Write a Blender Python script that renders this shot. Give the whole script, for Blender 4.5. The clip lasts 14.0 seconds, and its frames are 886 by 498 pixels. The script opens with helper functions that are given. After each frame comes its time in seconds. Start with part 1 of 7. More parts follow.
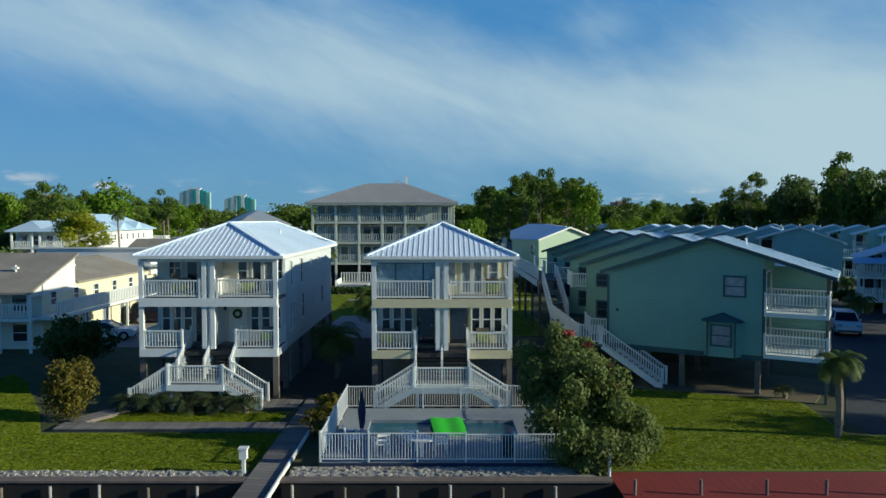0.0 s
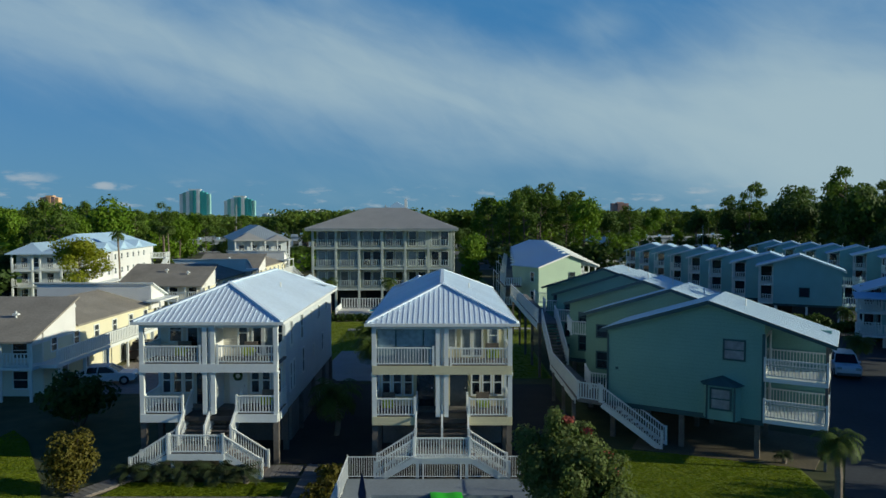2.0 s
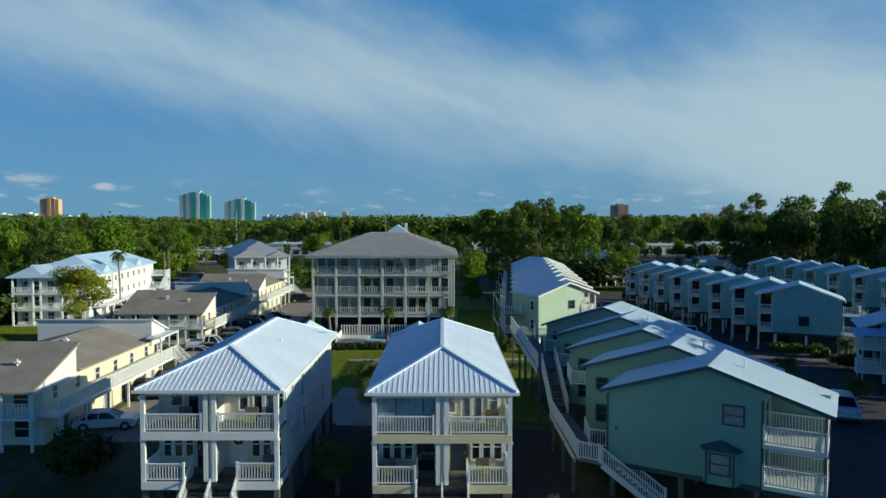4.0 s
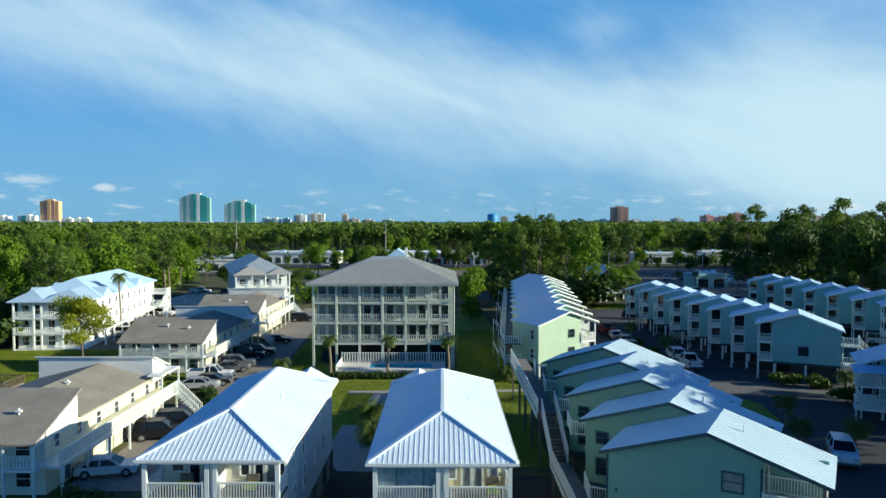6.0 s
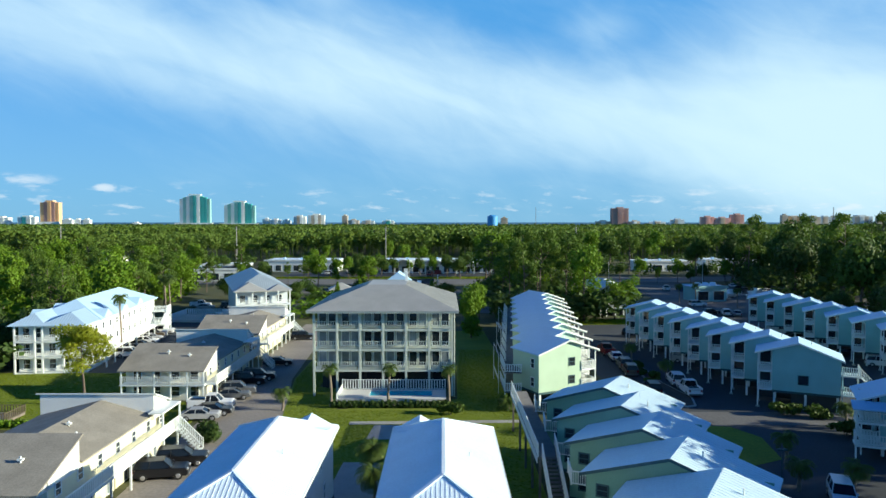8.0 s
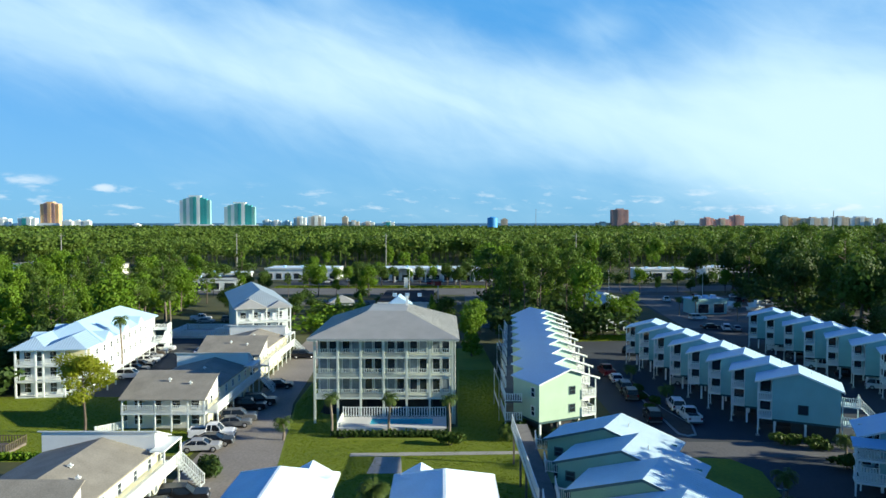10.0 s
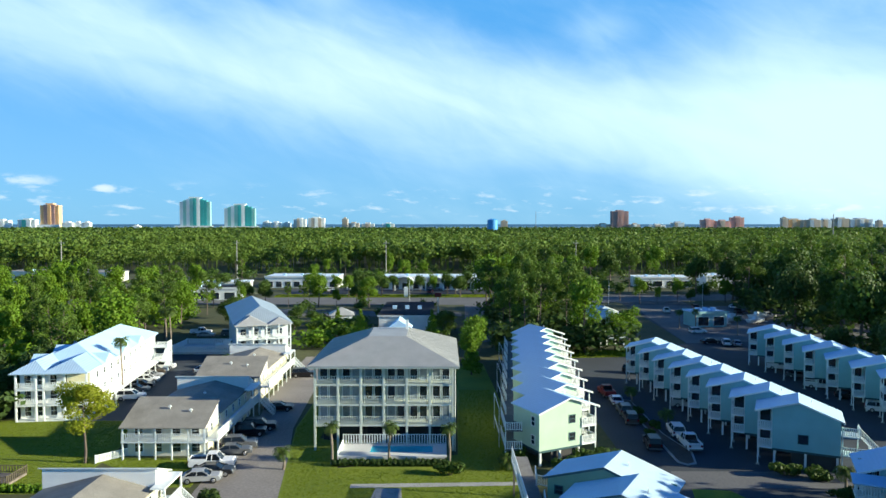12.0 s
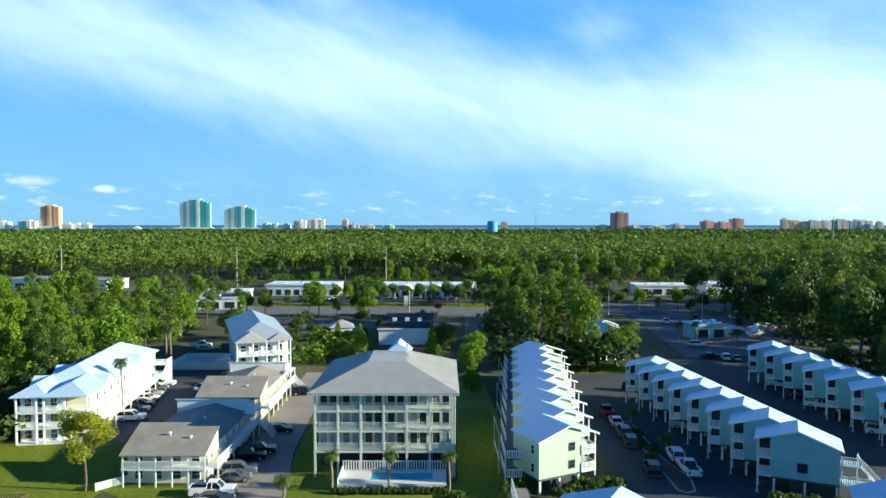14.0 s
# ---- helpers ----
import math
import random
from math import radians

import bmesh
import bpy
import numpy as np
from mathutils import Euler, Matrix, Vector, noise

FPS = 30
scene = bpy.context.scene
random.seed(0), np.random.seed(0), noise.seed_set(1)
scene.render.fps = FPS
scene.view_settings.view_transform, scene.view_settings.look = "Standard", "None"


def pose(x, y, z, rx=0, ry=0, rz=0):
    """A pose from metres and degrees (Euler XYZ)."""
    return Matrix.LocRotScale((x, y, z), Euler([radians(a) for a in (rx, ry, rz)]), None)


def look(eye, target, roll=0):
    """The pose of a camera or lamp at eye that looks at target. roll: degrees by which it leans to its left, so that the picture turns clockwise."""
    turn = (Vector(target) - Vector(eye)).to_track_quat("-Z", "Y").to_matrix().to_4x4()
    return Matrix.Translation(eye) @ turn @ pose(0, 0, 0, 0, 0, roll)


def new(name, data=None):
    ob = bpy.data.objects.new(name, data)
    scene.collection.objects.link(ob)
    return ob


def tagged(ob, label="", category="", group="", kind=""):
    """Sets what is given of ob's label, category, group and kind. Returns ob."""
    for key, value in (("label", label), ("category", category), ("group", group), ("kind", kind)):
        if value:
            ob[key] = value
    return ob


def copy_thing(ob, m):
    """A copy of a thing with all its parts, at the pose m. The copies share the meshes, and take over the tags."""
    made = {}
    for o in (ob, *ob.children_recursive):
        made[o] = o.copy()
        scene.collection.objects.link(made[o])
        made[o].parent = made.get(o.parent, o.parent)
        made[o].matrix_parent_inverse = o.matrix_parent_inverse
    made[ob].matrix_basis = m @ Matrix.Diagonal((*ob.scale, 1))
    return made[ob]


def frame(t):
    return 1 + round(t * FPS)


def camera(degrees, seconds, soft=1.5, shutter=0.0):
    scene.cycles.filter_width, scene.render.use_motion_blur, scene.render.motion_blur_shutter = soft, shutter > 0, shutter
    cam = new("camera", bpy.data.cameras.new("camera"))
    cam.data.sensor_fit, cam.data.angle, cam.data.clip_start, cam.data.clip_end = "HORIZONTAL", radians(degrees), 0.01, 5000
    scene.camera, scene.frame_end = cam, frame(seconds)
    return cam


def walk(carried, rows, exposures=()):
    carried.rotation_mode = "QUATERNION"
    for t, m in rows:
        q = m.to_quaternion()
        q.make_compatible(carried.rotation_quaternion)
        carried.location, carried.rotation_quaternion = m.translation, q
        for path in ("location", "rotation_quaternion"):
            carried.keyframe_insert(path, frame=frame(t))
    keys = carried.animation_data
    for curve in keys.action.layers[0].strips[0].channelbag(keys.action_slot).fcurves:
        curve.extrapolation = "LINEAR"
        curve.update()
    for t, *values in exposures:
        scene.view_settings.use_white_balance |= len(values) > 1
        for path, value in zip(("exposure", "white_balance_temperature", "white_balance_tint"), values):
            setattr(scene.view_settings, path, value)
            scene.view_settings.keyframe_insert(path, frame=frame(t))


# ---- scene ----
cam = camera(64.6, 14.0, soft=1.52)
# seconds, x, y, z, tilt of the rising camera
PATH = [
    (0.0, 0.000, -0.000, 9.350, -2.400),
    (0.5, 0.002, 0.024, 10.154, -2.393),
    (1.0, 0.001, 0.054, 11.007, -2.387),
    (1.5, -0.001, 0.071, 11.857, -2.380),
    (2.0, -0.002, 0.077, 12.743, -2.367),
    (2.5, 0.001, 0.082, 13.615, -2.355),
    (3.0, 0.001, 0.097, 14.510, -2.343),
    (3.5, -0.003, 0.102, 15.375, -2.330),
    (6.0, -0.026, 0.052, 19.853, -2.230),
    (6.5, -0.037, 0.051, 20.744, -2.228),
    (7.0, -0.050, 0.050, 21.634, -2.225),
    (7.5, -0.063, 0.056, 22.569, -2.223),
    (8.0, -0.081, 0.054, 23.487, -2.220),
    (10.5, -0.165, 0.059, 28.097, -2.190),
    (11.0, -0.172, 0.072, 28.996, -2.181),
    (11.5, -0.171, 0.102, 29.905, -2.171),
    (12.0, -0.171, 0.131, 30.805, -2.162),
    (12.5, -0.171, 0.155, 31.704, -2.153),
    (13.0, -0.170, 0.162, 32.588, -2.144),
    (13.5, -0.162, 0.156, 33.480, -2.134),
    (14.0, -0.148, 0.137, 34.350, -2.125),
]
EXPOSURES = [(0.0, 0.28), (1.0, 0.1), (2.0, -0.04), (3.0, 0.0), (3.7, 0.1), (5.8, 0.66), (6.5, 0.82), (8.2, 0.92), (10.3, 1.02), (14.0, 1.2)]
walk(cam, [(t, pose(x, y, z, 90 + tilt, 0, 0)) for t, x, y, z, tilt in PATH], EXPOSURES)

# ---- sky, clouds and sun ----
SUN_AZ, SUN_EL = 9.0, 16.5          # degrees towards the viewer from +x, and above the horizon
to_sun = Vector((math.cos(radians(SUN_EL)) * math.cos(radians(SUN_AZ)),
                 -math.cos(radians(SUN_EL)) * math.sin(radians(SUN_AZ)), math.sin(radians(SUN_EL))))
sun = new("sun", bpy.data.lights.new("sun", "SUN"))
sun.data.energy, sun.data.angle, sun.data.color = 4.5, radians(0.6), (0.95, 0.91, 0.70)
sun.matrix_world = look(to_sun * 100, (0, 0, 0))

world = bpy.data.worlds.new("world")
scene.world = world
world.use_nodes = True
wt = world.node_tree
wt.nodes.clear()


def wn(kind, **sets):
    n = wt.nodes.new(kind)
    for k, v in sets.items():
        n.inputs[k.replace("_", " ")].default_value = v
    return n


def wmath(op, a, b=None, clamp=False):
    n = wt.nodes.new("ShaderNodeMath")
    n.operation, n.use_clamp = op, clamp
    for i, s in enumerate((a, b)):
        if s is None:
            continue
        if isinstance(s, (int, float)):
            n.inputs[i].default_value = s
        else:
            wt.links.new(s, n.inputs[i])
    return n.outputs[0]


def wramp(src, lo, hi):
    n = wt.nodes.new("ShaderNodeMapRange")
    n.interpolation_type = "SMOOTHSTEP"
    wt.links.new(src, n.inputs[0])
    n.inputs[1].default_value, n.inputs[2].default_value = lo, hi
    return n.outputs[0]


def wmix(fac, a, b):
    n = wt.nodes.new("ShaderNodeMix")
    n.data_type = "RGBA"
    wt.links.new(fac, n.inputs[0])
    for i, s in ((6, a), (7, b)):
        if isinstance(s, tuple):
            n.inputs[i].default_value = s
        else:
            wt.links.new(s, n.inputs[i])
    return n.outputs[2]


sky = wt.nodes.new("ShaderNodeTexSky")
sky.sky_type, sky.sun_disc = "NISHITA", False
sky.sun_elevation, sky.sun_rotation = radians(SUN_EL), radians(90 + SUN_AZ)
sky.air_density, sky.dust_density, sky.ozone_density = 1.0, 0.6, 2.5
coord = wt.nodes.new("ShaderNodeTexCoord")
sep = wt.nodes.new("ShaderNodeSeparateXYZ")
wt.links.new(coord.outputs["Generated"], sep.inputs[0])
X, Y, Z = sep.outputs
elev = wmath("ARCTANGENT", wmath("DIVIDE", Z, wmath("SQRT", wmath("ADD", wmath("MULTIPLY", X, X), wmath("MULTIPLY", Y, Y)))))
azim = wmath("ARCTAN2", X, Y)


def streaks(along, across, lean, scale, detail, rough, warp, shift):
    """Noise drawn out along lines that fall to the east by the given lean."""
    s_ = wmath("ADD", elev, wmath("MULTIPLY", azim, lean))
    r_ = wmath("SUBTRACT", azim, wmath("MULTIPLY", elev, lean))
    v = wt.nodes.new("ShaderNodeCombineXYZ")
    wt.links.new(wmath("ADD", wmath("MULTIPLY", r_, along), shift), v.inputs[0])
    wt.links.new(wmath("MULTIPLY", s_, across), v.inputs[1])
    n = wn("ShaderNodeTexNoise", Scale=scale, Detail=detail, Roughness=rough, Distortion=warp)
    wt.links.new(v.outputs[0], n.inputs["Vector"])
    return wmath("SUBTRACT", n.outputs["Fac"], 0.5)


def cloud_at(u0, v0, ru, rv):
    du = wmath("DIVIDE", wmath("SUBTRACT", azim, u0), ru)
    dv = wmath("DIVIDE", wmath("SUBTRACT", elev, v0), rv)
    return wmath("SUBTRACT", 1.0, wramp(wmath("SQRT", wmath("ADD", wmath("MULTIPLY", du, du), wmath("MULTIPLY", dv, dv))), 0.0, 1.0))


# broad veil of high cloud that falls to the east, with haze at both ends and clear blue above its middle
band_mid = wmath("ADD", wmath("MULTIPLY", azim, -0.135), 0.178)
off = wmath("ADD", wmath("SUBTRACT", elev, band_mid), wmath("MULTIPLY", streaks(3.0, 5.0, 0.2, 1.0, 3, 0.5, 0.3, 1.7), 0.07))
band = wmath("SUBTRACT", 1.0, wramp(wmath("ABSOLUTE", off), 0.0, 0.14))
veil_mask = wmath("ADD", wmath("MULTIPLY", band, 0.72), wmath("MULTIPLY", wramp(azim, 0.18, 0.55), 0.42))
veil_mask = wmath("ADD", veil_mask, wmath("MULTIPLY", wramp(wmath("MULTIPLY", azim, -1.0), 0.2, 0.55), -0.12))
veil_mask = wmath("ADD", veil_mask, wmath("MULTIPLY", streaks(2.6, 11.0, 0.28, 1.3, 5, 0.5, 0.6, 4.2), 0.55))
veil_mask = wmath("ADD", veil_mask, wmath("MULTIPLY", streaks(7.0, 17.0, 0.55, 1.2, 7, 0.58, 0.8, 8.8), 0.34))
veil_mask = wmath("ADD", veil_mask, wmath("MULTIPLY", cloud_at(0.22, 0.265, 0.09, 0.04), 0.3))
veil_mask = wmath("ADD", veil_mask, wmath("MULTIPLY", cloud_at(0.56, 0.33, 0.2, 0.06), 0.4))
veil_mask = wmath("ADD", wmath("MULTIPLY", wramp(veil_mask, -0.12, 1.05), 0.9), wmath("MULTIPLY", cloud_at(-0.165, 0.308, 0.06, 0.028), 0.22))
# clear blue overhead
veil_mask = wmath("MULTIPLY", veil_mask, wmath("SUBTRACT", 1.0, wmath("MULTIPLY", wramp(elev, 0.36, 0.7), 0.95)))
# the bank of cloud stands over the sea; the rest of the sky is clear
veil_mask = wmath("MULTIPLY", veil_mask, wramp(Y, 0.15, 0.6))
# small fair-weather clouds low over the sea
mp2 = wt.nodes.new("ShaderNodeCombineXYZ")
wt.links.new(wmath("MULTIPLY", azim, 21.0), mp2.inputs[0])
wt.links.new(wmath("MULTIPLY", elev, 72.0), mp2.inputs[1])
puff = wn("ShaderNodeTexNoise", Scale=1.15, Detail=6.0, Roughness=0.6, Distortion=0.2)
wt.links.new(mp2.outputs[0], puff.inputs["Vector"])
low = wmath("MULTIPLY", wramp(elev, 0.004, 0.014), wmath("SUBTRACT", 1.0, wramp(elev, 0.03, 0.06)))
heap = wmath("ADD", wmath("MULTIPLY", cloud_at(-0.54, 0.053, 0.05, 0.012), 0.22), wmath("MULTIPLY", cloud_at(-0.45, 0.045, 0.022, 0.008), 0.2))
puff_mask = wmath("MULTIPLY", wramp(wmath("ADD", puff.outputs["Fac"], heap), 0.53, 0.74),
                  wmath("MINIMUM", wmath("ADD", wmath("MULTIPLY", low, 0.6), wmath("MULTIPLY", heap, 2.2)), 0.72))
sky_col = wt.nodes.new("ShaderNodeMix")
sky_col.data_type, sky_col.blend_type = "RGBA", "MULTIPLY"
sky_col.inputs[0].default_value = 1.0
wt.links.new(sky.outputs[0], sky_col.inputs[6])
sky_col.inputs[7].default_value = (0.025, 0.31, 0.90, 1)
# clean sea air: pale blue at the horizon, deep blue overhead
clear = wmix(wramp(elev, -0.02, 0.30), (2.15, 4.75, 6.9, 1), (0.85, 3.45, 6.9, 1))
clear = wmix(wmath("MULTIPLY", wmath("SUBTRACT", 1.0, wramp(elev, 0.30, 0.8)), 0.75), sky_col.outputs[2], clear)
tone = wmix(veil_mask, clear, (5.3, 7.2, 8.0, 1))
tone = wmix(puff_mask, tone, (6.2, 7.0, 7.5, 1))
bg = wn("ShaderNodeBackground", Strength=0.072)
wt.links.new(tone, bg.inputs[0])
wo = wt.nodes.new("ShaderNodeOutputWorld")
wt.links.new(bg.outputs[0], wo.inputs[0])


# ---- materials ----
def material(name, base, rough=0.7, metal=0.0, vary=0.25, scale=3.0, fine=30.0, bump=0.0, second=None, wave=None, wave_depth=0.0,
             space="Object", tint=0.0, island=0.0, spec=0.5, mask=None):
    """A surface with grain at two scales; wave: (axis, metres) of laps or ribs; tint, island: shift from piece to piece."""
    m = bpy.data.materials.new(name)
    m.use_nodes = True
    t = m.node_tree
    p = t.nodes["Principled BSDF"]
    p.inputs["Roughness"].default_value, p.inputs["Metallic"].default_value = rough, metal
    p.inputs["Specular IOR Level"].default_value = spec
    tc = t.nodes.new("ShaderNodeTexCoord")
    n1, n2 = t.nodes.new("ShaderNodeTexNoise"), t.nodes.new("ShaderNodeTexNoise")
    for n, s in ((n1, scale), (n2, fine)):
        n.inputs["Scale"].default_value, n.inputs["Detail"].default_value = s, 5
        t.links.new(tc.outputs[space], n.inputs["Vector"])
    addn = t.nodes.new("ShaderNodeMath")
    addn.operation = "ADD"
    t.links.new(n1.outputs["Fac"], addn.inputs[0])
    t.links.new(n2.outputs["Fac"], addn.inputs[1])
    rng = t.nodes.new("ShaderNodeMapRange")
    t.links.new(addn.outputs[0], rng.inputs[0])
    rng.inputs[1].default_value, rng.inputs[2].default_value = 0.7, 1.3
    mix = t.nodes.new("ShaderNodeMix")
    mix.data_type = "RGBA"
    t.links.new(rng.outputs[0], mix.inputs[0])
    b2 = second or tuple(min(1, c * (1 + vary)) for c in base)
    b1 = base if second else tuple(c * (1 - vary) for c in base)
    mix.inputs[6].default_value, mix.inputs[7].default_value = (*b1, 1), (*b2, 1)
    out = mix.outputs[2]
    if tint or island:
        hsv = t.nodes.new("ShaderNodeHueSaturation")
        src = (t.nodes.new("ShaderNodeObjectInfo").outputs["Random"] if tint
               else t.nodes.new("ShaderNodeNewGeometry").outputs["Random Per Island"])
        for inp, lo, hi in (("Value", 1 - (tint or island), 1 + (tint or island)), ("Hue", 0.5 - 0.04 * (tint or island), 0.5 + 0.04 * (tint or island))):
            r = t.nodes.new("ShaderNodeMapRange")
            t.links.new(src, r.inputs[0])
            r.inputs[3].default_value, r.inputs[4].default_value = lo, hi
            t.links.new(r.outputs[0], hsv.inputs[inp])
        t.links.new(out, hsv.inputs["Color"])
        out = hsv.outputs[0]
    t.links.new(out, p.inputs["Base Color"])
    height = None
    if wave:
        w = t.nodes.new("ShaderNodeTexWave")
        w.bands_direction, w.wave_profile = wave[0], "SAW" if wave[0] == "Z" else "SIN"
        w.inputs["Scale"].default_value = (2 * math.pi) / (20 * wave[1])
        t.links.new(tc.outputs["Object"], w.inputs["Vector"])
        bw = t.nodes.new("ShaderNodeBump")
        bw.inputs["Strength"].default_value, bw.inputs["Distance"].default_value = 0.8, wave_depth
        t.links.new(w.outputs["Fac"], bw.inputs["Height"])
        height = bw
    if bump:
        bn = t.nodes.new("ShaderNodeBump")
        bn.inputs["Strength"].default_value, bn.inputs["Distance"].default_value = 0.7, bump
        t.links.new(n2.outputs["Fac"], bn.inputs["Height"])
        if height:
            t.links.new(height.outputs[0], bn.inputs["Normal"])
        height = bn
    if height:
        t.links.new(height.outputs[0], p.inputs["Normal"])
    return m


def foliage(name, base, second, vary=0.16, through_=0.35):
    m = material(name, base, 0.6, 0, 0.3, 1.2, 9.0, 0.0, second, None, 0, "Object", 0.0, vary, 0.25)
    p = m.node_tree.nodes["Principled BSDF"]
    tr = m.node_tree.nodes.new("ShaderNodeBsdfTranslucent")
    mx = m.node_tree.nodes.new("ShaderNodeMixShader")
    mx.inputs[0].default_value = through_
    col = p.inputs["Base Color"].links[0].from_socket
    m.node_tree.links.new(col, tr.inputs[0])
    m.node_tree.links.new(p.outputs[0], mx.inputs[1])
    m.node_tree.links.new(tr.outputs[0], mx.inputs[2])
    m.node_tree.links.new(mx.outputs[0], m.node_tree.nodes["Material Output"].inputs[0])
    return m


def glass(name, base, rough=0.05):
    return material(name, base, rough, 0.0, 0.3, 0.7, 4.0, 0, None, None, 0, "Object", 0.3, 0, 0.9)


WHITE = material("white_paint", (0.76, 0.80, 0.78), 0.5, 0, 0.06, 0.8, 12, 0.002)
WHITE_SIDING = material("white_siding", (0.76, 0.77, 0.75), 0.6, 0, 0.06, 0.6, 10, 0, None, ("Z", 0.16), 0.012)
GREY_SIDING = material("pale_grey_siding", (0.60, 0.66, 0.68), 0.6, 0, 0.07, 0.6, 10, 0, None, ("Z", 0.16), 0.012)
CREAM_SIDING = material("cream_siding", (0.72, 0.66, 0.42), 0.6, 0, 0.07, 0.6, 10, 0, None, ("Z", 0.16), 0.012)
PALE_YELLOW = material("pale_yellow_siding", (0.74, 0.70, 0.50), 0.6, 0, 0.07, 0.5, 10, 0, None, ("Z", 0.16), 0.012)
IVORY = material("ivory_siding", (0.74, 0.72, 0.62), 0.6, 0, 0.07, 0.5, 10, 0, None, ("Z", 0.16), 0.012)
TEAL = material("sea_green_siding", (0.18, 0.39, 0.34), 0.7, 0, 0.1, 0.5, 10, 0.002, None, ("Z", 0.2), 0.012)
SAGE = material("sage_green_siding", (0.21, 0.38, 0.28), 0.7, 0, 0.1, 0.5, 10, 0.002, None, ("Z", 0.2), 0.012)
AQUA = material("aqua_siding", (0.27, 0.51, 0.52), 0.7, 0, 0.1, 0.5, 10, 0.002, None, ("Z", 0.2), 0.012)
LIME = material("pale_lime_siding", (0.46, 0.62, 0.46), 0.7, 0, 0.07, 0.5, 10, 0.002, None, ("Z", 0.2), 0.012)
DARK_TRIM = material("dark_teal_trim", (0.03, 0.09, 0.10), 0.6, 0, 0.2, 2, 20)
ROW_ROOF = material("pale_blue_white_metal_roof", (0.56, 0.73, 0.82), 0.6, 0.0, 0.07, 0.35, 6, 0, spec=0.2)
# white roofs with bluish bases: sky blue of shaded slopes is put in
METAL_ROOF = material("white_metal_roof", (0.68, 0.80, 0.90), 0.6, 0.0, 0.07, 0.35, 6, 0, spec=0.2)
METAL_ROOF_FAR = material("ribbed_sky_tinted_roof", (0.46, 0.67, 0.85), 0.6, 0.0, 0.06, 0.3, 5, 0, None, ("X", 0.4), 0.012, spec=0.2)
BLUE_ROOF = material("pale_blue_metal_roof", (0.45, 0.62, 0.76), 0.4, 0.1, 0.08, 0.3, 5, 0, None, ("X", 0.4), 0.03)
GREY_ROOF = material("grey_brown_shingle", (0.27, 0.25, 0.21), 0.9, 0, 0.22, 0.5, 8, 0.01)
SAGE_WHITE = material("pale_sage_siding", (0.36, 0.41, 0.32), 0.6, 0, 0.07, 0.5, 10, 0, None, ("Z", 0.16), 0.012)
BARK_MULCH = material("brown_bark_mulch", (0.10, 0.062, 0.042), 0.95, 0, 0.3, 0.8, 9, 0.02)
LATTICE = material("grey_brown_lattice", (0.24, 0.22, 0.20), 0.85, 0, 0.2, 1.0, 12, 0.004, None, ("Z", 0.14), 0.01)
PALE_TEAL = material("pale_teal_glass", (0.30, 0.58, 0.52), 0.3, 0, 0.12, 0.02, 0.2)
# near-black ground: shade under and between the stilt houses put into colour
GROUND_SHADE = material("shade_dark_ground", (0.035, 0.03, 0.024), 0.95, 0, 0.3, 0.5, 8, 0.01)
TILE_ROOF = material("grey_metal_tile", (0.42, 0.42, 0.39), 0.5, 0.1, 0.12, 0.5, 8, 0)
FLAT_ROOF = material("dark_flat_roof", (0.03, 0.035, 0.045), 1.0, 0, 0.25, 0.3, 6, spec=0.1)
TERRACE = material("white_terrace_concrete", (0.62, 0.62, 0.60), 0.8, 0, 0.1, 0.5, 9, 0.002)
GLASS = glass("window_glass", (0.02, 0.03, 0.04))
GLASS_PALE = glass("curtained_glass", (0.22, 0.26, 0.28), 0.1)
WOOD = material("weathered_wood", (0.17, 0.14, 0.12), 0.85, 0, 0.3, 1.5, 14, 0.004, None, None, 0, "Object", 0.2)
# near-black: the darkness beneath the seawall cap is put into the timber
SEAWALL = material("shade_dark_timber", (0.015, 0.014, 0.013), 0.8, 0, 0.3, 1.5, 14, 0.004)
PILE = material("timber_pile", (0.16, 0.14, 0.12), 0.9, 0, 0.3, 2, 20, 0.004)
DECK = material("deck_boards", (0.17, 0.16, 0.15), 0.85, 0, 0.25, 1.0, 14, 0.003, None, None, 0, "Object", 0.18)
# near-black: shade under floors is put into the colour; also the pickup bed
SHADE_DARK = material("shade_dark_face", (0.05, 0.05, 0.05), 0.9, 0, 0.2, 1, 8)
CONCRETE = material("concrete", (0.36, 0.35, 0.33), 0.9, 0, 0.16, 0.4, 9, 0.003, None, None, 0, "Object", 0.06)
POOL_DECK = material("pool_deck_concrete", (0.23, 0.27, 0.30), 0.85, 0, 0.12, 0.5, 9, 0.002)
SAND = material("sandy_ground", (0.12, 0.10, 0.06), 0.95, 0, 0.22, 0.5, 8, 0.01)
RUBBLE = material("pale_rubble", (0.31, 0.30, 0.27), 0.95, 0, 0.35, 1.5, 12, 0.02)
ASPHALT = material("asphalt", (0.040, 0.049, 0.058), 0.9, 0, 0.25, 0.12, 4, 0.003)
DRIVE = material("worn_concrete_drive", (0.25, 0.225, 0.20), 0.92, 0, 0.25, 0.12, 3, 0.003)
SLATE_ROOF = material("slate_blue_metal_roof", (0.33, 0.40, 0.45), 0.45, 0.1, 0.1, 0.3, 5, 0, None, ("X", 0.4), 0.02)
# greenish cream, with the dimness of the shaded apartment front put into it
DIM_CREAM = material("dim_cream_paint", (0.56, 0.60, 0.52), 0.6, 0, 0.08, 0.8, 12, 0.002)
ROAD_PALE = material("worn_pale_road", (0.125, 0.125, 0.125), 0.92, 0, 0.25, 0.12, 3, 0.003)
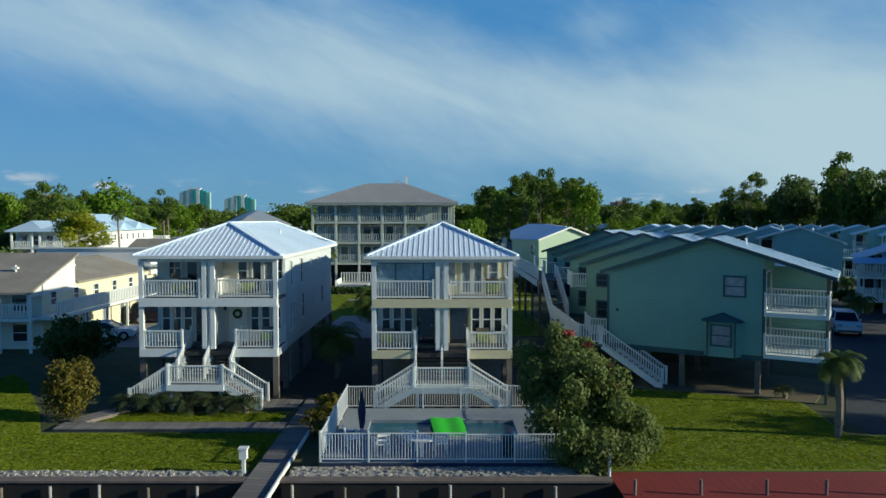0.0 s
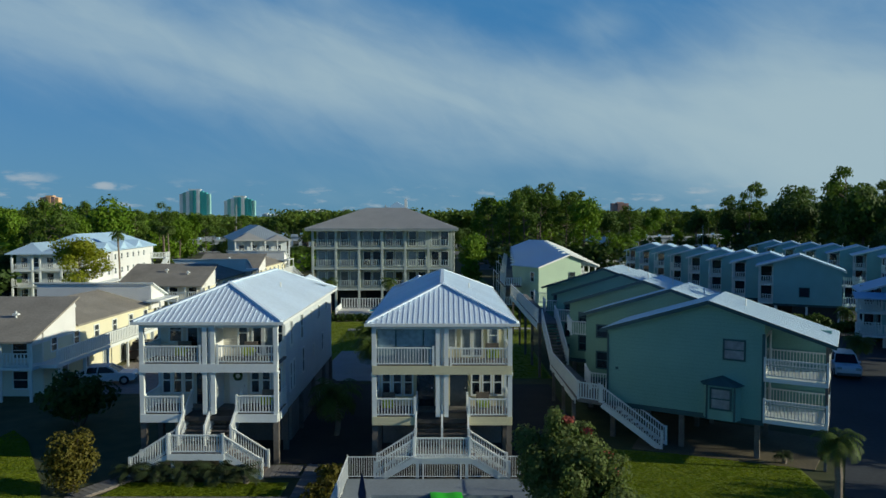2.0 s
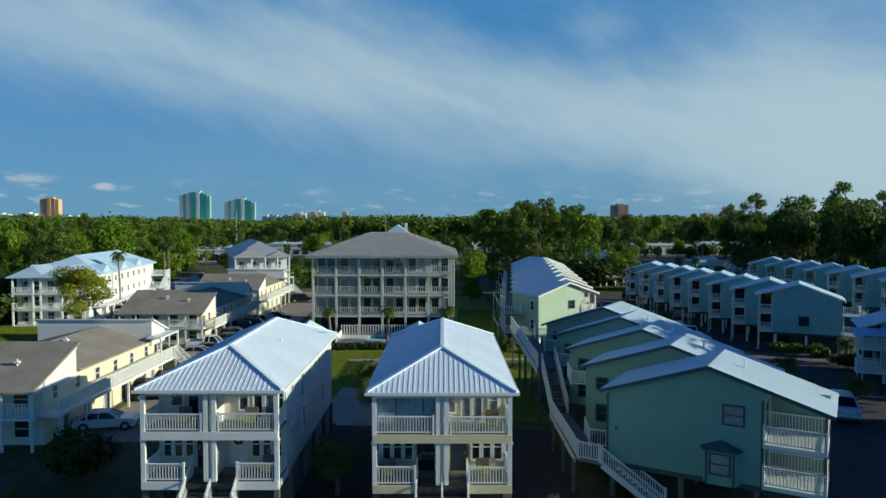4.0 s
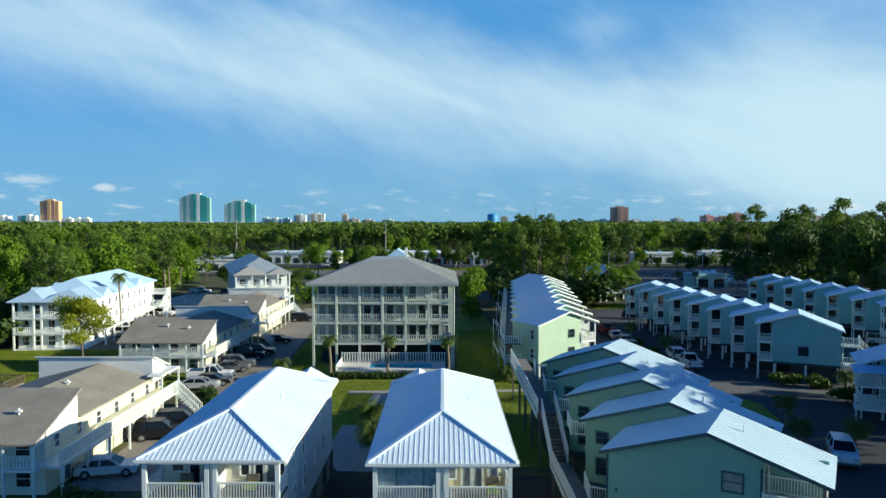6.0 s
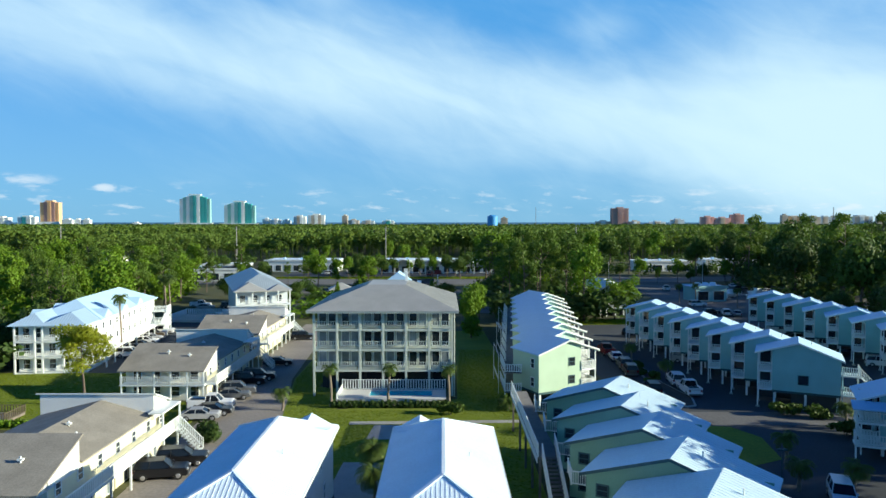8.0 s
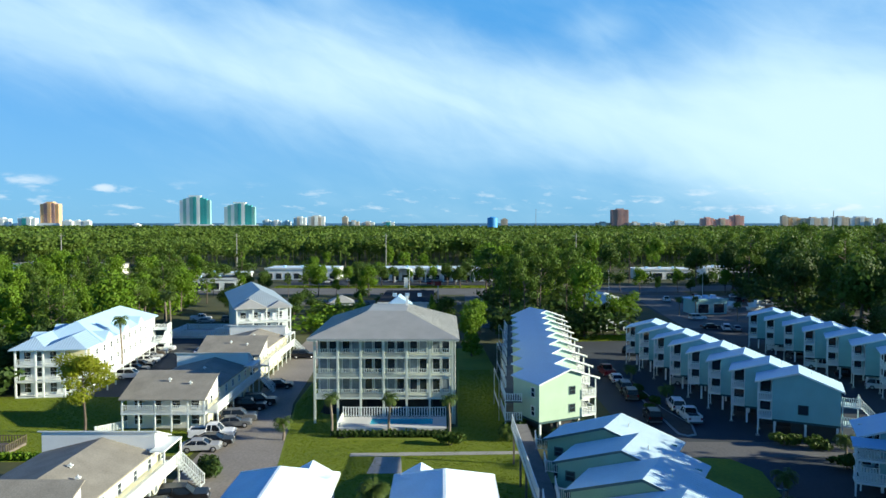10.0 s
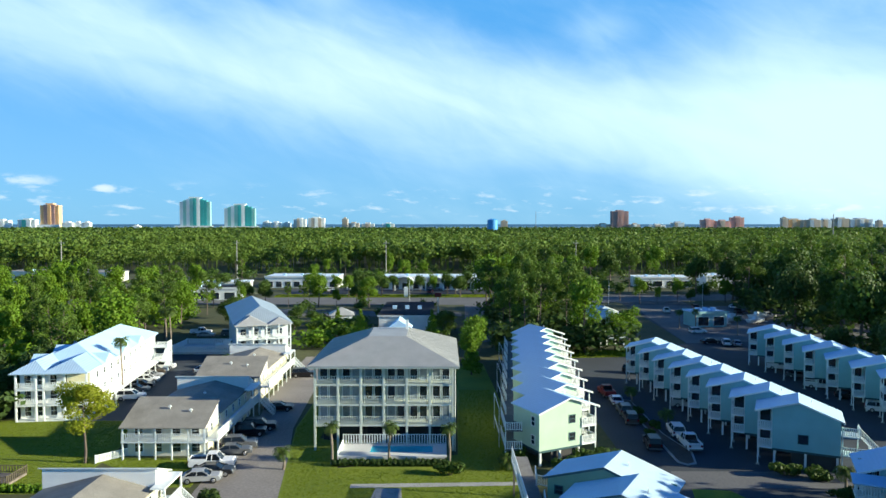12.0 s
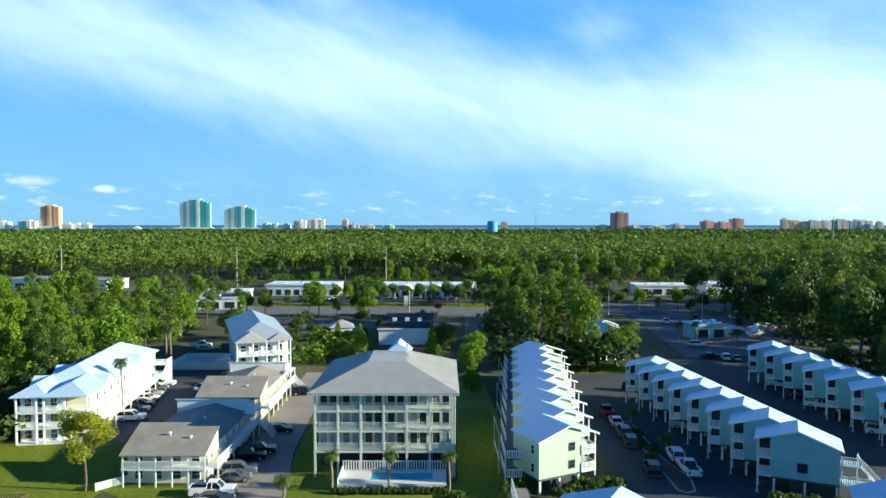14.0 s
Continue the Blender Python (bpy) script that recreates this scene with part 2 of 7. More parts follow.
GRASS = material("lawn", (0.115, 0.165, 0.008), 0.95, 0, 0.4, 0.18, 2.5, 0.01, (0.20, 0.245, 0.012))
GROUND = material("rough_ground", (0.028, 0.045, 0.010), 0.95, 0, 0.4, 0.05, 0.9, 0.05, (0.085, 0.085, 0.028))
WATER = material("canal_water", (0.012, 0.016, 0.016), 0.06, 0, 0.3, 0.2, 2.5, 0.02)
SEA = material("open_sea", (0.11, 0.24, 0.36), 0.45, 0, 0.1, 0.002, 0.01)
POOL = material("pool_water", (0.02, 0.42, 0.60), 0.1, 0, 0.15, 0.5, 3.0, 0.01, spec=0.15)
# darker copy of POOL: the shade over this pool is put into its colour
POOL_SHADED = material("shaded_pool_water", (0.02, 0.12, 0.17), 0.08, 0, 0.15, 0.5, 3.0, 0.01, spec=0.25)
RED = material("red_painted_boards", (0.20, 0.022, 0.018), 0.8, 0, 0.15, 0.6, 10, 0.003)
BARK = material("bark", (0.13, 0.10, 0.08), 0.95, 0, 0.35, 3, 18, 0.02)
PALM_BARK = material("palm_bark", (0.22, 0.18, 0.14), 0.95, 0, 0.3, 3, 18, 0.02)
PINE_LEAF = foliage("pine_needles", (0.062, 0.125, 0.014), (0.13, 0.20, 0.026))
OAK_LEAF = foliage("broad_leaves", (0.048, 0.094, 0.014), (0.088, 0.15, 0.022))
GOLD_LEAF = foliage("golden_green_leaves", (0.23, 0.28, 0.018), (0.36, 0.38, 0.03), 0.14, 0.5)
BRIGHT_LEAF = foliage("bright_leaves", (0.09, 0.19, 0.010), (0.17, 0.27, 0.018))
DARK_LEAF = foliage("dark_leaves", (0.040, 0.078, 0.018), (0.075, 0.125, 0.025))
# lighter copy of PINE_LEAF: haze over the far woods is put into its green
WOODS_LEAF = foliage("hazed_pine_crowns", (0.080, 0.145, 0.020), (0.155, 0.225, 0.034), 0.2)
TURF = foliage("grass_blades", (0.125, 0.185, 0.007), (0.215, 0.265, 0.012), 0.15, 0.5)
PALM_LEAF = foliage("palm_fronds", (0.06, 0.11, 0.02), (0.12, 0.17, 0.035))
OLIVE_LEAF = foliage("olive_leaves", (0.10, 0.10, 0.015), (0.17, 0.14, 0.02))
OLEANDER = foliage("oleander_leaves", (0.10, 0.165, 0.038), (0.21, 0.25, 0.085), 0.15, 0.5)
SAGO_LEAF = foliage("sago_fronds", (0.03, 0.052, 0.018), (0.065, 0.09, 0.035))
FLOWER = foliage("red_blossom", (0.30, 0.06, 0.05), (0.40, 0.12, 0.08))
TYRE = material("tyre_rubber", (0.02, 0.02, 0.02), 0.9)
RIM = material("wheel_rim", (0.5, 0.5, 0.52), 0.35, 0.8)
CAR_GLASS = material("car_glass", (0.01, 0.012, 0.015), 0.12, 0, 0.1, 1, 5, 0, None, None, 0, "Object", 0, 0, 0.35)
PAINTS = {k: material(k + "_car_paint", c, 0.32, 0.0, 0.04, 0.5, 4, spec=0.35) for k, c in {
    "white": (0.75, 0.76, 0.77), "black": (0.012, 0.012, 0.014), "silver": (0.38, 0.39, 0.40), "grey": (0.12, 0.125, 0.13),
    "red": (0.22, 0.02, 0.02), "brown": (0.10, 0.08, 0.06), "blue": (0.03, 0.07, 0.16)}.items()}
HEADLAMP = material("headlamp_glass", (0.6, 0.6, 0.58), 0.15, 0.2, 0.05)
TAILLAMP = material("tail_lamp_red", (0.25, 0.01, 0.01), 0.2)
GREEN_FLOAT = material("green_foam_mat", (0.03, 0.62, 0.03), 0.6, 0, 0.06, 2, 20)
NAVY = material("navy_canvas", (0.02, 0.03, 0.07), 0.9, 0, 0.2, 4, 20)
LIME_CUSHION = material("lime_cushion", (0.42, 0.50, 0.04), 0.9, 0, 0.15, 4, 20)


# ---- mesh building ----
class MB:
    made = 0

    def __init__(self):
        self.v, self.f = [], []

    def add(self, pts, faces):
        n = len(self.v)
        self.v.extend(tuple(p) for p in pts)
        self.f.extend(tuple(n + i for i in q) for q in faces)
        return self

    def quad(self, *pts):
        return self.add(pts, [tuple(range(len(pts)))])

    def box(self, x0, y0, z0, x1, y1, z1):
        return self.add([(x0, y0, z0), (x1, y0, z0), (x1, y1, z0), (x0, y1, z0), (x0, y0, z1), (x1, y0, z1), (x1, y1, z1), (x0, y1, z1)],
                        [(0, 3, 2, 1), (4, 5, 6, 7), (0, 1, 5, 4), (1, 2, 6, 5), (2, 3, 7, 6), (3, 0, 4, 7)])

    def slab(self, pts, down):
        """A plate with the given top outline, that thick downwards."""
        n = len(pts)
        low = [(p[0], p[1], p[2] - down) for p in pts]
        return self.add(list(pts) + low, [tuple(range(n)), tuple(range(2 * n - 1, n - 1, -1))] +
                        [(i, n + i, n + (i + 1) % n, (i + 1) % n) for i in range(n)])

    def beam(self, p, q, w, h):
        """A bar from p to q, w wide and h high."""
        p, q = Vector(p), Vector(q)
        d = (q - p).normalized()
        side = d.cross(Vector((0, 0, 1)))
        side = side.normalized() if side.length > 1e-3 else Vector((1, 0, 0))
        upw = side.cross(d).normalized()
        c = []
        for e in (p, q):
            for a, b in ((-1, -1), (1, -1), (1, 1), (-1, 1)):
                c.append(e + side * a * w / 2 + upw * b * h / 2)
        return self.add(c, [(0, 1, 2, 3), (7, 6, 5, 4), (0, 4, 5, 1), (1, 5, 6, 2), (2, 6, 7, 3), (3, 7, 4, 0)])

    def tube(self, p, q, r0, r1, n=8, cap=True):
        p, q = Vector(p), Vector(q)
        d = (q - p).normalized()
        a = d.orthogonal().normalized()
        b = d.cross(a)
        c = []
        for e, r in ((p, r0), (q, r1)):
            for i in range(n):
                t = 2 * math.pi * i / n
                c.append(e + (a * math.cos(t) + b * math.sin(t)) * r)
        faces = [(i, (i + 1) % n, n + (i + 1) % n, n + i) for i in range(n)]
        if cap:
            faces += [tuple(range(n - 1, -1, -1)), tuple(range(n, 2 * n))]
        return self.add(c, faces)

    def rail(self, p, q, h=0.95, gap=0.14, post=0.1, bal=0.045, ends=True, top=0.09):
        """A railing between two floor points: posts, two rails and upright balusters."""
        p, q = Vector(p), Vector(q)
        MB.made += 1
        post, h = post * (1 + 0.05 * (MB.made % 5)), h + 0.008 * (MB.made % 7)
        upz = Vector((0, 0, 1))
        self.beam(p + upz * h, q + upz * h, top, top * .78)
        self.beam(p + upz * 0.12, q + upz * 0.12, top * .67, top * .67)
        n = max(1, round((q - p).length / gap))
        for i in range(1, n):
            c = p.lerp(q, i / n)
            s = bal / 2
            self.add([(c.x - s, c.y - s, c.z + .12), (c.x + s, c.y - s, c.z + .12), (c.x + s, c.y + s, c.z + .12), (c.x - s, c.y + s, c.z + .12),
                      (c.x - s, c.y - s, c.z + h), (c.x + s, c.y - s, c.z + h), (c.x + s, c.y + s, c.z + h), (c.x - s, c.y + s, c.z + h)],
                     [(0, 1, 5, 4), (1, 2, 6, 5), (2, 3, 7, 6), (3, 0, 4, 7)])
        if ends:
            for c in ((p, q) if ends is True else (p,)):
                self.box(c.x - post / 2, c.y - post / 2, c.z, c.x + post / 2, c.y + post / 2, c.z + h + 0.1)
        return self

    def mesh(self, name, mat):
        me = bpy.data.meshes.new(name)
        me.from_pydata(self.v, [], self.f)
        me.materials.append(mat)
        me.update()
        return me


def part(name, mb, mat, parent=None, label=""):
    ob = new(name, mb.mesh(name, mat) if isinstance(mb, MB) else mb)
    ob.parent = parent
    if name in ("railing", "fence_panel", "stair_rail", "roof_seams", "balcony_band"):
        ob["kind"] = "stuff"
    return tagged(ob, label)


def thing(name, label, category, m=None, group=""):
    ob = new(name)
    ob.empty_display_size = 0.2
    if m is not None:
        ob.matrix_basis = m
    return tagged(ob, label, category, group)


def structure(name, mb, mat, label):
    return tagged(part(name, mb, mat), label, "", "", "structure")


def window(parent, x, z, w, h, y, out=-1, axis="y", frame_mat=None, pane_mat=None, bars=1, name="window"):
    """A framed window in a wall that faces out along an axis; x is the place along the wall, z the sill."""
    fr, pn, t = MB(), MB(), 0.09

    def b(mb, a0, z0, a1, z1, d0, d1):
        lo, hi = sorted((y + out * d0, y + out * d1))
        mb.box(a0, lo, z0, a1, hi, z1) if axis == "y" else mb.box(lo, a0, z0, hi, a1, z1)
    for a in ((x, z, x + t, z + h), (x + w - t, z, x + w, z + h), (x + t, z, x + w - t, z + t), (x + t, z + h - t, x + w - t, z + h)):
        b(fr, *a, 0.0, 0.07)
    for i in range(bars):
        zz = z + h * (i + 1) / (bars + 1)
        b(fr, x + t, zz - .03, x + w - t, zz + .03, 0.012, 0.05)
    b(pn, x + t * .5, z + t * .5, x + w - t * .5, z + h - t * .5, 0.004, 0.02)
    wn_ = part(name, fr, frame_mat or WHITE, parent)
    part("pane", pn, pane_mat or GLASS, wn_)
    return wn_


# ---- ground, water and roads ----
def flat(pts, z):
    return [(x, y, z) for x, y in pts]


def rect(x0, y0, x1, y1, z):
    return [(x0, y0, z), (x1, y0, z), (x1, y1, z), (x0, y1, z)]


SHORE = 24.75
structure("ground", MB().slab(rect(-3600, SHORE, 3600, 2450, 0), 1.6), GROUND, "rough grass and sandy ground under the houses and woods")
structure("water_canal", MB().quad(*rect(-900, -600, 900, SHORE, -0.75)), WATER, "dark still canal water")
structure("water_sea", MB().quad(*rect(-4200, 2450, 4200, 4850, 2.0)), SEA, "blue open sea beyond the woods")
structure("backdrop", MB().box(-4200, 4850, -2, 4200, 4852, 19.0), SEA, "last strip of sea at the horizon")


def lawn(name, pts, label="mown green lawn"):
    structure(name, MB().slab(flat(pts, 0.03), 0.1), GRASS, label)


lawn("lawn_west", [(-40, 25.65), (-6.6, 25.65), (-6.9, 30.3), (-17.6, 30.3), (-19.5, 33.5), (-24, 40), (-40, 44)])
lawn("lawn_stair", [(-15.9, 31.7), (-7.5, 31.7), (-7.5, 33.6), (-15.3, 33.6)])
lawn("lawn_east", [(4.6, 25.7), (24, 25.7), (24, 29.6), (17.6, 30.0), (18.4, 36.4), (9.2, 38.6), (4.6, 38.0)])
lawn("lawn_middle", [(-19.5, 56.2), (-6.5, 56.0), (8.8, 56), (8.8, 70), (11, 86), (8.6, 150), (2.6, 150), (1.8, 92), (-13.5, 86.8), (-13.5, 99), (-17.8, 99), (-17.8, 118), (-22.3, 118), (-22.2, 104), (-19.8, 86), (-18.2, 74)])
lawn("lawn_far_west", [(-72, 78.5), (-44, 78.5), (-44, 89), (-33, 80.5), (-29.6, 80.5), (-30, 90.5), (-44, 90.8), (-46, 108), (-72, 108)])
lawn("lawn_rows", [(24.5, 158), (44, 160), (44, 168), (25, 168)])
lawn("lawn_island", [(29.6, 66.5), (33.5, 68.5), (34.6, 75.5), (32.8, 79.5), (28.6, 80), (27, 73)])


def road(name, pts, mat, label, z=0.02):
    structure(name, MB().slab(flat(pts, z), 0.1), mat, label)


road("road_left", [(-28.4, 51), (-19.3, 51), (-19.0, 56), (-18.0, 76), (-19.8, 87), (-22.6, 104), (-24.0, 132), (-24.5, 160), (-31.5, 160), (-30.8, 124), (-28.6, 104), (-29.0, 86), (-27.8, 56)], DRIVE, "worn pale asphalt drive between the houses")
road("road_lot_left", [(-59, 103), (-43.5, 103), (-43.5, 178), (-70, 178), (-63.5, 150)], ASPHALT, "dark asphalt parking lot")
road("road_right", [(19.0, 25.8), (60, 25.8), (74, 60), (78, 120), (84, 175), (96, 300), (70, 300), (62, 178), (34, 160), (24, 160), (23.5, 84), (24.4, 52), (23.2, 40), (18.6, 32)], ASPHALT, "dark asphalt drive and parking between the rows", 0.016)
road("road_cross_right", [(26.8, 80.2), (60, 80.2), (60, 85.4), (28, 85.8)], ROAD_PALE, "paler concrete strip across the drive", 0.036)
road("road_main", [(-330, 268), (-40, 262), (14, 262), (120, 278), (420, 278), (420, 300), (120, 300), (14, 286), (-40, 286), (-330, 296)], ROAD_PALE, "pale main road beyond the houses")
road("road_spur", [(5.6, 180), (13.2, 180), (16.5, 265), (8.0, 265)], ROAD_PALE, "pale side road", 0.03)
road("road_loop", [(-62, 231), (-22, 229), (6, 230), (6, 239), (-22, 243), (-62, 250)], ROAD_PALE, "pale access road behind the hip-roofed house", 0.028)
road("road_lot_shops", [(-70, 300), (62, 300), (62, 326), (-70, 326)], ASPHALT, "parking lot before the shops")
road("road_lot_right", [(62, 178), (150, 190), (160, 250), (70, 262)], ROAD_PALE, "boat and car park beyond the rows", 0.03)
# this strip's dark colour holds both shade and dark plants
road("pavement_walk", [(-6.6, 54.8), (-4.6, 36.5), (-5.0, 36.2), (-8.8, 36.2), (-8.8, 56)], GROUND_SHADE, "strip between the stilt houses, darkened for shade and dark plants", 0.04)
road("pavement_yard", [(-8.4, 55.0), (-5.0, 55.0), (-6.2, 67.5), (-9.8, 67.5), (-10.2, 58.5)], CONCRETE, "pale concrete yard behind the stilt houses", 0.06)
road("pavement_middle", [(-11, 80.3), (10.5, 81.2), (10.5, 82.3), (-11, 81.5)], CONCRETE, "pale concrete path across the lawn", 0.05)
road("pavement_patch", [(-8.4, 74.8), (-4.6, 74.8), (-5, 80.2), (-8, 80.2)], CONCRETE, "pale concrete pad on the lawn", 0.052)
structure("ground_sand", MB().slab(flat([(10.5, 38.6), (18.9, 35.2), (22.4, 40.2), (14, 46)], 0.045), 0.1), SAND, "sandy ground under the raised townhouse")
# dark sheet laid where the shade under the houses falls
structure("ground_houses", MB().slab(flat([(-16.5, 36.2), (-4.6, 36.2), (-4.6, 33.5), (4.6, 33.5), (8.2, 40), (8.2, 54), (-16.5, 54)], 0.012), 0.1), GROUND_SHADE, "bare sandy ground with the shade under the stilt houses painted in")


# ---- stilt houses with double porches ----
def hip_roof(mb, x0, y0, x1, y1, ze, zr, run, yb=None, t=0.14):
    """A hip roof over a rectangle, ridge along y."""
    cx, yb = (x0 + x1) / 2, run if yb is None else yb
    a, b, c, d = (x0, y0, ze), (x1, y0, ze), (x1, y1, ze), (x0, y1, ze)
    p, q = (cx, y0 + run, zr), (cx, y1 - yb, zr)
    for pts in ([a, b, p], [b, c, q, p], [c, d, q], [d, a, p, q]):
        mb.slab(pts, t)
    return a, b, c, d, p, q


def seams(mb, corner_a, corner_b, top_a, top_b, step=0.26, w=0.045, h=0.02):
    """Upright ribs up a roof slope from its eave (a to b) to its ridge (top_a to top_b)."""
    a, b, ta, tb = map(Vector, (corner_a, corner_b, top_a, top_b))
    e = (b - a).normalized()
    nrm = e.cross((ta - a)).normalized()
    if nrm.z < 0:
        nrm = -nrm
    upd = nrm.cross(e).normalized()
    if upd.z < 0:
        upd = -upd
    L = (b - a).length
    sa, sb, hh = (ta - a).dot(e), (tb - a).dot(e), (ta - a).dot(upd)
    n = int(L / step)
    for i in range(1, n):
        s = L * i / n
        top = hh
        if sa > 1e-4 and s < sa:
            top = hh * s / sa
        elif s > sb and L - sb > 1e-4:
            top = hh * (L - s) / (L - sb)
        if top < 0.15:
            continue
        p0 = a + e * s + nrm * h * 0.5
        mb.beam(p0, p0 + upd * (top - 0.03), w, h)


def porch_rail(house, p, q, gap=0.15, h=0.9):
    part("railing", MB().rail(p, q, h, gap), WHITE, house, "white wooden railing with upright balusters")


# the blue sky's reflection is put into this lighter base colour
GLASS_SKY = glass("sky_tinted_porch_glass", (0.24, 0.34, 0.38), 0.12)
# openings on the upper porches: place, sill, width, height, pane, bars
UPPER = {
    (True, -1): ((.45, .75, .78, 1.35, GLASS, 1), (1.42, .06, .7, 1.9, GLASS, 0), (2.14, .06, .7, 1.9, GLASS, 0)),
    (True, 1): ((.72, .5, .62, 1.55, GLASS, 1), (1.5, .06, .62, 1.9, GLASS, 0), (2.14, .06, .62, 1.9, GLASS_PALE, 0), (2.86, .5, .42, 1.5, GLASS, 1)),
    (False, -1): ((.6, .06, .9, 1.9, GLASS_PALE, 0), (1.55, .06, .9, 1.9, GLASS_PALE, 0)),
    (False, 1): ((.12, .5, .52, 1.6, GLASS_PALE, 0), (.85, .06, .6, 1.9, GLASS_PALE, 0), (1.47, .06, .6, 1.9, GLASS_PALE, 0), (2.3, .4, .62, 1.65, GLASS_PALE, 1)),
}


def stilt_house(m, wall_front, wall_side, fascia_mat, label, mirror, wreath):
    hs = thing("house", label, "house", m, "stilt houses")
    F1, F2, EZ = 2.65, 5.28, 7.5
    # roof with ribs, ridge caps and gutter
    rb = MB()
    a, b, c, d, p, q = hip_roof(rb, -3.85, 0, 3.85, 18.4, EZ, 9.15, 3.85, 3.4)
    roof = part("roof", rb, METAL_ROOF, hs, "white ribbed metal hip roof")
    sm = MB()
    for e in ((a, b, p, p), (b, c, p, q), (c, d, q, q), (d, a, q, p)):
        seams(sm, *e)
    part("roof_seams", sm, METAL_ROOF, roof)
    cp = MB()
    for e in ((a, p), (b, p), (c, q), (d, q), (p, q)):
        cp.beam(Vector(e[0]) + Vector((0, 0, .05)), Vector(e[1]) + Vector((0, 0, .05)), 0.22, 0.08)
    part("ridge_cap", cp, METAL_ROOF, roof)
    gx = -1.8 * mirror
    gb = MB().add([(gx - 1.7, 18.35, 7.6), (gx + 1.7, 18.35, 7.6), (gx, 18.35, 8.55), (gx, 15.4, 8.33), (gx - 1.7, 16.4, 7.8), (gx + 1.7, 16.4, 7.8)],
                  [(0, 1, 2), (0, 2, 3, 4), (1, 5, 3, 2)])
    part("rear_gable", gb, METAL_ROOF, roof)
    part("vent_pipe", MB().tube((1.7, 9, 8.2), (1.7, 9, 8.75), 0.06, 0.06), WHITE, roof)
    gt = MB().box(-3.85, -0.1, EZ - .16, 3.85, 0.0, EZ - .01).box(3.85, -0.1, EZ - .16, 3.95, 18.4, EZ - .01).box(-3.95, -0.1, EZ - .16, -3.85, 18.4, EZ - .01)
    part("gutter", gt, WHITE, hs)
    part("soffit", MB().box(-3.6, 0.15, EZ - .22, 3.6, 18.2, EZ - .165), WHITE, hs)
    part("front_beam", MB().box(-3.6, 0.2, EZ - .34, 3.6, 0.36, EZ - .223), WHITE, hs)
    # rooms
    y0, y1, w = 2.3, 18.0, 3.5
    wl = MB().box(-w, y0, F1, -w + .15, y1, EZ - .223).box(w - .15, y0, F1, w, y1, EZ - .223).box(-w + .15, y1 - .15, F1, w - .15, y1, EZ - .223)
    part("side_wall", wl, wall_side, hs, "pale lapped siding")
    part("front_wall", MB().box(-w + .15, y0 + .02, F1, w - .15, y0 + .17, EZ - .223), wall_front, hs)
    part("party_wall", MB().box(-.09, .31, F1, .09, y0 + .02, EZ - .223), WHITE_SIDING, hs)
    # floors; the lower one has a gap for the stair
    part("upper_floor", MB().box(-w - .05, .1, F2 - .12, w + .05, y0, F2), DECK, hs)
    part("upper_fascia", MB().box(-w - .06, .02, F2 - .42, w + .06, .098, F2 + .02), fascia_mat, hs)
    part("lower_floor", MB().box(-w - .05, .1, F1 - .12, -1.36, 1.4, F1).box(1.36, .1, F1 - .12, w + .05, 1.4, F1).box(-w - .05, 1.4, F1 - .12, w + .05, y0, F1), DECK, hs)
    for s in (-1, 1):
        xa, xb = sorted((s * 1.36, s * (w + .06)))
        part("lower_fascia", MB().box(xa, .02, F1 - .4, xb, .098, F1 + .02), fascia_mat, hs)
        xa, xb = sorted((s * (w + .052), s * (w + .1)))
        part("porch_skirt", MB().box(xa, .1, F1 - .4, xb, y0, F1), fascia_mat, hs)
        xa, xb = sorted((s * (w - .1), s * (w + .02)))
        part("side_skirt", MB().box(xa, y0, F1 - .4, xb, y1, F1 - .002), wall_side, hs)
    part("underfloor", MB().box(-w, .2, F1 - .36, w, y1, F1 - .13), SHADE_DARK, hs)
    part("porch_ceiling", MB().box(-w, .1, F2 - .2, w, y0, F2 - .13), WHITE, hs)
    for x in (-w + .02, -.22, .22, w - .02):
        part("porch_post", MB().box(x - .11, .1, F1, x + .11, .3, EZ - .223).box(x - .15, .07, F2 - .5, x + .15, .33, F2 - .38), WHITE, hs)
    for x in (-w + .05, 0, w - .05):
        for y in (.3, 2.5, 6.5, 10.5, 14.5, 17.7):
            if x == 0 and y < 2:
                continue
            part("stilt", MB().box(x - .14, y - .14, -.1, x + .14, y + .14, F1 - .37), PILE, hs)
    part("lower_wall", MB().box(-w + .12, 4.2, 0, w - .12, 17.6, F1 - .38), LATTICE, hs, "grey-brown boarded wall of the ground floor")
    # railings
    for s in (-1, 1):
        porch_rail(hs, (s * .45, .16, F2), (s * (w - .1), .16, F2))
        porch_rail(hs, (s * 1.4, .16, F1), (s * (w - .1), .16, F1))
        porch_rail(hs, (s * (w - .02), .3, F2), (s * (w - .02), y0, F2))
        porch_rail(hs, (s * (w - .02), .3, F1), (s * (w - .02), y0, F1))
    # doors and windows on the porches
    for s in (-1, 1):
        xl = .15 if s > 0 else -w + .15
        for x, z, ww, h, pm, nb in UPPER[(wreath, s)]:
            window(hs, xl + x, F2 + z, ww, h, y0 + .02, pane_mat=pm, bars=nb)
        dx = s * .9
        dr = part("door", MB().box(dx - .48, y0 - .05, F1, dx + .48, y0 + .018, F1 + 2.1), WHITE if s > 0 and wreath else GLASS, hs, "white front door" if s > 0 and wreath else "dark glazed front door")
        part("door_handle", MB().tube((dx + .35, y0 - .1, F1 + 1), (dx + .35, y0 - .05, F1 + 1), .04, .04), RIM, dr)
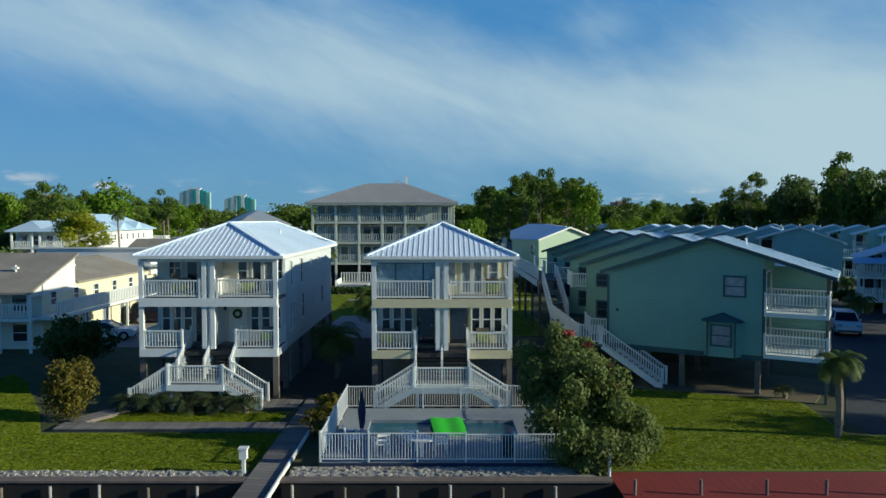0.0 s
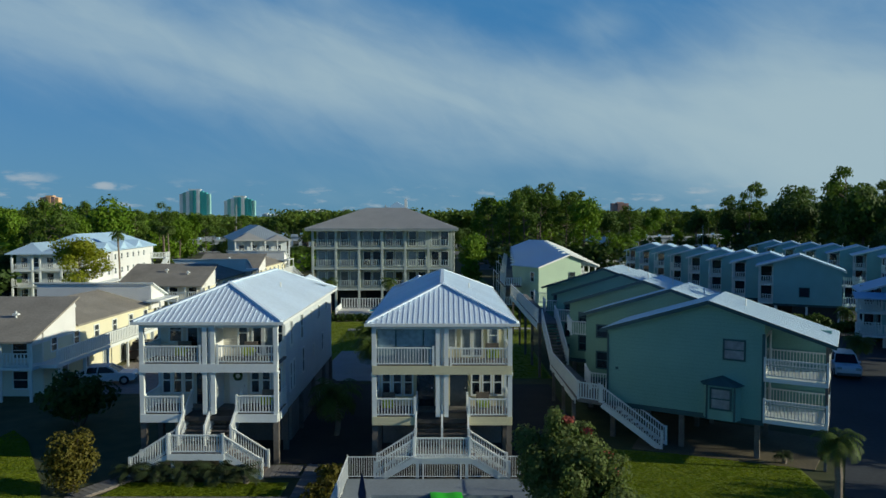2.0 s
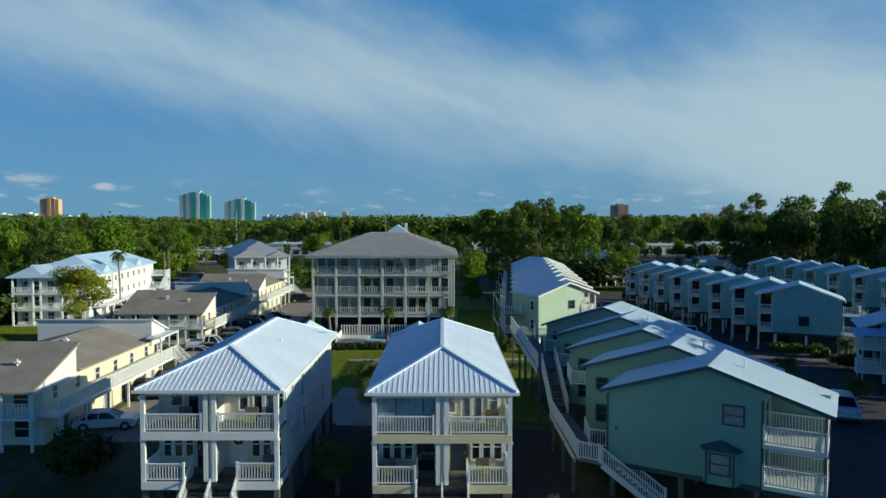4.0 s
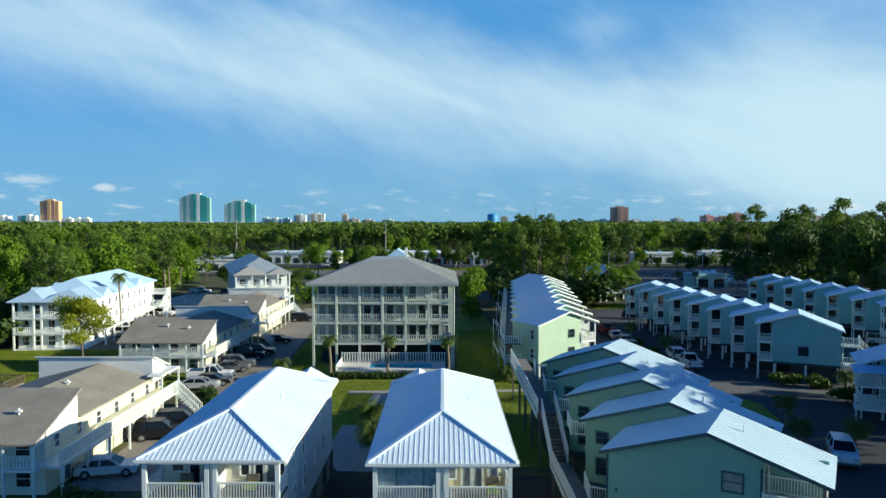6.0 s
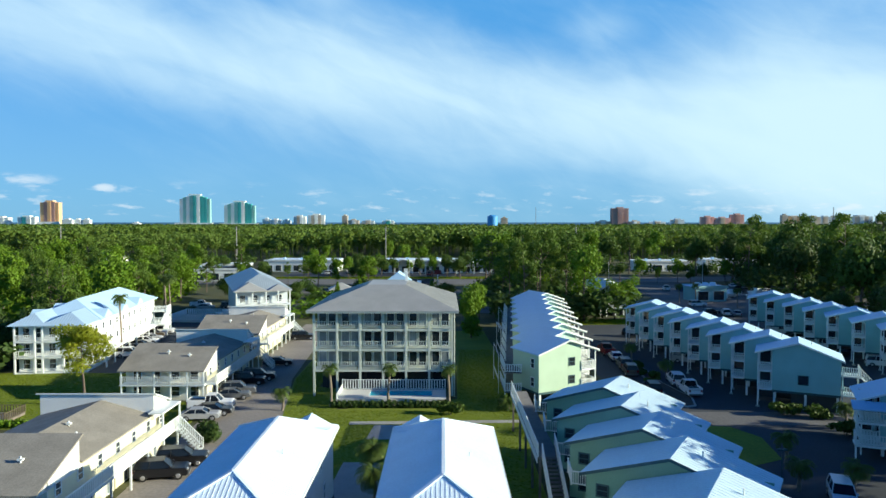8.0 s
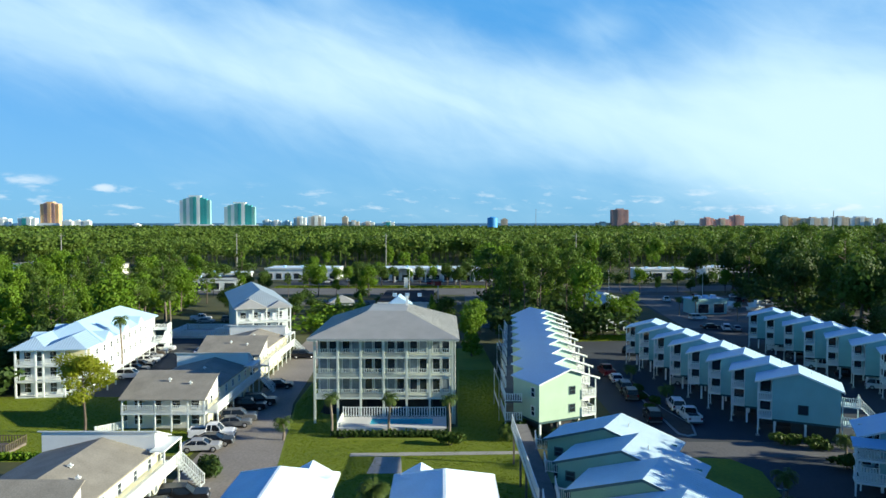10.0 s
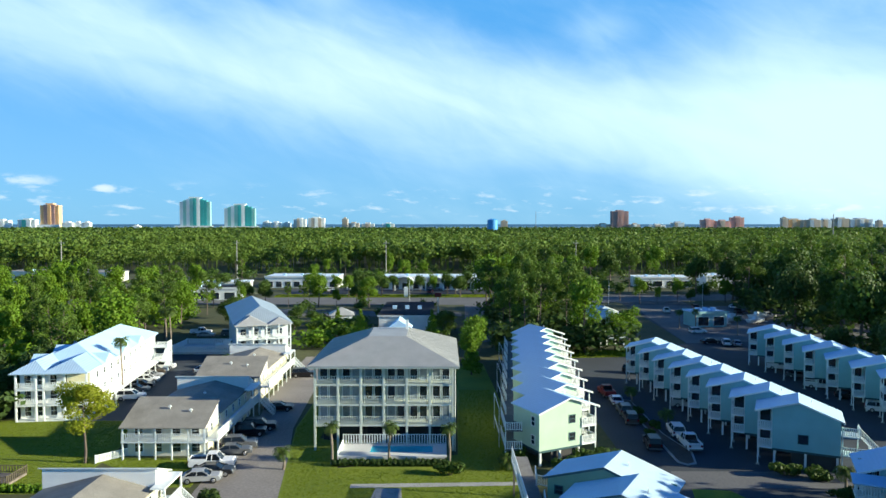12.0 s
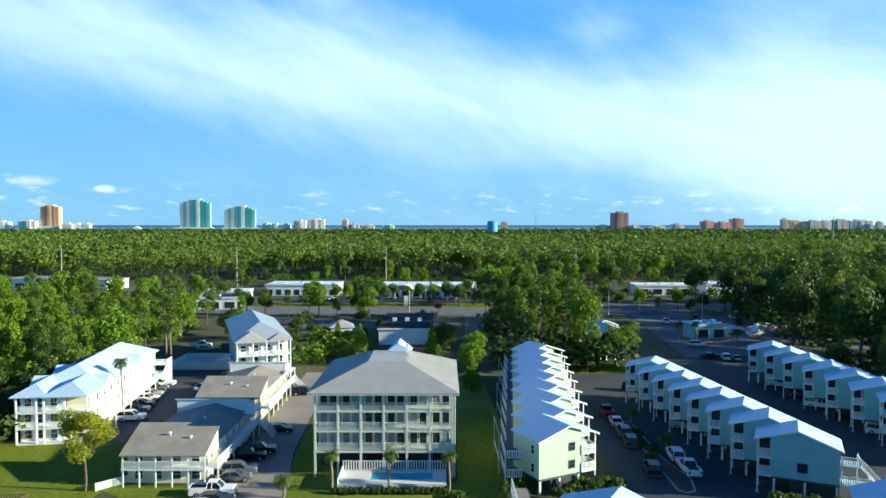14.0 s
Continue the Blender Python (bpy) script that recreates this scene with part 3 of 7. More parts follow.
        for i in range(3):
            xx = 1.55 + i * .6
            window(hs, xx if s > 0 else -xx - .56, F1 + .55, .56, 1.5, y0 + .02, pane_mat=GLASS)
        part("wall_lamp", MB().box(s * .2 - .06, y0 - .1, F1 + 1.75, s * .2 + .06, y0 + .015, F1 + 2.0), DARK_TRIM, hs)
    if not wreath:
        # glazed screen on one upper porch
        sc = part("porch_screen", MB().box(-w + .14, .42, F2 + .02, -.2, .47, F2 + .1).box(-w + .14, .42, EZ - .4, -.2, .47, EZ - .34), DARK_TRIM, hs, "dark-framed glazed porch screen")
        for xa, xb in ((-3.32, -2.42), (-2.34, -1.0), (-.92, -.24)):
            part("pane", MB().box(xa, .435, F2 + .1, xb, .455, EZ - .4), GLASS_SKY, sc)
            part("mullion", MB().box(xb + .01, .42, F2 + .1, xb + .07, .47, EZ - .4), DARK_TRIM, sc)
        part("blind", MB().box(-2.3, .6, F2 + .6, -1.05, .62, EZ - .42), WHITE, sc)
    if wreath:
        wr, n, k = MB(), 16, 6
        ring = []
        for i in range(n):
            for c in range(k):
                a1, a2 = 2 * math.pi * i / n, 2 * math.pi * c / k
                rr = .2 + (.06 + .012 * (i % 3)) * math.cos(a2)
                ring.append((.9 + rr * math.cos(a1), y0 - .1 + .05 * math.sin(a2), F1 + 1.55 + rr * math.sin(a1)))
        wr.add(ring, [(i * k + c, i * k + (c + 1) % k, (i + 1) % n * k + (c + 1) % k, (i + 1) % n * k + c) for i in range(n) for c in range(k)])
        part("wreath", wr, DARK_LEAF, hs, "round dark green door wreath")
    # side windows
    for s in (-1, 1):
        for y, z, ww, h in ((3.2, F1 + .4, .6, 1.7), (4.0, F1 + .4, .6, 1.7), (6.6, F1 + .7, .8, 1.6), (10.2, F1 + 1.1, .5, .8), (13.4, F1 + .8, .8, 1.3),
                            (3.4, F2 + .3, .6, 1.5), (6.2, F2 + .2, .8, 1.6), (9.6, F2 + 1.1, .5, .5), (12.2, F2 + .7, .6, .9), (15.2, F2 + .9, .6, .6)):
            window(hs, y, z, ww, h, s * w, s, "x")
    # stair: middle flight to a landing, then a flight to each side
    st = thing("stair", "white wooden double stair with balusters and dark open treads", "stair", m, "porch stairs")
    top, land, n = F1, 1.25, 8
    for i in range(n):
        z, y = top - (top - land) * (i + 1) / n, 1.4 - 2.0 * (i + 1) / n
        part("tread", MB().box(-1.3, y, z - .05, 1.3, y + .3, z), WOOD, st)
    part("landing", MB().box(-1.36, -1.95, land - .16, 1.36, -.6, land), DECK, st)
    part("landing_skirt", MB().box(-1.4, -2.0, land - .3, 1.4, -1.955, land + .02), WHITE, st)
    part("railing", MB().rail((-1.3, -1.9, land), (1.3, -1.9, land), .9, .13), WHITE, st)
    for x in (-1.33, 0, 1.33):
        part("stringer", MB().beam((x, 1.35, top - .15), (x, -.6, land - .1), .06, .28), WHITE, st)
        part("railing", MB().rail((x, 1.3, top), (x, -.65, land + .05), .9, .16), WHITE, st)
    for s in (-1, 1):
        nf = 6
        for i in range(nf):
            z, x = land - land * (i + 1) / (nf + 1), 1.36 + 1.85 * i / nf
            part("tread", MB().box(*sorted((s * x, s * (x + .33)))[:1], -1.9, z - .05, max(s * x, s * (x + .33)), -.7, z), WOOD, st)
        for y in (-1.93, -.66):
            part("stringer", MB().beam((s * 1.36, y, land - .12), (s * 3.25, y, .02), .05, .26), WHITE, st)
            part("railing", MB().rail((s * 1.36, y, land), (s * 3.25, y, .06), .9, .15), WHITE, st)
    for x in (-1.2, 1.2):
        part("stair_post", MB().box(x - .08, -1.85, 0, x + .08, -1.7, land - .16), WHITE, st)
    return hs


stilt_house(pose(-12.15, 36.0, 0), IVORY, GREY_SIDING, WHITE, "white and pale grey two-storey stilt house with metal hip roof", -1, True)
stilt_house(pose(-0.05, 35.5, 0), CREAM_SIDING, GREY_SIDING, CREAM_SIDING, "cream two-storey stilt house with double porches and metal roof", 1, False)


# ---- raised townhouse rows ----
def town_unit(m, W, D, R, zl, zr, ze2, zb, wall, roofm, label, group, balcony, near=False, inner=None, bright=()):
    """A raised unit: local x along its face, y into it; balcony: the side, 1 or -1, on which the balconies hang."""
    u = thing("townhouse", label, "townhouse", m, group)
    ov = 0.35
    # gable body under a two-slope roof
    x0, x1 = 0.35, W - 0.35
    bx0, bx1 = (x0, x1 - (3.0 if near else 2.3)) if balcony > 0 else (x0 + 1.7, x1)

    def roof_z(x):
        return zl + (zr - zl) * x / R if x < R else zr + (ze2 - zr) * (x - R) / (W - R)
    wb = MB()
    prof = [(bx0, zb), (bx1, zb), (bx1, roof_z(bx1) - .16), (R, zr - .16), (bx0, roof_z(bx0) - .16)]
    n = len(prof)
    wb.add([(x, .3, z) for x, z in prof] + [(x, D - .05, z) for x, z in prof],
           [tuple(range(n)), tuple(range(2 * n - 1, n - 1, -1))] + [(i, i + n, (i + 1) % n + n, (i + 1) % n) for i in range(n)])
    part("wall", wb, wall, u)
    rf = MB().slab([(0, -ov * .3, zl), (R, -ov * .3, zr), (R, D + .1, zr), (0, D + .1, zl)], .14)
    rf.slab([(R, -ov * .3, zr), (W, -ov * .3, ze2), (W, D + .1, ze2), (R, D + .1, zr)], .14)
    roof = part("roof", rf, roofm, u, "pale ribbed metal gable roof")
    if near:
        sm = MB()
        seams(sm, (0, -.1, zl), (0, D + .1, zl), (R, -.1, zr), (R, D + .1, zr), .4)
        seams(sm, (W, -.1, ze2), (W, D + .1, ze2), (R, -.1, zr), (R, D + .1, zr), .4)
        part("roof_seams", sm, roofm, roof)
    part("vent_pipe", MB().tube((R + 1.5, D * .5, roof_z(R + 1.5) - .1), (R + 1.5, D * .5, roof_z(R + 1.5) + .4), .06, .06, 6), WHITE, roof)
    tr = MB().beam((0, -.13, zl - .09), (R, -.13, zr - .09), .05, .2).beam((R, -.13, zr - .09), (W, -.13, ze2 - .09), .05, .2)
    part("rake_trim", tr, DARK_TRIM if near else WHITE, u)
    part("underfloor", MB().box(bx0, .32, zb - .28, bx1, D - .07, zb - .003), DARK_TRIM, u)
    # balconies on two levels
    X0, X1 = (bx1, x1) if balcony > 0 else (x0, bx0)
    lv = (zb + .15, zb + (2.35 if near else 2.45))
    gap = .16 if near else .28
    for k, z in enumerate(lv):
        part("balcony_floor", MB().box(X0 + .002, .12, z - .22, X1, D * .62, z), WHITE, u)
        rl = MB()
        out = X1 - .05 if balcony > 0 else X0 + .05
        bw_ = .045 if near else .09
        rl.rail((X0 + .05, .18, z), (X1 - .05, .18, z), .95, gap, .1, bw_).rail((out, .2, z), (out, D * .6, z), .95, gap, .1, bw_)
        if near:
            rl.rail((X0 + .05, D * .6, z), (X1 - .05, D * .6, z), .95, gap, .1, bw_)
        part("railing", rl, WHITE, u)
        side = bx1 if balcony > 0 else bx0
        window(u, .5, z + .05, D * .5, 2.05, side, balcony, "x", pane_mat=GLASS, bars=0, name="sliding_door")
        if not near:
            window(u, X0 + .15, z + .05, X1 - X0 - .3, 2.05, D * .62, -1, pane_mat=GLASS, bars=0, name="sliding_door")
        if (k in bright) and bright:
            part("towel", MB().box(out + .06 * balcony, .8, z + .3, out + .09 * balcony, 2.0, z + .95), LIME_CUSHION, u, "yellow towel over the railing")
    for y in (.22, D * .58):
        xo = X1 - .08 if balcony > 0 else X0 + .08
        part("balcony_post", MB().box(xo - .07, y - .07, 0, xo + .07, y + .07, roof_z(xo) - .2), WHITE if not near else PILE, u)
        if not near:
            part("footing", MB().box(xo - .22, y - .22, 0, xo + .22, y + .22, .2), CONCRETE, u)
    part("balcony_wall", MB().box(X0 + .003, D * .62, zb, X1, D * .62 + .12, roof_z((X0 + X1) / 2) - .3), wall, u)
    for x in (bx0 + .3, (bx0 + bx1) / 2, bx1 - .3):
        for y in (.55, D - .5) if near else (.55,):
            part("stilt", MB().box(x - .13, y - .13, -.1, x + .13, y + .13, zb - .28), PILE if near else WHITE, u)
    if not near:
        # added near-black block: stops sun passing under the unit, darkens the carport
        part("sun_block_wall", MB().box(bx0 + 2.2, .9, 0, bx1 - .05, D + .05, zb - .285), SHADE_DARK, u)
        part("eave_fascia", MB().box(W - .02, -.1, ze2 - .3, W + .05, D + .1, ze2 - .02), WHITE, u)
    if inner:
        inner(u, bx0, bx1, zb)
    return u


def row(m0, step, count, rot, builder):
    for i in range(count):
        builder(pose(m0[0] + step[0] * i, m0[1] + step[1] * i, 0, 0, 0, rot), i)


def face_near(first):
    def f(u, x0, x1, zb):
        fm = DARK_TRIM
        if first:
            window(u, x0 + 6.35, zb + 3.05, 1.15, 1.15, .3, frame_mat=fm, pane_mat=GLASS_PALE)
            # bay window with its own little roof
            bx, bz = x0 + 5.4, zb - .15
            bay = part("bay_window", MB().add([(bx, .3, bz), (bx + .25, -.2, bz), (bx + 1.65, -.2, bz), (bx + 1.9, .3, bz), (bx, .3, bz + 1.9), (bx + .25, -.2, bz + 1.9), (bx + 1.65, -.2, bz + 1.9), (bx + 1.9, .3, bz + 1.9)],
                       [(0, 1, 5, 4), (1, 2, 6, 5), (2, 3, 7, 6), (3, 2, 1, 0), (4, 5, 6, 7)]), TEAL, u)
            part("bay_roof", MB().add([(bx - .2, .3, bz + 1.9), (bx + .1, -.4, bz + 1.88), (bx + 1.8, -.4, bz + 1.88), (bx + 2.1, .3, bz + 1.9), (bx + .95, .3, bz + 2.35), (bx + .95, .0, bz + 2.3)],
                       [(0, 1, 5, 4), (1, 2, 5), (2, 3, 4, 5), (3, 2, 1, 0)]), DARK_TRIM, bay)
            window(bay, bx + .4, bz + .55, 1.1, 1.2, -.2, frame_mat=fm, pane_mat=GLASS_PALE, name="bay_sash")
            for tx in (bx + .25, bx + 1.65):
                part("bay_trim", MB().beam((tx, -.22, bz), (tx, -.22, bz + 1.9), .09, .09), fm, bay)
            part("corner_trim", MB().box(x1 - .1, .24, zb, x1 + .05, .3, zb + 4.6), fm, u)
            part("corner_trim", MB().box(x0 - .02, .24, zb, x0 + .08, .3, zb + 4.0), fm, u)
            part("vent_cap", MB().box(x0 + .5, .24, zb + 1.9, x0 + .65, .3, zb + 2.05), fm, u)
        else:
            window(u, x0 + .7, zb + 2.7, .9, .9, .3, frame_mat=fm, pane_mat=GLASS)
            window(u, x0 + .7, zb + .6, .9, 1.2, .3, frame_mat=fm, pane_mat=GLASS)
        window(u, 1.5, zb + .5, .8, 1.2, x0, -1, "x", pane_mat=GLASS)
    return f


def near_row(m, i):
    town_unit(m, 12.1, 5.5, 6.0, 6.4, 8.4, 6.45, 2.15, TEAL if i in (0, 3) else SAGE, ROW_ROOF,
              "sea-green raised townhouse with metal roof and white balconies" if i in (0, 3) else "sage-green raised townhouse with metal roof and white balconies",
              "near townhouse row", 1, True, face_near(i == 0))


def lime_face(u, x0, x1, zb):
    for z in (zb + .7, zb + 3.0):
        window(u, x1 - 2.0, z, 1.0, 1.1, .3, frame_mat=DARK_TRIM, pane_mat=GLASS)
    window(u, 1.2, zb + .5, .9, 1.3, x0, -1, "x")
    window(u, 1.2, zb + 2.9, .9, 1.3, x0, -1, "x")


def aqua_face(u, x0, x1, zb):
    window(u, (x0 + x1) / 2 - .9, zb + .9, 1.2, 1.2, .3, frame_mat=DARK_TRIM, pane_mat=GLASS, bars=0)


row((9.2, 40.84), (0.06, 6.45), 5, -30.5, near_row)
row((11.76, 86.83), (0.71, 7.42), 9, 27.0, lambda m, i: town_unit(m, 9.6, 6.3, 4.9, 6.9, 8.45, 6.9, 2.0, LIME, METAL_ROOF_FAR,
    "pale lime raised townhouse with sky-tinted white metal roof", "lime townhouse row", 1, False, lime_face, (0, 1) if i == 0 else ()))
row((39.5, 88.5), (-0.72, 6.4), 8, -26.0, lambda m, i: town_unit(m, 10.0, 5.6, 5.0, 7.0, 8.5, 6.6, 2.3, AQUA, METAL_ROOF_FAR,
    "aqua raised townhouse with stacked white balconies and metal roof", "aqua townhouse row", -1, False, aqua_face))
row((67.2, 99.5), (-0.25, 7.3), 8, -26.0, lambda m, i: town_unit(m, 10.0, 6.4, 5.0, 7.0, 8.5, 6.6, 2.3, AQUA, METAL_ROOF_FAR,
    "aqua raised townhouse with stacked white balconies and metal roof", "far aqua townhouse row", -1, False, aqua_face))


def east_face(u, x0, x1, zb):
    for z in (zb + .1, zb + 2.4):
        part("front_balcony", MB().box(-.3, -1.6, z - .22, 10, .28, z), WHITE, u)
        part("railing", MB().rail((-.2, -1.5, z), (9.9, -1.5, z), .95, .25, .08, .08).rail((-.2, -1.5, z), (-.2, .2, z), .95, .25, .08, .08), WHITE, u)
        for i in range(3):
            window(u, x0 + .8 + i * 2.6, z + .1, 1.5, 1.9, .3)
    part("balcony_post", MB().box(-.3, -1.6, 0, -.14, -1.44, 6.2), WHITE, u)
    part("porch_roof", MB().slab([(-.6, -2.0, 6.15), (10, -2.0, 6.15), (10, -.1, 6.6), (-.6, -.1, 6.6)], .12), METAL_ROOF_FAR, u)


town_unit(pose(41.6, 69.9, -1.0, 0, 0, -24), 11.0, 6.4, 5.5, 6.6, 8.6, 6.6, 2.4, AQUA, METAL_ROOF_FAR,
          "aqua raised townhouse with long white balconies beside the drive", "east townhouse row", -1, False, east_face)
row((38.5, 172), (0.6, 7.0), 3, 20.0, lambda m, i: town_unit(m, 8.0, 6.3, 4.0, 6.9, 8.3, 6.9, 2.0, GREY_SIDING, BLUE_ROOF,
    "pale grey raised townhouse with blue metal roof among trees", "far lime row", -1, False, aqua_face))


# ---- wooden galleries that serve the near and lime rows ----
def gallery():
    g = thing("gallery", "white-railed wooden stair and walkway along the near townhouses", "walkway")
    part("lower_walk", MB().slab([(8.0, 41.2, 2.15), (9.2, 40.4, 2.15), (9.6, 42.5, 2.15), (9.2, 51, 2.15), (7.9, 51, 2.15)], .16), DECK, g)
    part("upper_walk", MB().box(7.6, 56.0, 4.35, 9.3, 78.0, 4.5), DECK, g)
    part("railing", MB().rail((8.0, 41.2, 2.15), (7.9, 51, 2.15), 1.0, .16, .1, .08), WHITE, g)
    part("railing", MB().rail((8.0, 41.2, 2.15), (9.1, 40.45, 2.15), 1.0, .16, .1, .06), WHITE, g)
    part("railing", MB().rail((7.6, 56, 4.5), (7.6, 78, 4.5), 1.05, .16, .1, .09), WHITE, g)
    part("skirt", MB().box(7.5, 56, 4.0, 7.56, 78, 4.5).box(7.82, 41.3, 1.85, 7.88, 51, 2.15), WHITE, g)
    for i in range(5):
        y0 = 46.2 + 6.45 * i
        z = 2.15 if i < 1 else 4.5
        part("railing", MB().rail((9.2, y0 - 2.6, z), (9.4, y0 - .2, z), 1.0, .16).rail((9.2, y0 - 2.6, z), (10.4, y0 - 3.2, z), 1.0, .16), WHITE, g)
    n = 13
    for i in range(n):
        y, z = 51 + 5.0 * i / n, 2.15 + 2.3 * (i + 1) / n
        part("tread", MB().box(8.0, y, z - .05, 9.1, y + .42, z), WOOD, g)
    for x in (7.95, 9.15):
        part("stringer", MB().beam((x, 51, 2.05), (x, 56, 4.4), .06, .3), WHITE, g)
        part("railing", MB().rail((x, 51, 2.2), (x, 56, 4.5), 1.0, .18), WHITE, g)
    # flight down to the lawn along the front of the first unit
    a, b = Vector((9.2, 40.3, 2.15)), Vector((12.1, 38.45, .05))
    side = Vector((.53, .85, 0)) * .95
    n = 11
    for i in range(n):
        c = a.lerp(b, (i + .5) / n)
        part("tread", MB().beam(c - Vector((0, 0, .1)), c - Vector((0, 0, .1)) + side, .3, .05), WOOD, g)
    for o in (Vector((0, 0, 0)), side):
        part("stringer", MB().beam(a + o - Vector((0, 0, .12)), b + o - Vector((0, 0, .05)), .06, .28), WHITE, g)
        part("railing", MB().rail(a + o, b + o, .95, .17), WHITE, g)
    for y, z in ((41.5, 2), (45, 2), (49, 2), (56.2, 4.3), (61, 4.3), (66, 4.3), (71, 4.3), (77.8, 4.3)):
        part("stilt", MB().box(7.7, y - .1, 0, 7.9, y + .1, z), PILE, g)
    return g


gallery()


def lime_gallery():
    g = thing("gallery", "white-railed gallery on two levels behind the lime townhouses", "walkway")
    for k in range(9):
        x, y = 7.7 + .71 * k, 92.0 + 7.42 * k
        for z in (2.0, 4.45):
            part("gallery_floor", MB().box(x, y - 4, z - .12, x + 2.2, y + 3.4, z), DECK, g)
            part("railing", MB().rail((x + .06, y - 3.9, z), (x + .06, y + 3.3, z), 1.0, .3, .06, .05), WHITE, g)
        if k == 0:
            for z in (2.0, 4.45):
                part("railing", MB().rail((x + .06, y - 3.95, z), (x + 2.1, y - 3.95, z), 1.0, .3, .1, .1), WHITE, g)
        part("gallery_post", MB().box(x, y - 3.9, 0, x + .14, y - 3.76, 5.5), WHITE, g)
    for k in (0, 3, 6):
        x, y = 7.5 + .71 * k, 95.0 + 7.42 * k
        part("stair_frame", MB().beam((x, y, 2), (x, y + 9, 2), .12, .12).beam((x, y, 5.4), (x, y + 9, 5.4), .07, .07).beam((x, y, 0), (x, y, 5.4), .08, .08).beam((x, y + 9, 0), (x, y + 9, 5.4), .08, .08)
             , WHITE, g)


lime_gallery()


# ---- four-storey apartment building ----
def apartments(m):
    a = thing("apartment_building", "grey-roofed four-storey apartment building with white balconies", "building", m)
    W, D = 18.6, 21.0
    xs = [0.0, 3.1, 6.2, 9.3, 12.4, 15.5, W]
    part("wall", MB().box(.1, 2.0, 3.3, W - .1, D, 11.4), SAGE_WHITE, a)
    # ground floor wall: the shade behind the columns is painted on as near-black
    part("ground_wall", MB().box(.8, 4.5, 0, W - .8, D - .6, 3.3), SHADE_DARK, a)
    ex0, ex1, ey0, ey1, ez, zt = -.9, W + .9, -.9, D + .9, 11.65, 14.5
    tx0, tx1, ty0, ty1 = 6.6, 12.0, 6.4, 15.0
    rf = MB()
    e = [(ex0, ey0, ez), (ex1, ey0, ez), (ex1, ey1, ez), (ex0, ey1, ez)]
    tp = [(tx0, ty0, zt), (tx1, ty0, zt), (tx1, ty1, zt), (tx0, ty1, zt)]
    for i in range(4):
        j = (i + 1) % 4
        rf.slab([e[i], e[j], tp[j], tp[i]], .18)
    rf.slab(tp, .18)
    roof = part("roof", rf, TILE_ROOF, a, "grey pressed-metal tile hip roof")
    sm = MB()
    for i in range(4):
        j = (i + 1) % 4
        seams(sm, e[i], e[j], tp[i], tp[j], .32, .06, .028)
    part("roof_seams", sm, TILE_ROOF, roof)
    part("roof_gable", MB().add([(8.6, 15, 14.4), (12.4, 15, 14.4), (10.3, 15, 15.6), (10.3, 20, 15.6), (8.6, 20, 14.0), (12.4, 20, 14.0)], [(0, 1, 2), (0, 2, 3, 4), (1, 5, 3, 2)]), METAL_ROOF_FAR, roof)
    part("chimney", MB().box(11.6, 13.0, 14.2, 12.0, 13.4, 15.9), WHITE, roof)
    part("soffit", MB().box(-.85, -.85, 11.3, W + .85, D + .85, 11.46), DIM_CREAM, a)
    for k, z in enumerate((3.6, 6.38, 9.1)):
        part("balcony_floor", MB().box(-.05, -.1, z - .28, W + .05, 2.0, z), DIM_CREAM, a)
        for i in range(6):
            part("railing", MB().rail((xs[i] + .18, 0, z), (xs[i + 1] - .18, 0, z), 1.0, .3, .08, .1), DIM_CREAM, a)
            for q in range(2):
                pale = (i + k * 2 + q) % 3 == 0 or (k < 2 and i < 2)
                window(a, xs[i] + .3 + q * 1.3, z + .1, 1.15, 2.05, 2.0, pane_mat=GLASS_PALE if pale else GLASS, bars=0, name="sliding_door")
    for x in xs:
        part("column", MB().box(x - .14, -.12, 0, x + .14, .14, 11.3), DIM_CREAM, a)
    # near-black plates stand in for the shade inside the garage openings
    for i in range(0, 6):
        if i % 3 != 1:
            part("garage_shade_plate", MB().box(xs[i] + .4, 4.44, .1, xs[i + 1] - .4, 4.5, 2.7), FLAT_ROOF, a)
    for s, x in ((-1, .1), (1, W - .1)):
        for y in (5, 9, 13, 17):
            for z in (4.3, 7.1, 9.8):
                window(a, y, z, 1.1, 1.2, x, s, "x", pane_mat=GLASS_PALE if y == 9 else GLASS)
    part("downspout", MB().tube((W + .3, -.3, 0), (W + .3, -.3, 11.3), .07, .07), DIM_CREAM, a)
    return a


apartments(pose(-17.45, 93.8, 0))
# its pool terrace
def pool_terrace():
    t = thing("pool_terrace", "raised white-walled pool terrace before the apartments", "terrace", pose(-13.7, 88.6, 0))
    part("deck", MB().box(0, 0, 0, 14.0, 1.6, .95).box(0, 1.6, 0, 4.0, 4.4, .95).box(12.2, 1.6, 0, 14.0, 4.4, .95).box(0, 4.4, 0, 14.0, 5.1, .95), TERRACE, t)
    part("pool_water", MB().box(4.0, 1.6, .3, 12.2, 4.4, .86), POOL, t, "clear turquoise pool water")
    part("railing", MB().rail((0.1, 5.0, .95), (13.9, 5.0, .95), 1.3, .35, .1, .12), WHITE, t)
    part("side_wall", MB().box(0, 0.0, .95, .1, 5.0, 1.6), WHITE, t)
    return t


pool_terrace()


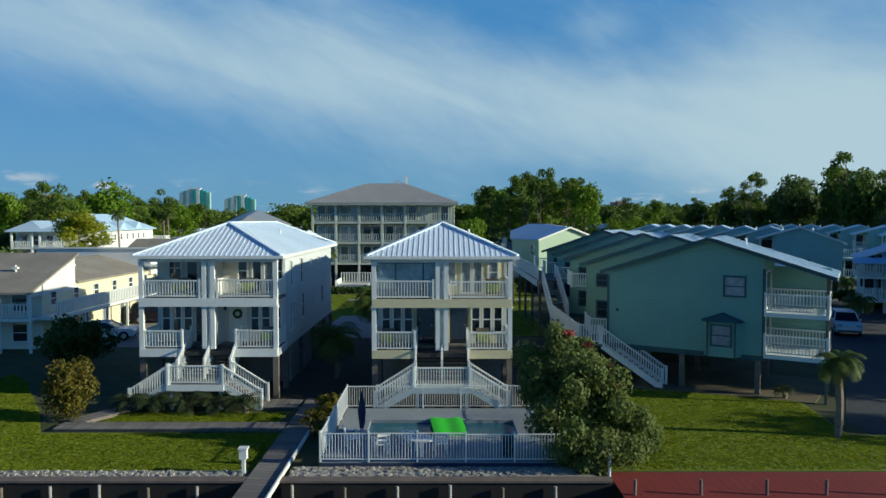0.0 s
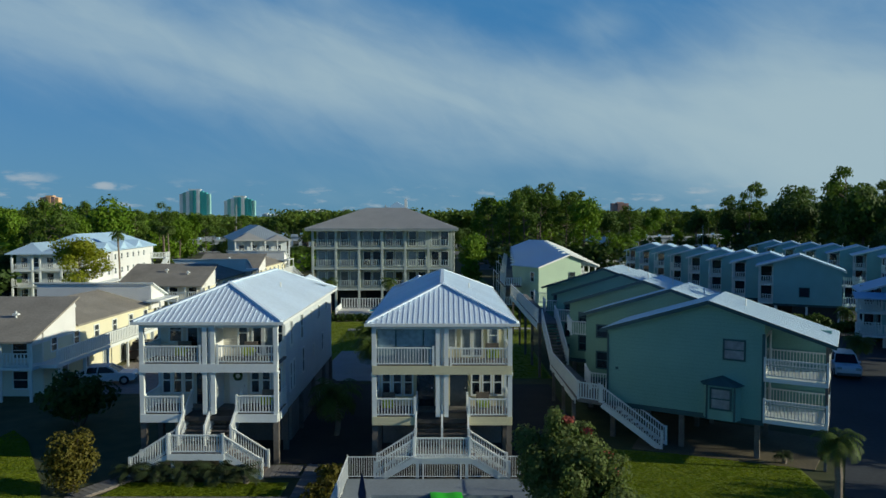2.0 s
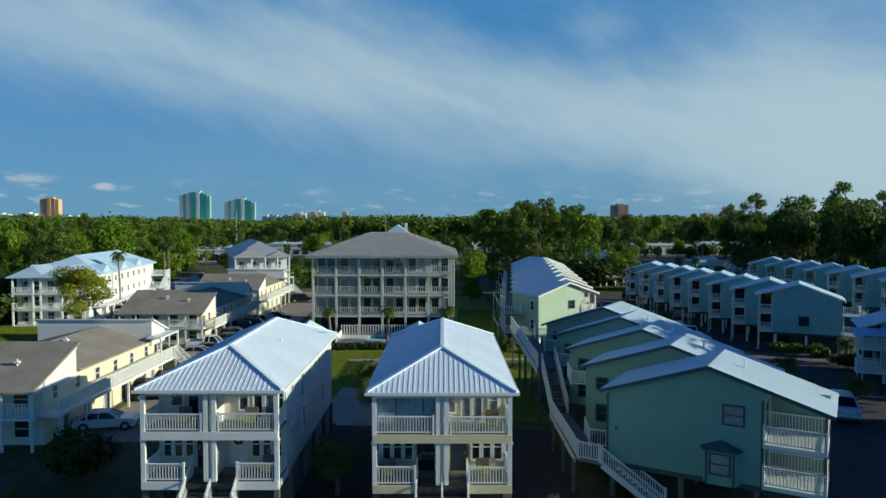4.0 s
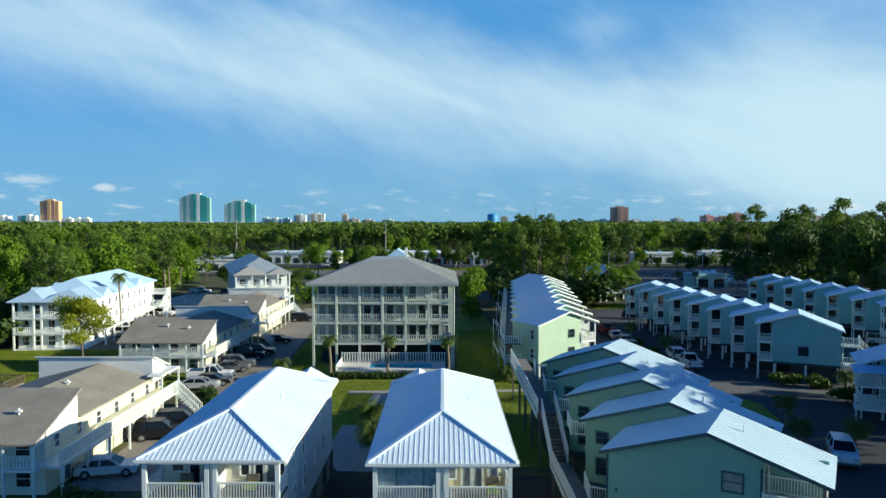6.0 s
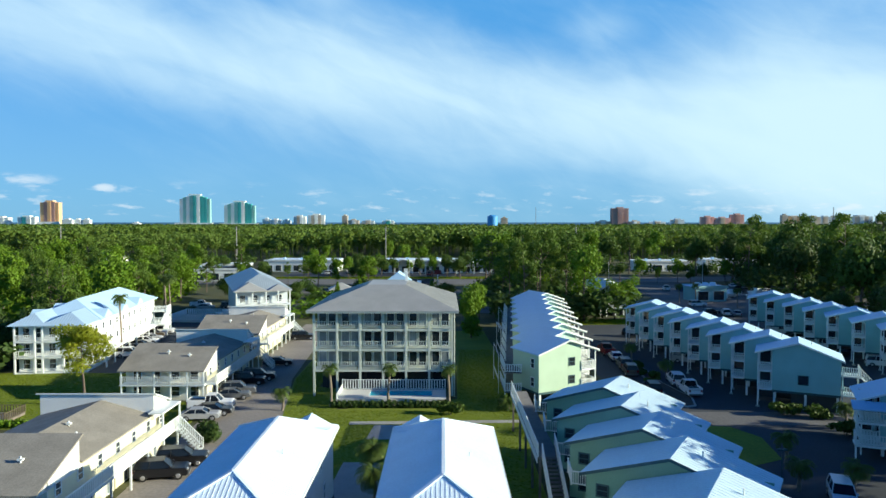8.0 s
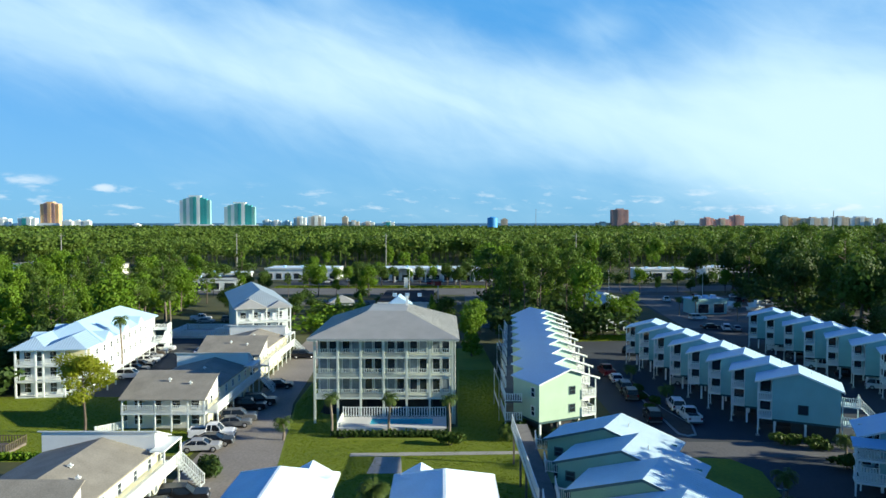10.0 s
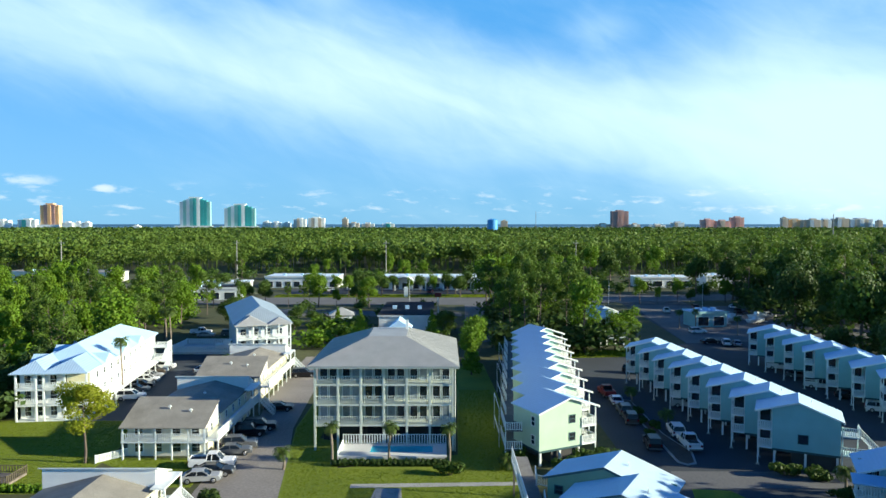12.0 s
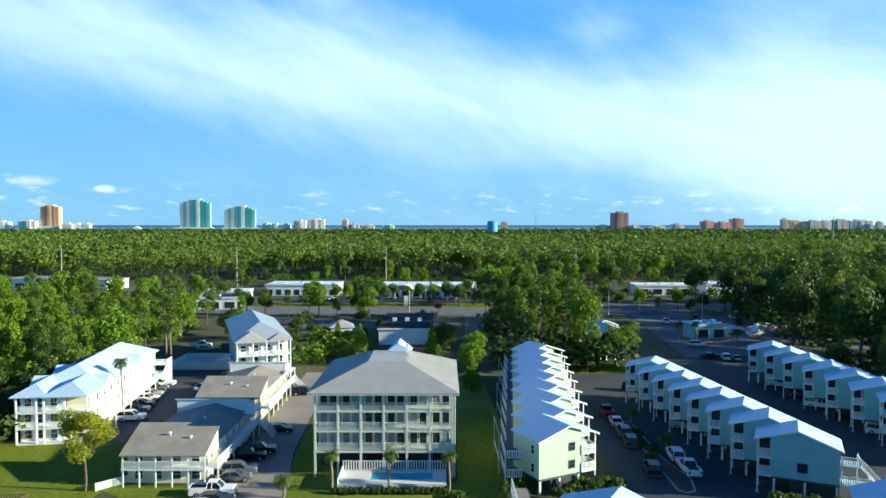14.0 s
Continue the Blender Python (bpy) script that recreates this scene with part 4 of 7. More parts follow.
# ---- two-storey motel-like houses on the left ----
def shed_house(m, L, label):
    """Front shed roof falling towards the water, a lower middle, and a tall wall behind; its walkway faces +x."""
    h = thing("row_house", label, "house", m, "left houses")
    W = 11.2                                    # local x: -W .. 0, the walkway side at 0
    zr, ze = 6.75, 4.3
    part("front_wall", MB().box(-W + .3, 1.6, 0, -.3, 1.75, ze + .5), IVORY, h)
    for x in (-.3, -W + .3):
        s = .15 if x < -1 else -.15
        part("gable_wall", MB().add([(x, .3, ze - .4), (x, 6.2, ze - .4), (x, 6.2, zr - .14), (x, .3, ze - .05), (x + s, .3, ze - .4), (x + s, 6.2, ze - .4), (x + s, 6.2, zr - .14), (x + s, .3, ze - .05)],
             [(0, 1, 2, 3), (7, 6, 5, 4), (0, 3, 7, 4), (1, 5, 6, 2), (2, 6, 7, 3), (0, 4, 5, 1)]), WHITE_SIDING, h)
    part("side_wall", MB().box(-.45, 1.75, 0, -.3, L, ze - .4).box(-W + .3, 1.75, 0, -W + .45, L, ze - .4).box(-W + .45, 6.05, 0, -.45, 6.2, zr - .14).box(-W + .45, L - .15, 0, -.45, L, 4.2), PALE_YELLOW, h)
    part("front_roof", MB().slab([(-W, -.3, ze), (0, -.3, ze), (0, 6.3, zr), (-W, 6.3, zr)], .14), GREY_ROOF, h, "grey-brown shingle shed roof")
    # lower middle with a shallow gable
    mx = -W * .46
    part("middle_roof", MB().slab([(-W + .1, 6.3, 4.5), (mx, 6.3, 5.95), (mx, 19.8, 5.95), (-W + .1, 19.8, 4.5)], .14)
         .slab([(mx, 6.3, 5.95), (-.1, 6.3, 4.5), (-.1, 19.8, 4.5), (mx, 19.8, 5.95)], .14), GREY_ROOF, h, "grey-brown shingle low roof")
    part("middle_wall", MB().box(-.44, 6.2, ze - .4, -.31, 19.8, 4.42), PALE_YELLOW, h)
    part("middle_wall", MB().box(-W + .31, 6.2, ze - .4, -W + .44, 19.8, 4.42), PALE_YELLOW, h)
    # tall back block with a roof that falls away
    part("back_wall", MB().add([(-W, 19.8, 4.0), (0, 19.8, 4.0), (0, 19.8, 6.5), (-W, 19.8, 6.5), (-W, L, 4.0), (0, L, 4.0), (0, L, 5.2), (-W, L, 5.2)],
         [(0, 1, 2, 3), (1, 5, 6, 2), (5, 4, 7, 6), (4, 0, 3, 7), (3, 2, 6, 7), (4, 5, 1, 0)]), WHITE_SIDING, h, "tall white siding wall")
    part("back_roof", MB().slab([(-W - .3, 19.6, 6.66), (.3, 19.6, 6.66), (.3, L + .3, 5.2), (-W - .3, L + .3, 5.2)], .13), WHITE, h)
    for x, y, z in ((-3, 3, 5.6), (-6, 3.6, 5.9), (-2.5, 10, 5.35), (-4.2, 12, 5.7)):
        part("vent_pipe", MB().tube((x, y, z - .2), (x, y, z + .4), .08, .08, 6).box(x - .2, y - .15, z + .1, x + .2, y + .15, z + .25), WHITE, h)
    # walkway with solid white rail on the road side and posts
    part("walkway", MB().box(-.3, 0.6, 2.25, 1.3, L + .2, 2.5), WHITE, h)
    part("railing", MB().rail((1.25, .7, 2.5), (1.25, L, 2.5), 1.0, .3, .08, .16), WHITE, h)
    for i in range(7):
        y = 1.0 + i * (L - 1.4) / 6
        part("post", MB().box(1.15, y - .08, 0, 1.31, y + .08, 2.25), WHITE, h)
    for i in range(6):
        y = 2.6 + i * 3.2
        window(h, y, 3.0, .9, 1.1, -.3, 1, "x")
        window(h, y + 1.4, .05, .95, 2.0, -.3, 1, "x", pane_mat=GLASS_PALE, bars=0, name="door")
    window(h, 21, 3.2, .9, .9, 0, 1, "x", name="window")
    # front porch
    part("porch_floor", MB().box(-W + .2, -.2, 2.25, .0, 1.6, 2.45), WHITE, h)
    part("railing", MB().rail((-W + .3, -.1, 2.45), (-.1, -.1, 2.45), .95, .25, .08, .08), WHITE, h)
    for i in range(6):
        x = -W + .4 + i * (W - .6) / 5
        part("porch_post", MB().box(x - .08, -.15, 0, x + .08, .0, ze - .1), WHITE, h)
    for i in range(4):
        window(h, -W + 1.2 + i * 2.5, 2.7, 1.2, 1.3, 1.6, -1)
        window(h, -W + 1.2 + i * 2.5, .5, 1.2, 1.4, 1.6, -1)
    # stair at the far end of the walkway
    for i in range(9):
        z = 2.5 - .26 * (i + 1)
        part("tread", MB().box(1.35 + .26 * i, L - 1.2, z - .06, 1.35 + .26 * (i + 1), L, z), WHITE, h)
    part("stair_rail", MB().rail((1.35, L - 1.25, 2.5), (3.7, L - 1.25, .15), .95, .25, .08, .08).rail((1.35, L, 2.5), (3.7, L, .15), .95, .25, .08, .08), WHITE, h)
    part("stair_cover", MB().box(-.0, L - 4.5, 4.85, 1.4, L + .2, 5.0).box(1.25, L - .1, 2.5, 1.4, L + .05, 4.85).box(1.25, L - 4.4, 2.5, 1.4, L - 4.25, 4.85), WHITE, h)
    return h


shed_house(pose(-28.6, 48.7, 0), 23.0, "pale yellow two-storey house with grey shed roof and walkway")
shed_house(pose(-30.9, 90.0, 0), 22.0, "white two-storey house with grey shed roof and walkway")
shed_house(pose(-31.6, 119.6, 0), 22.0, "white two-storey house with grey shed roof behind the drive")


# ---- white three-storey block ----
def white_block(m):
    b = thing("condominium", "white three-storey block with pale blue metal roofs", "building", m)
    W, L, ez = 11.0, 38.5, 7.6
    part("wall", MB().box(-W + .5, 1.8, 0, 0, L, ez - .1), WHITE_SIDING, b)
    part("front_accent", MB().box(-3.6, 1.72, 5.0, -.2, 1.79, ez - .2), CREAM_SIDING, b)
    rb = MB()
    hip_roof(rb, -W - .3, 5.5, .6, L + .5, ez, 10.4, 5.6)
    part("roof", rb, METAL_ROOF_FAR, b, "pale blue ribbed metal hip roof")
    for x0, x1, y0 in ((-W - .2, -5.6, -.4), (-6.6, .3, -.6)):
        r2 = MB()
        hip_roof(r2, x0, y0, x1, 12, ez, 9.2, (x1 - x0) / 2, .01)
        part("porch_roof", r2, BLUE_ROOF, b)
    for y in (9, 18, 27):
        for s, x0, x1 in ((-1, -W - .4, -W + 3.5), (1, -3.6, .5)):
            g = MB().add([(x1, y - 2, 7.7), (x1, y + 2, 7.7), (x1, y, 9.0), (x0, y, 9.0), (x0, y - 2, 7.7), (x0, y + 2, 7.7)] if s > 0 else
                         [(x0, y - 2, 7.7), (x0, y + 2, 7.7), (x0, y, 9.0), (x1, y, 9.0), (x1, y - 2, 7.7), (x1, y + 2, 7.7)], [(0, 1, 2), (0, 2, 3, 4), (1, 5, 3, 2)])
            part("dormer_gable", g, METAL_ROOF_FAR, b)
    for k, z in enumerate((.15, 2.6, 5.05)):
        part("porch_floor", MB().box(-W + .5, 0, z - .2, 0, 1.8, z), WHITE, b)
        if k:
            for x0, x1 in ((-W + .6, -7.6), (-6.4, -3.4), (-3.2, -.1)):
                part("railing", MB().rail((x0, .08, z), (x1, .08, z), .95, .28, .08, .08), WHITE, b)
        for i in range(5):
            window(b, -W + 1.1 + i * 1.9, z + .3, 1.1, 1.6, 1.8, -1)
        for i in range(9):
            window(b, 4 + i * 3.4, z + .7, 1.0, 1.1, 0, 1, "x")
    for x in (-W + .6, -7.5, -6.4, -3.3, -.1):
        part("porch_post", MB().box(x - .12, 0, 0, x + .12, .24, ez - .1), WHITE, b)
    for y in range(4, 36, 4):
        part("carport_post", MB().box(1.6, y - .1, 0, 1.8, y + .1, 2.4), WHITE, b)
    part("carport_roof", MB().box(.002, 3, 2.4, 1.9, 36, 2.6), WHITE, b)
    for k, z in enumerate((2.6, 5.05)):
        part("stair_landing", MB().box(.002, L - 2, z - .2, 3.0, L + 1, z), WHITE, b)
        part("stair_rail", MB().rail((.1, L - 2, z), (3.0, L - 2, z), 1.0, .28, .08, .12).rail((3.0, L - 2, z), (3.0, L + 1, z), 1.0, .28, .08, .12), WHITE, b)
        part("stair_flight", MB().beam((3.0, L - 1.2, z - .1), (3.0, L - 5.5, z - 2.5), 1.0, .25), WHITE, b)
    part("stair_post", MB().box(2.9, L - 2.1, 0, 3.1, L - 1.9, 6).box(2.9, L + .9, 0, 3.1, L + 1.1, 6), WHITE, b)
    return b


white_block(pose(-55.6, 108.3, 0, 0, 0, 7.5))


# ---- hip-roofed house beyond ----
def hip_house(m):
    b = thing("hip_house", "white three-storey house with grey hip roof and porches", "house", m)
    part("wall", MB().box(.5, 2.2, 0, 10.5, 34, 8.4), GREY_SIDING, b)
    rb = MB()
    hip_roof(rb, -.4, 2.0, 11.4, 36, 8.5, 11.8, 6, 6)
    part("roof", rb, SLATE_ROOF, b, "slate-blue metal hip roof")
    r2 = MB()
    hip_roof(r2, -.2, -.4, 6.2, 9, 8.5, 10.2, 3.2, .01)
    hip_roof(r2, 6.2, .3, 11.2, 8, 8.4, 9.6, 2.5, .01)
    part("porch_roof", r2, TILE_ROOF, b)
    for z in (2.7, 5.4):
        part("porch_floor", MB().box(.2, 0, z - .2, 10.8, 2.2, z), WHITE, b)
        part("railing", MB().rail((.3, .1, z), (10.7, .1, z), .95, .28, .08, .08), WHITE, b)
        for i in range(4):
            window(b, 1 + i * 2.4, z + .3, 1.2, 1.7, 2.2, -1)
    for x in (.3, 3.4, 6.0, 8.4, 10.7):
        part("porch_post", MB().box(x - .12, .02, 0, x + .12, .26, 8.4), WHITE, b)
    return b


hip_house(pose(-45.2, 151.5, 0, 0, 0, 20) @ Matrix.Diagonal((1.1, 1.08, 0.98, 1)))


# ---- plants ----
rng = np.random.default_rng(7)


def leaf_quads(blobs, n, size, r):
    """n small leaf clumps over a set of rounded blobs (x, y, z, rx, ry, rz); returns an array of quads."""
    blobs = np.array(blobs, float)
    wts = blobs[:, 3] * blobs[:, 4] + blobs[:, 4] * blobs[:, 5]
    k = r.choice(len(blobs), n, p=wts / wts.sum())
    d = r.normal(size=(n, 3))
    d /= np.linalg.norm(d, axis=1)[:, None]
    rad = r.uniform(0.55, 1.08, n)[:, None]
    c = blobs[k, :3] + d * blobs[k, 3:] * rad
    nrm = d + r.normal(size=(n, 3)) * 0.36
    nrm /= np.linalg.norm(nrm, axis=1)[:, None]
    a = np.cross(nrm, r.normal(size=(n, 3)))
    a /= np.linalg.norm(a, axis=1)[:, None]
    b = np.cross(nrm, a)
    s = (size * r.uniform(0.6, 1.4, n))[:, None]
    asp = r.uniform(0.55, 1.0, n)[:, None]
    return np.stack([c - a * s, c - b * s * asp + nrm * s * .25, c + a * s, c + b * s * asp - nrm * s * .2], 1)


def quads_mesh(name, q, mat):
    q = np.asarray(q, np.float32)
    n = len(q)
    me = bpy.data.meshes.new(name)
    me.vertices.add(n * 4)
    me.vertices.foreach_set("co", q.reshape(-1))
    me.loops.add(n * 4)
    me.loops.foreach_set("vertex_index", np.arange(n * 4, dtype=np.int32))
    me.polygons.add(n)
    me.polygons.foreach_set("loop_start", np.arange(0, n * 4, 4, dtype=np.int32))
    me.update(calc_edges=True)
    me.materials.append(mat)
    return me


def limb_tree(h, r0, lean, limbs, r):
    """A bent, tapered trunk and its limbs; returns the mesh builder and the limb ends."""
    mb, ends = MB(), []
    pts = [Vector((lean * math.sin(i * .9) * .4, lean * math.cos(i * 1.3) * .3, h * i / 5)) for i in range(6)]
    for i in range(5):
        mb.tube(pts[i], pts[i + 1], r0 * (1 - i * .16), r0 * (1 - (i + 1) * .16), 7, False)
    for k in range(limbs):
        t = r.uniform(.45, 1.0)
        base = pts[min(4, int(t * 5))].lerp(pts[min(5, int(t * 5) + 1)], t * 5 % 1)
        ang = 2.4 * k + r.uniform(-.4, .4)
        ln = h * r.uniform(.16, .30) * (1.25 - t * .6)
        e = base + Vector((math.cos(ang) * ln, math.sin(ang) * ln, ln * r.uniform(.2, .7)))
        mb.tube(base, e, r0 * .32, r0 * .1, 5, False)
        ends.append(e)
    ends.append(pts[5])
    return mb, ends


def make_tree(kind, seed):
    r = np.random.default_rng(seed)
    if kind == "pine":
        h = 15.0
        mb, ends = limb_tree(h, .24, .6, 15, r)
        blobs = [(e.x, e.y, e.z + .3, *(r.uniform(1.1, 1.9) * np.array((1, 1, .62)))) for e in ends]
        return mb, blobs, 2800, 0.20, BARK, PINE_LEAF, h
    if kind == "sunny":
        h = 10.5
        mb, ends = limb_tree(h * .82, .17, .5, 12, r)
        blobs = [(e.x * 1.05, e.y * 1.05, e.z + .6, *(r.uniform(.9, 1.5) * np.array((1, 1, .75)))) for e in ends if e.z > 4.2]
        blobs += [(r.uniform(-1, 1), r.uniform(-1, 1), 9.3, 1.1, 1.1, .8) for _ in range(3)]
        return mb, blobs, 7000, .12, BARK, GOLD_LEAF, h
    if kind == "oak":
        h = 9.0
        mb, ends = limb_tree(h * .75, .3, .5, 14, r)
        blobs = [(e.x * 1.3, e.y * 1.3, e.z + .5, *(r.uniform(1.3, 2.2) * np.array((1, 1, .8)))) for e in ends]
        return mb, blobs, 2800, 0.22, BARK, OAK_LEAF, h
    if kind == "bright":
        h = 10.0
        mb, ends = limb_tree(h * .85, .22, .4, 16, r)
        blobs = [(e.x, e.y, e.z + .2, *(r.uniform(1.0, 1.8) * np.array((1, 1, .85)))) for e in ends]
        return mb, blobs, 2800, 0.20, BARK, BRIGHT_LEAF, h
    if kind == "cone":
        h = 9.0
        mb = MB().tube((0, 0, 0), (0, 0, h * .9), .2, .03, 7)
        blobs = []
        for i in range(26):
            z = 1.2 + (h - 1.2) * (i / 26)
            rr = 2.3 * (1 - i / 27)
            an = i * 2.4
            blobs.append((math.cos(an) * rr * .6, math.sin(an) * rr * .6, z, rr * .55 + .25, rr * .55 + .25, .6))
        return mb, blobs, 2800, 0.18, BARK, BRIGHT_LEAF, h
    h = 9.0
    mb, ends = limb_tree(h * .8, .28, .5, 14, r)
    blobs = [(e.x * 1.2, e.y * 1.2, e.z, *(r.uniform(1.3, 2.1) * np.array((1, 1, .9)))) for e in ends] + [(0, 0, 3.0, 1.8, 1.8, 1.8)]
    return mb, blobs, 2800, 0.22, BARK, DARK_LEAF, h


TREES = {}
LABELS = {"pine": "tall slash pine with bare trunk and clumped crown", "oak": "broad green oak with a rounded uneven crown",
          "sunny": "slim pine with a bright spreading crown on the lawn", "bright": "bright yellow-green leafy tree in the sun", "cone": "bright green conical cypress tree", "dark": "dark green leafy tree in the shade"}


def tree(kind, x, y, h, seed=0, wide=1.0):
    key = (kind, seed % 3)
    turn = (x * 37 + y * 11) % 360
    if key not in TREES:
        mb, blobs, n, size, bark, leaf, h0 = make_tree(kind, 11 + seed % 3 * 5 + len(kind))
        ob = thing("tree", LABELS[kind], "tree", None, kind + " trees")
        part("trunk", mb, bark, ob)
        part("crown", quads_mesh("crown", leaf_quads(blobs, n, size, np.random.default_rng(len(kind) + seed)), leaf), None, ob)
        TREES[key] = (ob, h0)
        ob.matrix_basis = pose(x, y, 0, 0, 0, turn) @ Matrix.Diagonal((wide * h / h0, wide * h / h0, h / h0, 1))
        return
    ob, h0 = TREES[key]
    o = copy_thing(ob, Matrix.Identity(4))
    o.matrix_basis = pose(x, y, 0, 0, 0, turn) @ Matrix.Diagonal((wide * h / h0, wide * h / h0, h / h0, 1))


def palm_mesh(h, r0, fronds, length, seed, droop=1.0, low=-.35):
    r = np.random.default_rng(seed)
    mb = MB()
    for i in range(6):
        o0, o1 = .12 * math.sin(i * .8), .12 * math.sin((i + 1) * .8)
        mb.tube((o0, 0, h * i / 6), (o1, 0, h * (i + 1) / 6), r0 * (1.15 if i % 2 else 1.0), r0, 8, i == 5)
    top = Vector((.12 * math.sin(4.8), 0, h))
    q = []
    for k in range(fronds):
        an, up0 = k * 2.4 + r.uniform(-.2, .2), r.uniform(low, 1.2)
        d = Vector((math.cos(an), math.sin(an), 0))
        p, el = top.copy(), up0
        side = Vector((-d.y, d.x, 0))
        n = 11
        for i in range(n):
            stepv = (d * math.cos(el) + Vector((0, 0, math.sin(el)))) * (length / n)
            nx = p + stepv
            wid = length * .20 * math.sin(math.pi * (i + .8) / (n + 1)) + .05
            for s in (-1, 1):
                tip = side * s * wid + stepv * .9 - Vector((0, 0, wid * .45))
                q.append([p, p + stepv * .55, p + stepv * .5 + tip, p + tip * .92])
            p = nx
            el -= droop * (.16 + .05 * i / n)
    return mb, np.array([[tuple(v) for v in c] for c in q])


PALMS = {}


def palm(x, y, h, length=1.8, seed=0, fronds=30, label="sabal palm with a rough trunk and round head of fronds", r0=.16):
    key = (round(h), seed % 2, length)
    if key not in PALMS:
        mb, q = palm_mesh(h, r0, fronds, length, seed + 3, 1.0 if h > 1 else .8, -.35 if h > 1 else .15)
        ob = thing("palm_tree", label, "palm tree", pose(x, y, 0, 0, 0, 40 * seed), "palms")
        part("trunk", mb, PALM_BARK, ob)
        part("fronds", quads_mesh("fronds", q, PALM_LEAF if h > 1 else SAGO_LEAF), None, ob)
        PALMS[key] = ob
    else:
        copy_thing(PALMS[key], pose(x, y, 0, 0, 0, (x * 77) % 360))


def bush(name, x, y, blobs, n, size, leaf, label, extra=None):
    ob = thing(name, label, "shrub", pose(x, y, 0))
    st = MB()
    for i, b in enumerate(blobs[:6]):
        st.tube((b[0] * .2, b[1] * .2, 0), (b[0] * .8, b[1] * .8, b[2]), .05, .02, 5)
    part("stems", st, BARK, ob)
    part("foliage", quads_mesh("foliage", leaf_quads(blobs, n, size, np.random.default_rng(int(abs(x * 10 + y)))), leaf), None, ob)
    if extra:
        part("blossom", quads_mesh("blossom", leaf_quads(extra, 260, .07, np.random.default_rng(3)), FLOWER), None, ob, "red blossom")
    return ob


def mound(r, w, d, h, n):
    return [(r.uniform(-w, w) * .6, r.uniform(-d, d) * .6, h * r.uniform(.25, .78), r.uniform(.25, .42) * w + .15, r.uniform(.25, .42) * d + .15, h * r.uniform(.18, .3)) for _ in range(n)]


# shrubs by the water
r1 = np.random.default_rng(21)
bl = [(-.9, .9, 3.6, .9, .8, .8), (-.5, .6, 4.3, .7, .7, .6), (.2, .8, 3.9, .8, .7, .6), (-1.3, .8, 2.6, .8, .8, .9), (-.2, .3, 2.9, 1.0, .8, .8), (.8, .5, 3.1, .7, .7, .6),
      (-1.1, .0, 1.5, .9, .8, .9), (.0, -.5, 1.9, 1.0, .7, .8), (1.1, .0, 2.2, .9, .7, .7), (1.8, .2, 1.6, .8, .7, .7), (.6, -1.0, 1.0, .9, .6, .7), (1.5, -.8, .9, .9, .7, .6), (2.2, -.4, .7, .7, .6, .5),
      (-.6, -1.1, .7, .9, .6, .6), (.2, -1.6, .4, .8, .5, .5), (2.5, .3, 1.1, .6, .6, .5), (-1.7, .5, 3.2, .6, .6, .6), (.9, 1.0, 3.6, .5, .5, .4), (-1.9, 1.0, 3.9, .6, .6, .6), (-1.5, 1.1, 2.4, .7, .6, .8), (.4, .9, 4.3, .5, .5, .4)] + [(-1.2, -.9, 2.2, .6, .6, .7), (-.3, -1.0, 3.0, .6, .6, .7), (.5, -.7, 3.6, .5, .5, .6), (-1.6, -.2, 3.3, .5, .5, .7), (1.4, -.9, 2.3, .6, .6, .6), (2.3, -.6, 1.7, .6, .5, .6), (2.9, .2, .8, .6, .6, .6), (-.8, .4, 4.9, .4, .4, .5), (.5, -1.9, 1.1, .8, .5, .7), (-.5, -1.8, 1.5, .6, .5, .7), (1.5, -1.7, .8, .8, .5, .6)] + mound(r1, 2.0, 1.0, 4.4, 6)
bush("oleander_bush", 5.2, 27.0, bl, 26000, .07, OLEANDER, "large leafy oleander bush with a few red blossoms beside the pool",
     [(1.2, .3, 3.5, .3, .3, .2), (1.6, .5, 2.7, .3, .3, .2), (-.3, .4, 4.9, .3, .3, .15), (.5, .6, 4.4, .25, .25, .15)])
bl = [(0, 0, 1.7, 1.0, .9, .9), (-.5, .2, 1.2, .9, .8, .8), (.6, 0, 1.4, .8, .8, .8), (0, -.3, .7, 1.0, .8, .6), (-.4, .1, 2.3, .6, .6, .5), (.4, .3, 2.4, .6, .6, .5)] + mound(r1, 1.3, 1.0, 2.6, 8)
bush("olive_shrub", -17.6, 32.6, bl, 5200, .065, OLIVE_LEAF, "tall olive-yellow shrub on the lawn in low sun")
for x, y, h, w in ((-22.6, 43.0, 3.4, 2.3), (-25.2, 73.8, 2.6, 1.6)):
    bush("round_shrub", x, y, mound(np.random.default_rng(int(h * 10)), w, w * .8, h, 16), 2600, .15, DARK_LEAF, "dense dark green rounded shrub by the drive")
for x, y, h, w in ((-5.6, 31.6, .9, .8), (-5.5, 33.3, 1.1, .8), (-5.3, 30.0, .7, .6)):
    bush("low_shrub", x, y, mound(np.random.default_rng(int(h * 20)), w, w * .9, h, 9), 700, .09, OLIVE_LEAF, "low yellow-green shrub beside the boardwalk")
